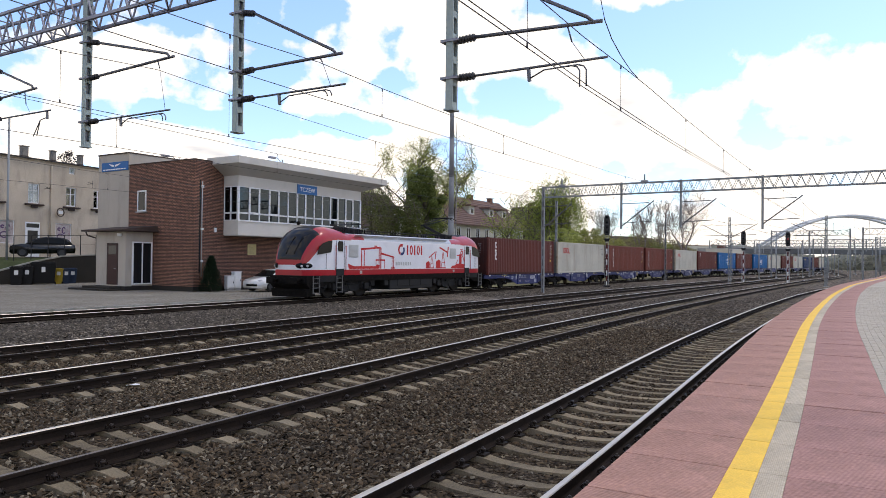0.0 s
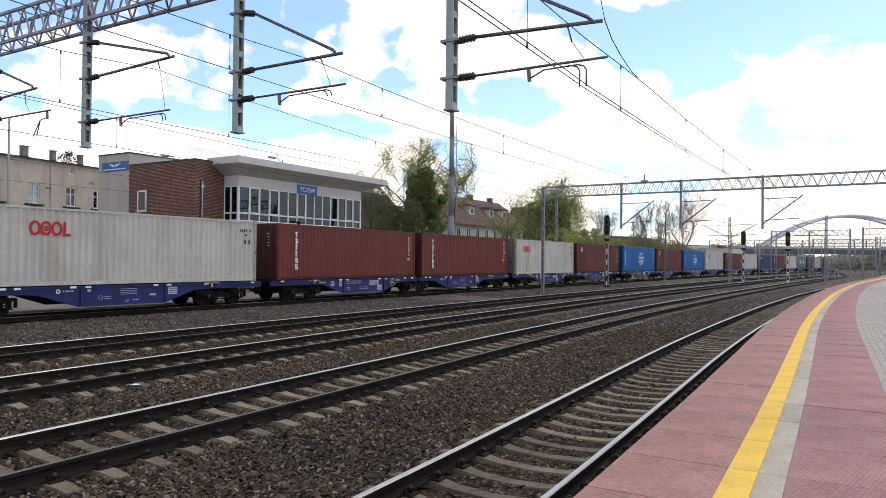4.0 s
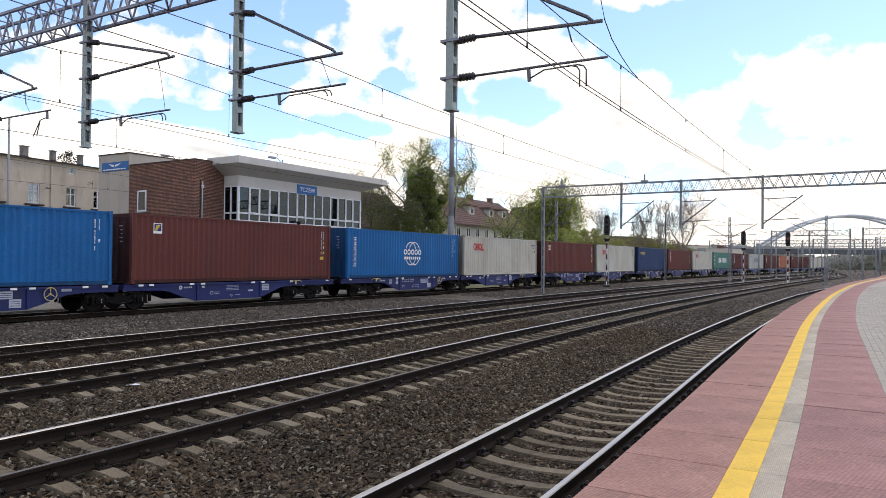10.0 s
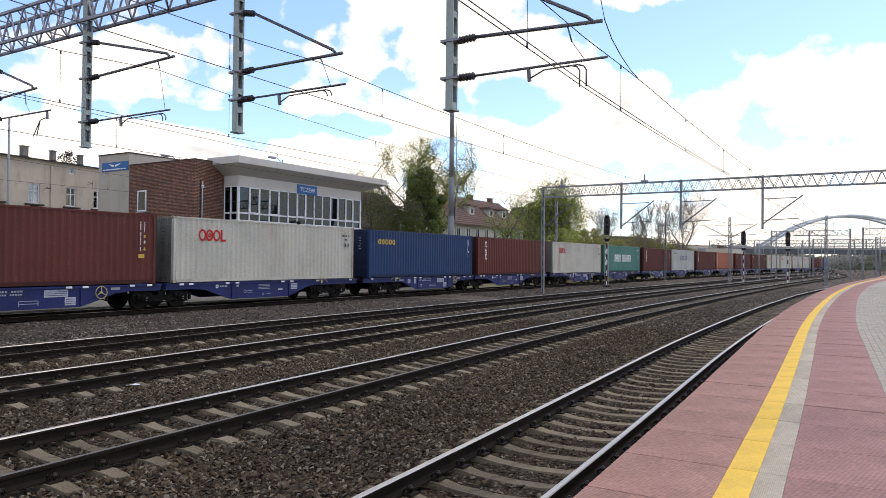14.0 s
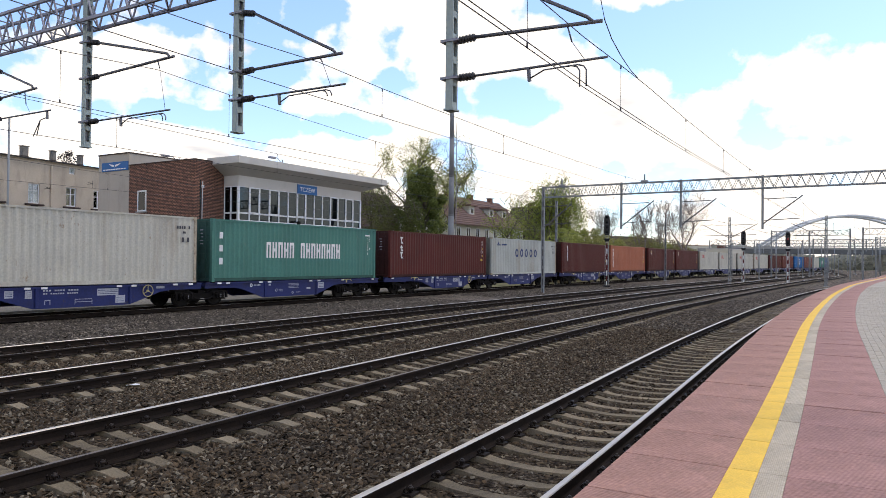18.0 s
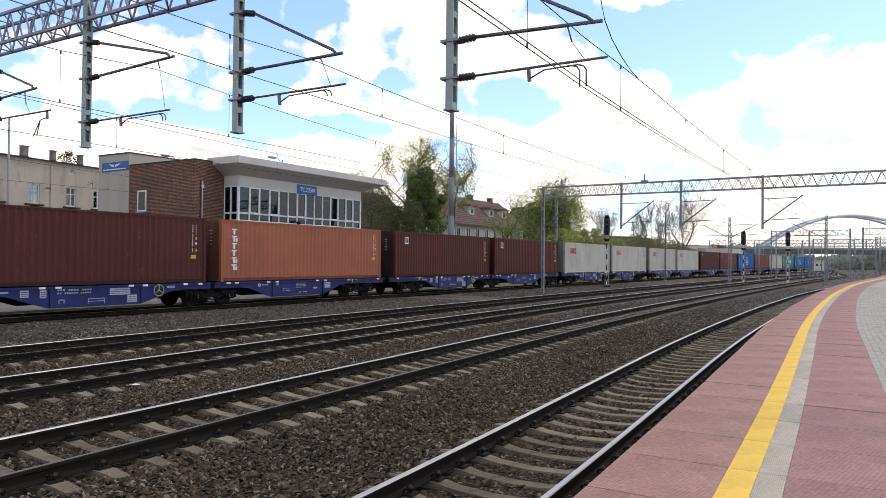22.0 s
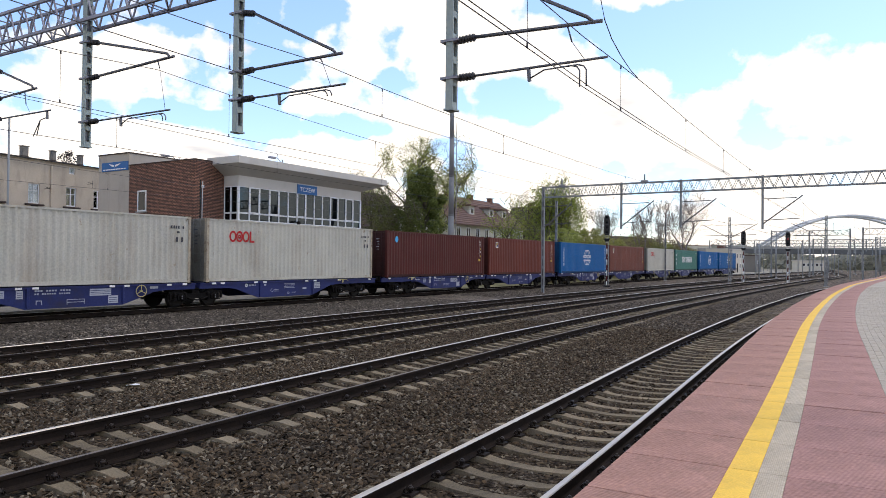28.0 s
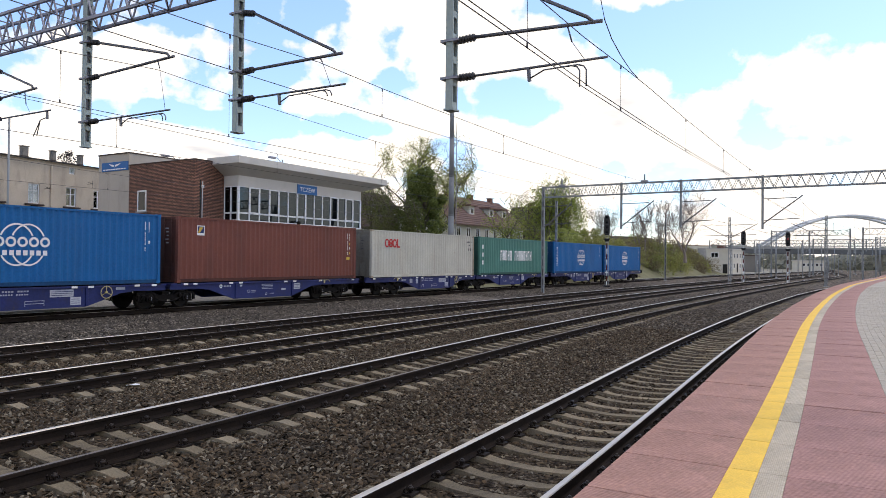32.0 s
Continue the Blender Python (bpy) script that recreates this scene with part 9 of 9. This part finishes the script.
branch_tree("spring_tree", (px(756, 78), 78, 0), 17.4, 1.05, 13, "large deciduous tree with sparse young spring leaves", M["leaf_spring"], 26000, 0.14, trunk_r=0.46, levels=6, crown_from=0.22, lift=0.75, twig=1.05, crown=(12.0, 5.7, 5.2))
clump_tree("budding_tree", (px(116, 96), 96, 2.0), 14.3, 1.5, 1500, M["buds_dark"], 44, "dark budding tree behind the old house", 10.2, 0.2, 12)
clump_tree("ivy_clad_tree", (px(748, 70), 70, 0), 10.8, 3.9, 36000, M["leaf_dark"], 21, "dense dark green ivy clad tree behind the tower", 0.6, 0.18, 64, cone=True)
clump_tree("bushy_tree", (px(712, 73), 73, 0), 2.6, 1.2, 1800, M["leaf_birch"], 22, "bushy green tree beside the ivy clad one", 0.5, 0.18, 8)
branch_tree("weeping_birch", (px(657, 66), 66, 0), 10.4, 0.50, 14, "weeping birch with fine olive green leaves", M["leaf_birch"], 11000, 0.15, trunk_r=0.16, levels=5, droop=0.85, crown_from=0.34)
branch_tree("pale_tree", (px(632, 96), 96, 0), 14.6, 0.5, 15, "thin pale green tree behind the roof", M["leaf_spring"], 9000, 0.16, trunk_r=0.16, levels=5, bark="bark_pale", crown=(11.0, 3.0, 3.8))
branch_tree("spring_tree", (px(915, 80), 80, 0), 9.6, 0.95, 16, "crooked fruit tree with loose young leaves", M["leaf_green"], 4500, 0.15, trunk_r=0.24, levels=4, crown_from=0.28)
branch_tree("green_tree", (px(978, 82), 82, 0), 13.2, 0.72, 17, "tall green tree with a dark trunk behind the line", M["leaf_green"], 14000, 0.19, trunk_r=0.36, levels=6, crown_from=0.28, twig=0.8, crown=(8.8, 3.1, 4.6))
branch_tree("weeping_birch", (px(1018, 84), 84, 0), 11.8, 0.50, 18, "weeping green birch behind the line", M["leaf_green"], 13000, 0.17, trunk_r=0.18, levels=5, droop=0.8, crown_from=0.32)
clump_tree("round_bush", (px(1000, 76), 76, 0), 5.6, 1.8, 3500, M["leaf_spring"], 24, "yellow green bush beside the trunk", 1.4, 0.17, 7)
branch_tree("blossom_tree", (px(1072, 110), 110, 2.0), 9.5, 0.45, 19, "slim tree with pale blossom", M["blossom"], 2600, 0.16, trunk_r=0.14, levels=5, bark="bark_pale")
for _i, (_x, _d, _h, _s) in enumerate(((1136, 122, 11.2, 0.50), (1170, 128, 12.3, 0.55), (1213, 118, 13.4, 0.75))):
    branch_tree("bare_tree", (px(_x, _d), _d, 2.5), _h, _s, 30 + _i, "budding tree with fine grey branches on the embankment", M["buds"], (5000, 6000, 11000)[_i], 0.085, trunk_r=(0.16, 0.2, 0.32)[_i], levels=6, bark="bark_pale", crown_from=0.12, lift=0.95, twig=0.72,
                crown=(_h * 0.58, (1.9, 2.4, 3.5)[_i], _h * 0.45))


def embankment():
    """The slope left of the outer track."""
    rows = []
    for i in range(29):
        s = 46 + i * 4.0
        r = []
        top = float(np.interp(s, [46, 60, 80, 110, 132, 148, 158], [0.4, 1.6, 4.0, 5.0, 5.2, 3.0, -0.4]))
        for d, f in ((4.2, 0.0), (6.0, 0.02), (8.5, 0.30), (11.5, 0.72), (14.5, 0.97), (20, 1.0), (60, 1.05)):
            p, _ = line(s, d)
            z = -0.30 + (top + 0.30) * f
            r.append((p.x, p.y, z + 0.25 * f * noise.noise(Vector((p.x * 0.3, p.y * 0.3, 0)))))
        rows.append(r)
    return sheet("embankment", rows, M["bank_soil"], "grassy embankment slope behind the outer track", category="embankment")


M["bank_soil"] = material("dry_bank_grass", (0.19, 0.175, 0.095), 0.95, var=0.45, scale=0.35, fine=7, bump=0.5, stain=(0.08, 0.095, 0.03), stain_amt=0.7)
embankment()


def scrub(count, seed):
    """Low bushes spread over the slope, one object each."""
    rnd = random.Random(seed)
    for i in range(count):
        s = rnd.uniform(58, 146)
        d = rnd.uniform(6.6, 14.0)
        top = float(np.interp(s, [46, 60, 80, 110, 132, 148, 158], [0.4, 1.6, 4.0, 5.0, 5.2, 3.0, -0.4]))
        f = float(np.interp(d, [4.2, 6, 8.5, 11.5, 14.5, 20], [0, 0.02, 0.30, 0.72, 0.97, 1.0]))
        p, _ = line(s, d)
        mat = rnd.choice(["leaf_hedge", "leaf_brown", "leaf_hedge", "leaf_deep", "leaf_brown"])
        h = rnd.uniform(1.5, 3.2)
        clump_tree("bush", (p.x, p.y, -0.5 + (top + 0.3) * f), h, h * 0.8, 820, M[mat], 100 + i, {"leaf_hedge": "yellow green bush on the embankment", "leaf_brown": "dry brown bush on the embankment", "leaf_deep": "green bush on the embankment"}[mat], 0.1, 0.20, 5, 0.05, "bushes on the embankment", "bush")


scrub(150, 9)
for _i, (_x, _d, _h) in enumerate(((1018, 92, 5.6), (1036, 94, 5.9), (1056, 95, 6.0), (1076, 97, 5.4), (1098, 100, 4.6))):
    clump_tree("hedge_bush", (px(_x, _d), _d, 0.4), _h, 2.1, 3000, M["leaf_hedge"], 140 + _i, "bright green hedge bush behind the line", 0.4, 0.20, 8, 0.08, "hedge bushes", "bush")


def pitched_house(name, at, ang, length, depth, eave, ridge, wall, roof, label, dormers=(), windows=(), chimneys=(), base=-0.5):
    """A house with a pitched roof; its front is along its own x, facing -y."""
    e = empty(name, Matrix.Translation((*at, 0)) @ Matrix.Rotation(ang, 4, "Z"))
    tagged(e, label, "house", group="houses behind the line")
    bm = bmesh.new()
    prism(bm, [(0, base), (depth, base), (depth, eave), (depth / 2, ridge - 0.25), (0, eave)], 0, length, m=Matrix.Rotation(math.pi / 2, 4, "Z") @ Matrix.Diagonal((1, -1, 1, 1)))
    part("wall", bm, wall, e)
    for sg in (0, 1):
        bm = bmesh.new()
        y0, y1 = (-0.5, depth / 2) if sg == 0 else (depth + 0.5, depth / 2)
        ze = eave - 0.5 * (ridge - eave) / (depth / 2)
        vs = [bm.verts.new(v) for v in ((-0.4, y0, ze), (length + 0.4, y0, ze), (length + 0.4, y1, ridge), (-0.4, y1, ridge))]
        f = bm.faces.new(vs)
        r = bmesh.ops.extrude_face_region(bm, geom=[f])
        for v in r["geom"]:
            if isinstance(v, bmesh.types.BMVert):
                v.co.z += 0.18
        bmesh.ops.recalc_face_normals(bm, faces=bm.faces)
        sl = part("roof_slope", bm, roof, e)
        if sg == 0:
            n = 14
            for k in range(n):
                f = (k + 0.5) / n
                bm = bmesh.new()
                yy, zz = y0 + (y1 - y0) * f, ze + (ridge - ze) * f + 0.19
                box(bm, -0.4, length + 0.4, yy - 0.02, yy + 0.06, zz - 0.01, zz + 0.05)
                part("tile_row", bm, roof, sl)
    for x in dormers:
        bm = bmesh.new()
        zb2 = eave + (ridge - eave) * 0.35
        box(bm, x, x + 1.3, depth * 0.14, depth * 0.4, zb2 - 0.4, zb2 + 1.0)
        d = part("dormer", bm, wall, e)
        one("dormer_roof", roof, (x - 0.25, x + 1.55, depth * 0.14 - 0.35, depth * 0.46, zb2 + 1.0, zb2 + 1.2), parent=d)
        one("dormer_window", M["pvc"], (x + 0.25, x + 1.05, depth * 0.14 - 0.03, depth * 0.14 - 0.003, zb2, zb2 + 0.8), parent=d)
        one("dormer_pane", M["pane_dark"], (x + 0.33, x + 0.97, depth * 0.14 - 0.04, depth * 0.14 - 0.031, zb2 + 0.08, zb2 + 0.72), parent=d)
    for x, z, w, h in windows:
        window_unit(e, (x, -0.03, z), w, h, M["pane_dark"], "window", fr=0.10, depth=0.05, bars=(("v", w / 2),))
    for x, y in chimneys:
        bm = bmesh.new()
        box(bm, x, x + 0.7, y, y + 0.6, ridge - 1.0, ridge + 0.62, bevel=0.02); box(bm, x - 0.06, x + 0.76, y - 0.06, y + 0.66, ridge + 0.62, ridge + 0.70)
        part("chimney", bm, M["brick"], e)
    return e


pitched_house("row_house", (0.96, 84.15), radians(58), 19.5, 8.0, 6.9, 10.3, M["cream"], M["roof_tile"], "cream row house with a red tiled roof and dormers", (6.2, 11.4, 15.2),
              [(1.2 + 2.35 * i, z, 0.95, 1.35) for i in range(8) for z in (2.0, 4.9)], ((2.0, 3.7), (5.2, 3.7), (11.0, 3.7), (16.6, 3.7)))
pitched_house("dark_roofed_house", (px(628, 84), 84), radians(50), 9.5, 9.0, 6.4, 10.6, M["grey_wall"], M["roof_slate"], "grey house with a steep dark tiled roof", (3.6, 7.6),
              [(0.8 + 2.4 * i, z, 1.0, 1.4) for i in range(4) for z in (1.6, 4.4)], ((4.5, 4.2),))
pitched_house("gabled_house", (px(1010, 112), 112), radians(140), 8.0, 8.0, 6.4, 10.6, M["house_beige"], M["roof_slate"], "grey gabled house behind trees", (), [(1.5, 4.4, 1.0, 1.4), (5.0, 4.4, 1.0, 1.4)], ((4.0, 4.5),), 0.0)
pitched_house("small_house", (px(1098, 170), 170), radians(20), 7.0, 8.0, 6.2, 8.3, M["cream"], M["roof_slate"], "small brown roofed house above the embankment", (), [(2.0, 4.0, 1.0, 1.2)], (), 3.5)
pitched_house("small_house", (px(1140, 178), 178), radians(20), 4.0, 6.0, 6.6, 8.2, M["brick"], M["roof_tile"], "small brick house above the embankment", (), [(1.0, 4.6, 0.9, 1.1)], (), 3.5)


def relay_building():
    """The white flat-roofed building beside the far track."""
    e = empty("relay_building", Matrix.Translation((64.0, 159.0, 0)) @ Matrix.Rotation(radians(54), 4, "Z"))
    tagged(e, "white flat roofed two storey railway building", "building")
    one("wall", M["white_wall"], (0, 13.6, 0, 4.9, -0.5, 5.25), parent=e)
    one("roof_edge", M["fascia"], (-0.12, 13.72, -0.12, 5.02, 5.25, 5.45), parent=e)
    for x in (1.2, 4.2, 7.0, 9.6, 12.0):
        window_unit(e, (x, -0.03, 3.3), 0.95, 1.1, M["pane_dark"], "window", fr=0.1, depth=0.05)
        if x not in (7.0,):
            window_unit(e, (x, -0.03, 0.9), 0.95, 1.2, M["pane_dark"], "window", fr=0.1, depth=0.05)
    one("door", M["wall_dark"], (7.0, 8.0, -0.06, -0.003, 0.0, 2.1), parent=e)
    window_unit(e, (-0.03, 2.2, 3.4), 1.7, 1.15, M["pane_dark"], "end_window", axis="y", fr=0.12, depth=0.05, bars=(("v", 0.85),))
    one("end_door", M["wall_dark"], (-0.06, -0.003, 0.3, 1.3, -0.2, 1.9), parent=e)
    bm = bmesh.new()
    box(bm, 3.0, 4.6, 2.0, 3.4, 5.5, 6.2, bevel=0.03)
    part("roof_hatch", bm, M["brick"], e)


M["white_wall"] = material("white_building_render", (0.60, 0.56, 0.47), 0.9, var=0.10, scale=0.3, fine=8, bump=0.1, stain=(0.46, 0.42, 0.35), stain_amt=0.4)
relay_building()


def bridge():
    e = empty("arch_bridge")
    tagged(e, "road bridge with a pale steel arch over the yard", "bridge")
    Y = 300.0
    x0, x1, xa, xb = 118.0, 290.0, 134.0, 209.0
    zd = 8.9
    one("deck", M["bridge_grey"], (x0, x1, Y - 6, Y + 6, zd - 2.6, zd), parent=e)
    one("deck_edge", M["concrete"], (x0, x1, Y - 6.3, Y - 6.01, zd - 0.7, zd + 0.1), parent=e)
    for yy in (Y - 3.0, Y + 3.0):
        bm = bmesh.new()
        n = 36
        tube(bm, [(xa + (xb - xa) * i / n, yy, zd + 13.6 * 4 * (i / n) * (1 - i / n)) for i in range(n + 1)], 0.62, 6)
        part("arch", bm, M["bridge_pale"], e, "pale curved steel arch")
        for i in range(2, n - 1, 3):
            f = i / n
            bm = bmesh.new()
            x = xa + (xb - xa) * f
            cyl(bm, (x, yy, zd), (x, yy, zd + 13.6 * 4 * f * (1 - f)), 0.07, seg=5)
            part("hanger", bm, M["bridge_pale"], e)
    for i in range(5):
        f = 0.25 + 0.125 * i
        x, z = xa + (xb - xa) * f, zd + 13.6 * 4 * f * (1 - f)
        one("arch_tie", M["bridge_pale"], (x - 0.3, x + 0.3, Y - 3, Y + 3, z - 0.3, z + 0.3), parent=e)
    for x in (126.0, 148.0, 187.0, 210.0, 235.0, 262.0):
        for yy in (Y - 4, Y + 4):
            one("pier", M["concrete"], (x - 0.7, x + 0.7, yy - 0.7, yy + 0.7, GROUND_Z - 0.3, zd - 2.6), parent=e)
    one("abutment", M["concrete"], (108.0, 119.0, Y - 7, Y + 7, GROUND_Z - 0.3, zd - 0.6), parent=e)
    bm = bmesh.new()
    for h in (0.5, 1.1, 1.6):
        bar(bm, (x0, Y - 6.2, zd + h), (x1, Y - 6.2, zd + h), 0.10)
    n = 60
    for i in range(n + 1):
        x = x0 + (x1 - x0) * i / n
        bar(bm, (x, Y - 6.2, zd), (x, Y - 6.2, zd + 1.6), 0.10)
    part("parapet_railing", bm, M["bridge_pale"], e)
    for i in range(6):
        x = x0 + 8 + 27 * i
        bm = bmesh.new()
        cyl(bm, (x, Y - 5.6, zd), (x, Y - 5.6, zd + 7.5), 0.12, 0.08, seg=6)
        cyl(bm, (x, Y - 5.6, zd + 7.5), (x + 1.6, Y - 5.6, zd + 7.7), 0.08, seg=6)
        part("lamp_post", bm, M["bridge_pale"], e)


M["bridge_grey"] = material("bridge_girder_paint", (0.11, 0.115, 0.12), 0.7, var=0.15, scale=0.1, fine=3, bump=0.05)
M["bridge_pale"] = material("bridge_arch_paint", (0.60, 0.615, 0.61), 0.6, var=0.1, scale=0.1, fine=3, bump=0.03)
bridge()


def shed(at, ang, L, D, H, mat, roofmat, label, wins=0):
    e = empty("low_building", Matrix.Translation((*at, 0)) @ Matrix.Rotation(ang, 4, "Z"))
    tagged(e, label, "building", group="far yard buildings")
    one("wall", mat, (0, L, 0, D, -0.6, H), parent=e)
    one("roof", roofmat, (-0.3, L + 0.3, -0.3, D + 0.3, H, H + 0.3), parent=e)
    for i in range(wins):
        window_unit(e, (1.0 + (L - 1.5) * i / wins, -0.03, H * 0.45), 0.9, 1.0, M["pane_dark"], "window", fr=0.12, depth=0.05)


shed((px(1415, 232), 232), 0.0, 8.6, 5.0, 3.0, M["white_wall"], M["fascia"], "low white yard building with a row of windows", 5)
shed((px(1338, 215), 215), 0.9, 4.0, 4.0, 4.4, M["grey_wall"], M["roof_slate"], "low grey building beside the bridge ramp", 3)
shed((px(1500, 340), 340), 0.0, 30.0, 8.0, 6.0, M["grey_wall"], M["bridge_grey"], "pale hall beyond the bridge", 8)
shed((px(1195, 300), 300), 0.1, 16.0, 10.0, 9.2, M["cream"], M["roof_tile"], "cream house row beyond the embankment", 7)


def far_woods():
    """One band of distant trees round the horizon."""
    rnd = random.Random(77)
    vs, fs = [], []
    for i in range(26000):
        a = rnd.uniform(-1.15, 0.95)
        dist = rnd.uniform(360, 430)
        hmax = 9 + 7 * noise.noise(Vector((a * 9, 0, 3))) + 4 * noise.noise(Vector((a * 40, 1, 3)))
        p = Vector((math.sin(a) * dist, math.cos(a) * dist, rnd.uniform(0, max(3.0, hmax))))
        s = rnd.uniform(0.8, 2.2)
        u = Vector((rnd.gauss(0, 1), rnd.gauss(0, 1), rnd.gauss(0, 1))).normalized() * s
        w = u.orthogonal().normalized() * s * 0.7
        o = len(vs)
        vs += [p - u, p + w, p + u, p - w]
        fs.append((o, o + 1, o + 2, o + 3))
    ob = solid("far_woods", vs, fs, M["leaf_far"])
    tagged(ob, "distant line of spring woods on the horizon", "woods", kind="stuff")


# leaf tones paled so that distance haze is part of the colour
M["leaf_far"] = foliage_material("hazed_wood_leaves", (0.13, 0.135, 0.095), (0.46, 0.45, 0.36))
far_woods()


# ------------------------------------------------------------ loose stones of the ballast near the platform
def stones(zones, seed, mat, r0, r1, label, sink=0.060):
    """Loose stones strewn over stretches (s0, s1, d0, d1, how many to the square metre) of the track bed."""
    rs = np.random.RandomState(seed)
    S, D = [], []
    for s0, s1, d0, d1, den in zones:
        n = int((s1 - s0) * (d1 - d0) * den)
        S.append(rs.uniform(s0, s1, n)); D.append(rs.uniform(d0, d1, n))
    S, D = np.concatenate(S), np.concatenate(D)
    keep = np.ones(len(S), bool)
    drop = np.zeros(len(S))
    for name, dk in list(TRACKS.items()) + [("track_5", 1.22)]:
        o = D - dk
        s0 = -14 if dk < -16 else -8
        ph = np.abs((S - s0 + 0.2875) % 0.575 - 0.2875)
        if name != "track_5":
            keep &= ~((np.abs(o) < rs.uniform(0.95, 1.27, len(S))) & (ph < rs.uniform(0.05, 0.140, len(S))))
        else:
            keep &= np.abs(o) > 0.74
        keep &= ~(np.abs(np.abs(o) - 0.7535) < 0.10)
        drop = np.maximum(drop, np.where(np.abs(o) < 0.70, 0.024, 0.0))
    S, D, drop = S[keep], D[keep], drop[keep]
    B = np.array([bow(s) for s in np.linspace(-20, 120, 350)])
    bw = np.interp(S, np.linspace(-20, 120, 350), B) * np.interp(D, [-13.1, -8.7, 0.0], [1.0, 0.6, 0.0])
    th = np.interp(S, LINE_S, LINE_TH)
    X = np.interp(S, LINE_S, LINE_X) - np.sin(th) * (D + bw)
    Y = np.interp(S, LINE_S, LINE_Y) + np.cos(th) * (D + bw)
    n = len(S)
    z = SLEEPER_TOP - sink - drop + rs.uniform(-0.026, 0.022, n)
    centre = np.stack([X, Y, z], 1)
    near = (S < 16) & (D < -14) & (sink > 0.05)

    def shards(at, low, high, tris, r0, r1, flat_top):
        """Angular stones: a ring of base corners and one of top corners, each moved at random and turned."""
        k = len(at)
        base = np.array(low + high, float)
        v = base[None] * rs.uniform(0.7, 1.3, (k, len(base), 1)) + rs.uniform(-0.26, 0.26, (k, len(base), 3))
        v[:, :, 0] *= rs.uniform(1.0, 1.8, (k, 1))
        v[:, :, 1] *= rs.uniform(0.6, 0.95, (k, 1))
        v[:, :, 2] = v[:, :, 2] * flat_top + v[:, :, 0] * rs.uniform(-0.55, 0.55, (k, 1)) + v[:, :, 1] * rs.uniform(-0.9, 0.9, (k, 1))
        a = rs.uniform(0, 6.283, k)
        ca, sa = np.cos(a)[:, None], np.sin(a)[:, None]
        size = rs.uniform(r0, r1, k) * np.where(rs.rand(k) < 0.12, 1.35, 1.0)
        w = np.stack([v[:, :, 0] * ca - v[:, :, 1] * sa, v[:, :, 0] * sa + v[:, :, 1] * ca, v[:, :, 2]], 2) * size[:, None, None] + at[:, None, :]
        t = np.array(tris)[None] + (np.arange(k) * len(base))[:, None, None]
        return w.reshape(-1, 3), t.reshape(-1, 3)

    V1, T1 = shards(centre[near], [(-1, -1, -0.6), (1, -1, -0.6), (1, 1, -0.6), (-1, 1, -0.6)], [(-0.55, -0.5, 0.8), (0.65, -0.25, 0.8), (-0.1, 0.65, 0.8)],
                    [(0, 1, 4), (1, 5, 4), (1, 2, 5), (2, 6, 5), (2, 3, 6), (3, 4, 6), (3, 0, 4), (4, 5, 6)], 0.0125, 0.0225, 0.60)
    V2, T2 = shards(centre[~near], [(-1, -0.9, -0.6), (1, -0.9, -0.6), (0, 1.1, -0.6)], [(-0.5, 0.0, 0.7), (0.6, 0.1, 0.7)], [(0, 1, 4), (0, 4, 3), (1, 2, 4), (2, 3, 4), (2, 0, 3)], r0, r1, 0.6)
    V = np.concatenate([V1, V2])
    T = np.concatenate([T1, T2 + len(V1)])
    me = bpy.data.meshes.new("ballast_stones")
    me.vertices.add(len(V))
    me.vertices.foreach_set("co", V.reshape(-1).astype(np.float32))
    me.loops.add(len(T) * 3)
    me.loops.foreach_set("vertex_index", T.reshape(-1).astype(np.int32))
    me.polygons.add(len(T))
    me.polygons.foreach_set("loop_start", np.arange(0, len(T) * 3, 3, dtype=np.int32))
    me.update(calc_edges=True)
    me.validate()
    me.materials.append(mat)
    ob = new("ballast_stones", me)
    tagged(ob, label, "ballast", kind="stuff")


stones(((-9.0, 6.0, -24.2, -14.0, 600), (-9.0, 6.0, -14.0, -8.0, 380), (6.0, 16.0, -23.9, -14.0, 430), (6.0, 20.0, -14.0, -6.8, 190), (-9.0, 6.0, -8.0, -6.8, 260), (16.0, 30.0, -23.5, -8.0, 230)),
       5, M["stone"], 0.0155, 0.028, "loose sharp grey and brown ballast stones between the rails")
stones(((-7.0, 29.0, -6.8, 0.3, 120), (18.0, 34.0, -23.4, -6.8, 90), (34.0, 46.0, -23.0, 0.3, 70), (46.0, 70.0, -22.5, 0.3, 28)),
       6, M["stone_grey"], 0.022, 0.038, "larger loose grey ballast stones over the outer track bed", 0.045)


def litter(at, ang, label):
    """A crumpled scrap of paper lying on the stones."""
    rnd = random.Random(3)
    vs = [(0.07 * (i - 1.5) + rnd.uniform(-0.02, 0.02), 0.06 * (j - 1), 0.01 + rnd.uniform(0, 0.035)) for i in range(4) for j in range(3)]
    fs = [(i * 3 + j, i * 3 + 3 + j, i * 3 + 4 + j, i * 3 + 1 + j) for i in range(3) for j in range(2)]
    ob = solid("paper_scrap", vs, fs, M["paper"])
    ob.matrix_basis = Matrix.Translation(at) @ Matrix.Rotation(ang, 4, "Z")
    tagged(ob, label, "litter")


litter((-5.74, 13.25, SLEEPER_TOP - 0.035), 0.4, "white crumpled paper scrap lying on the ballast")


def motions():
    for thing, a, b in MOVERS:
        ride(thing, a, b)


motions()
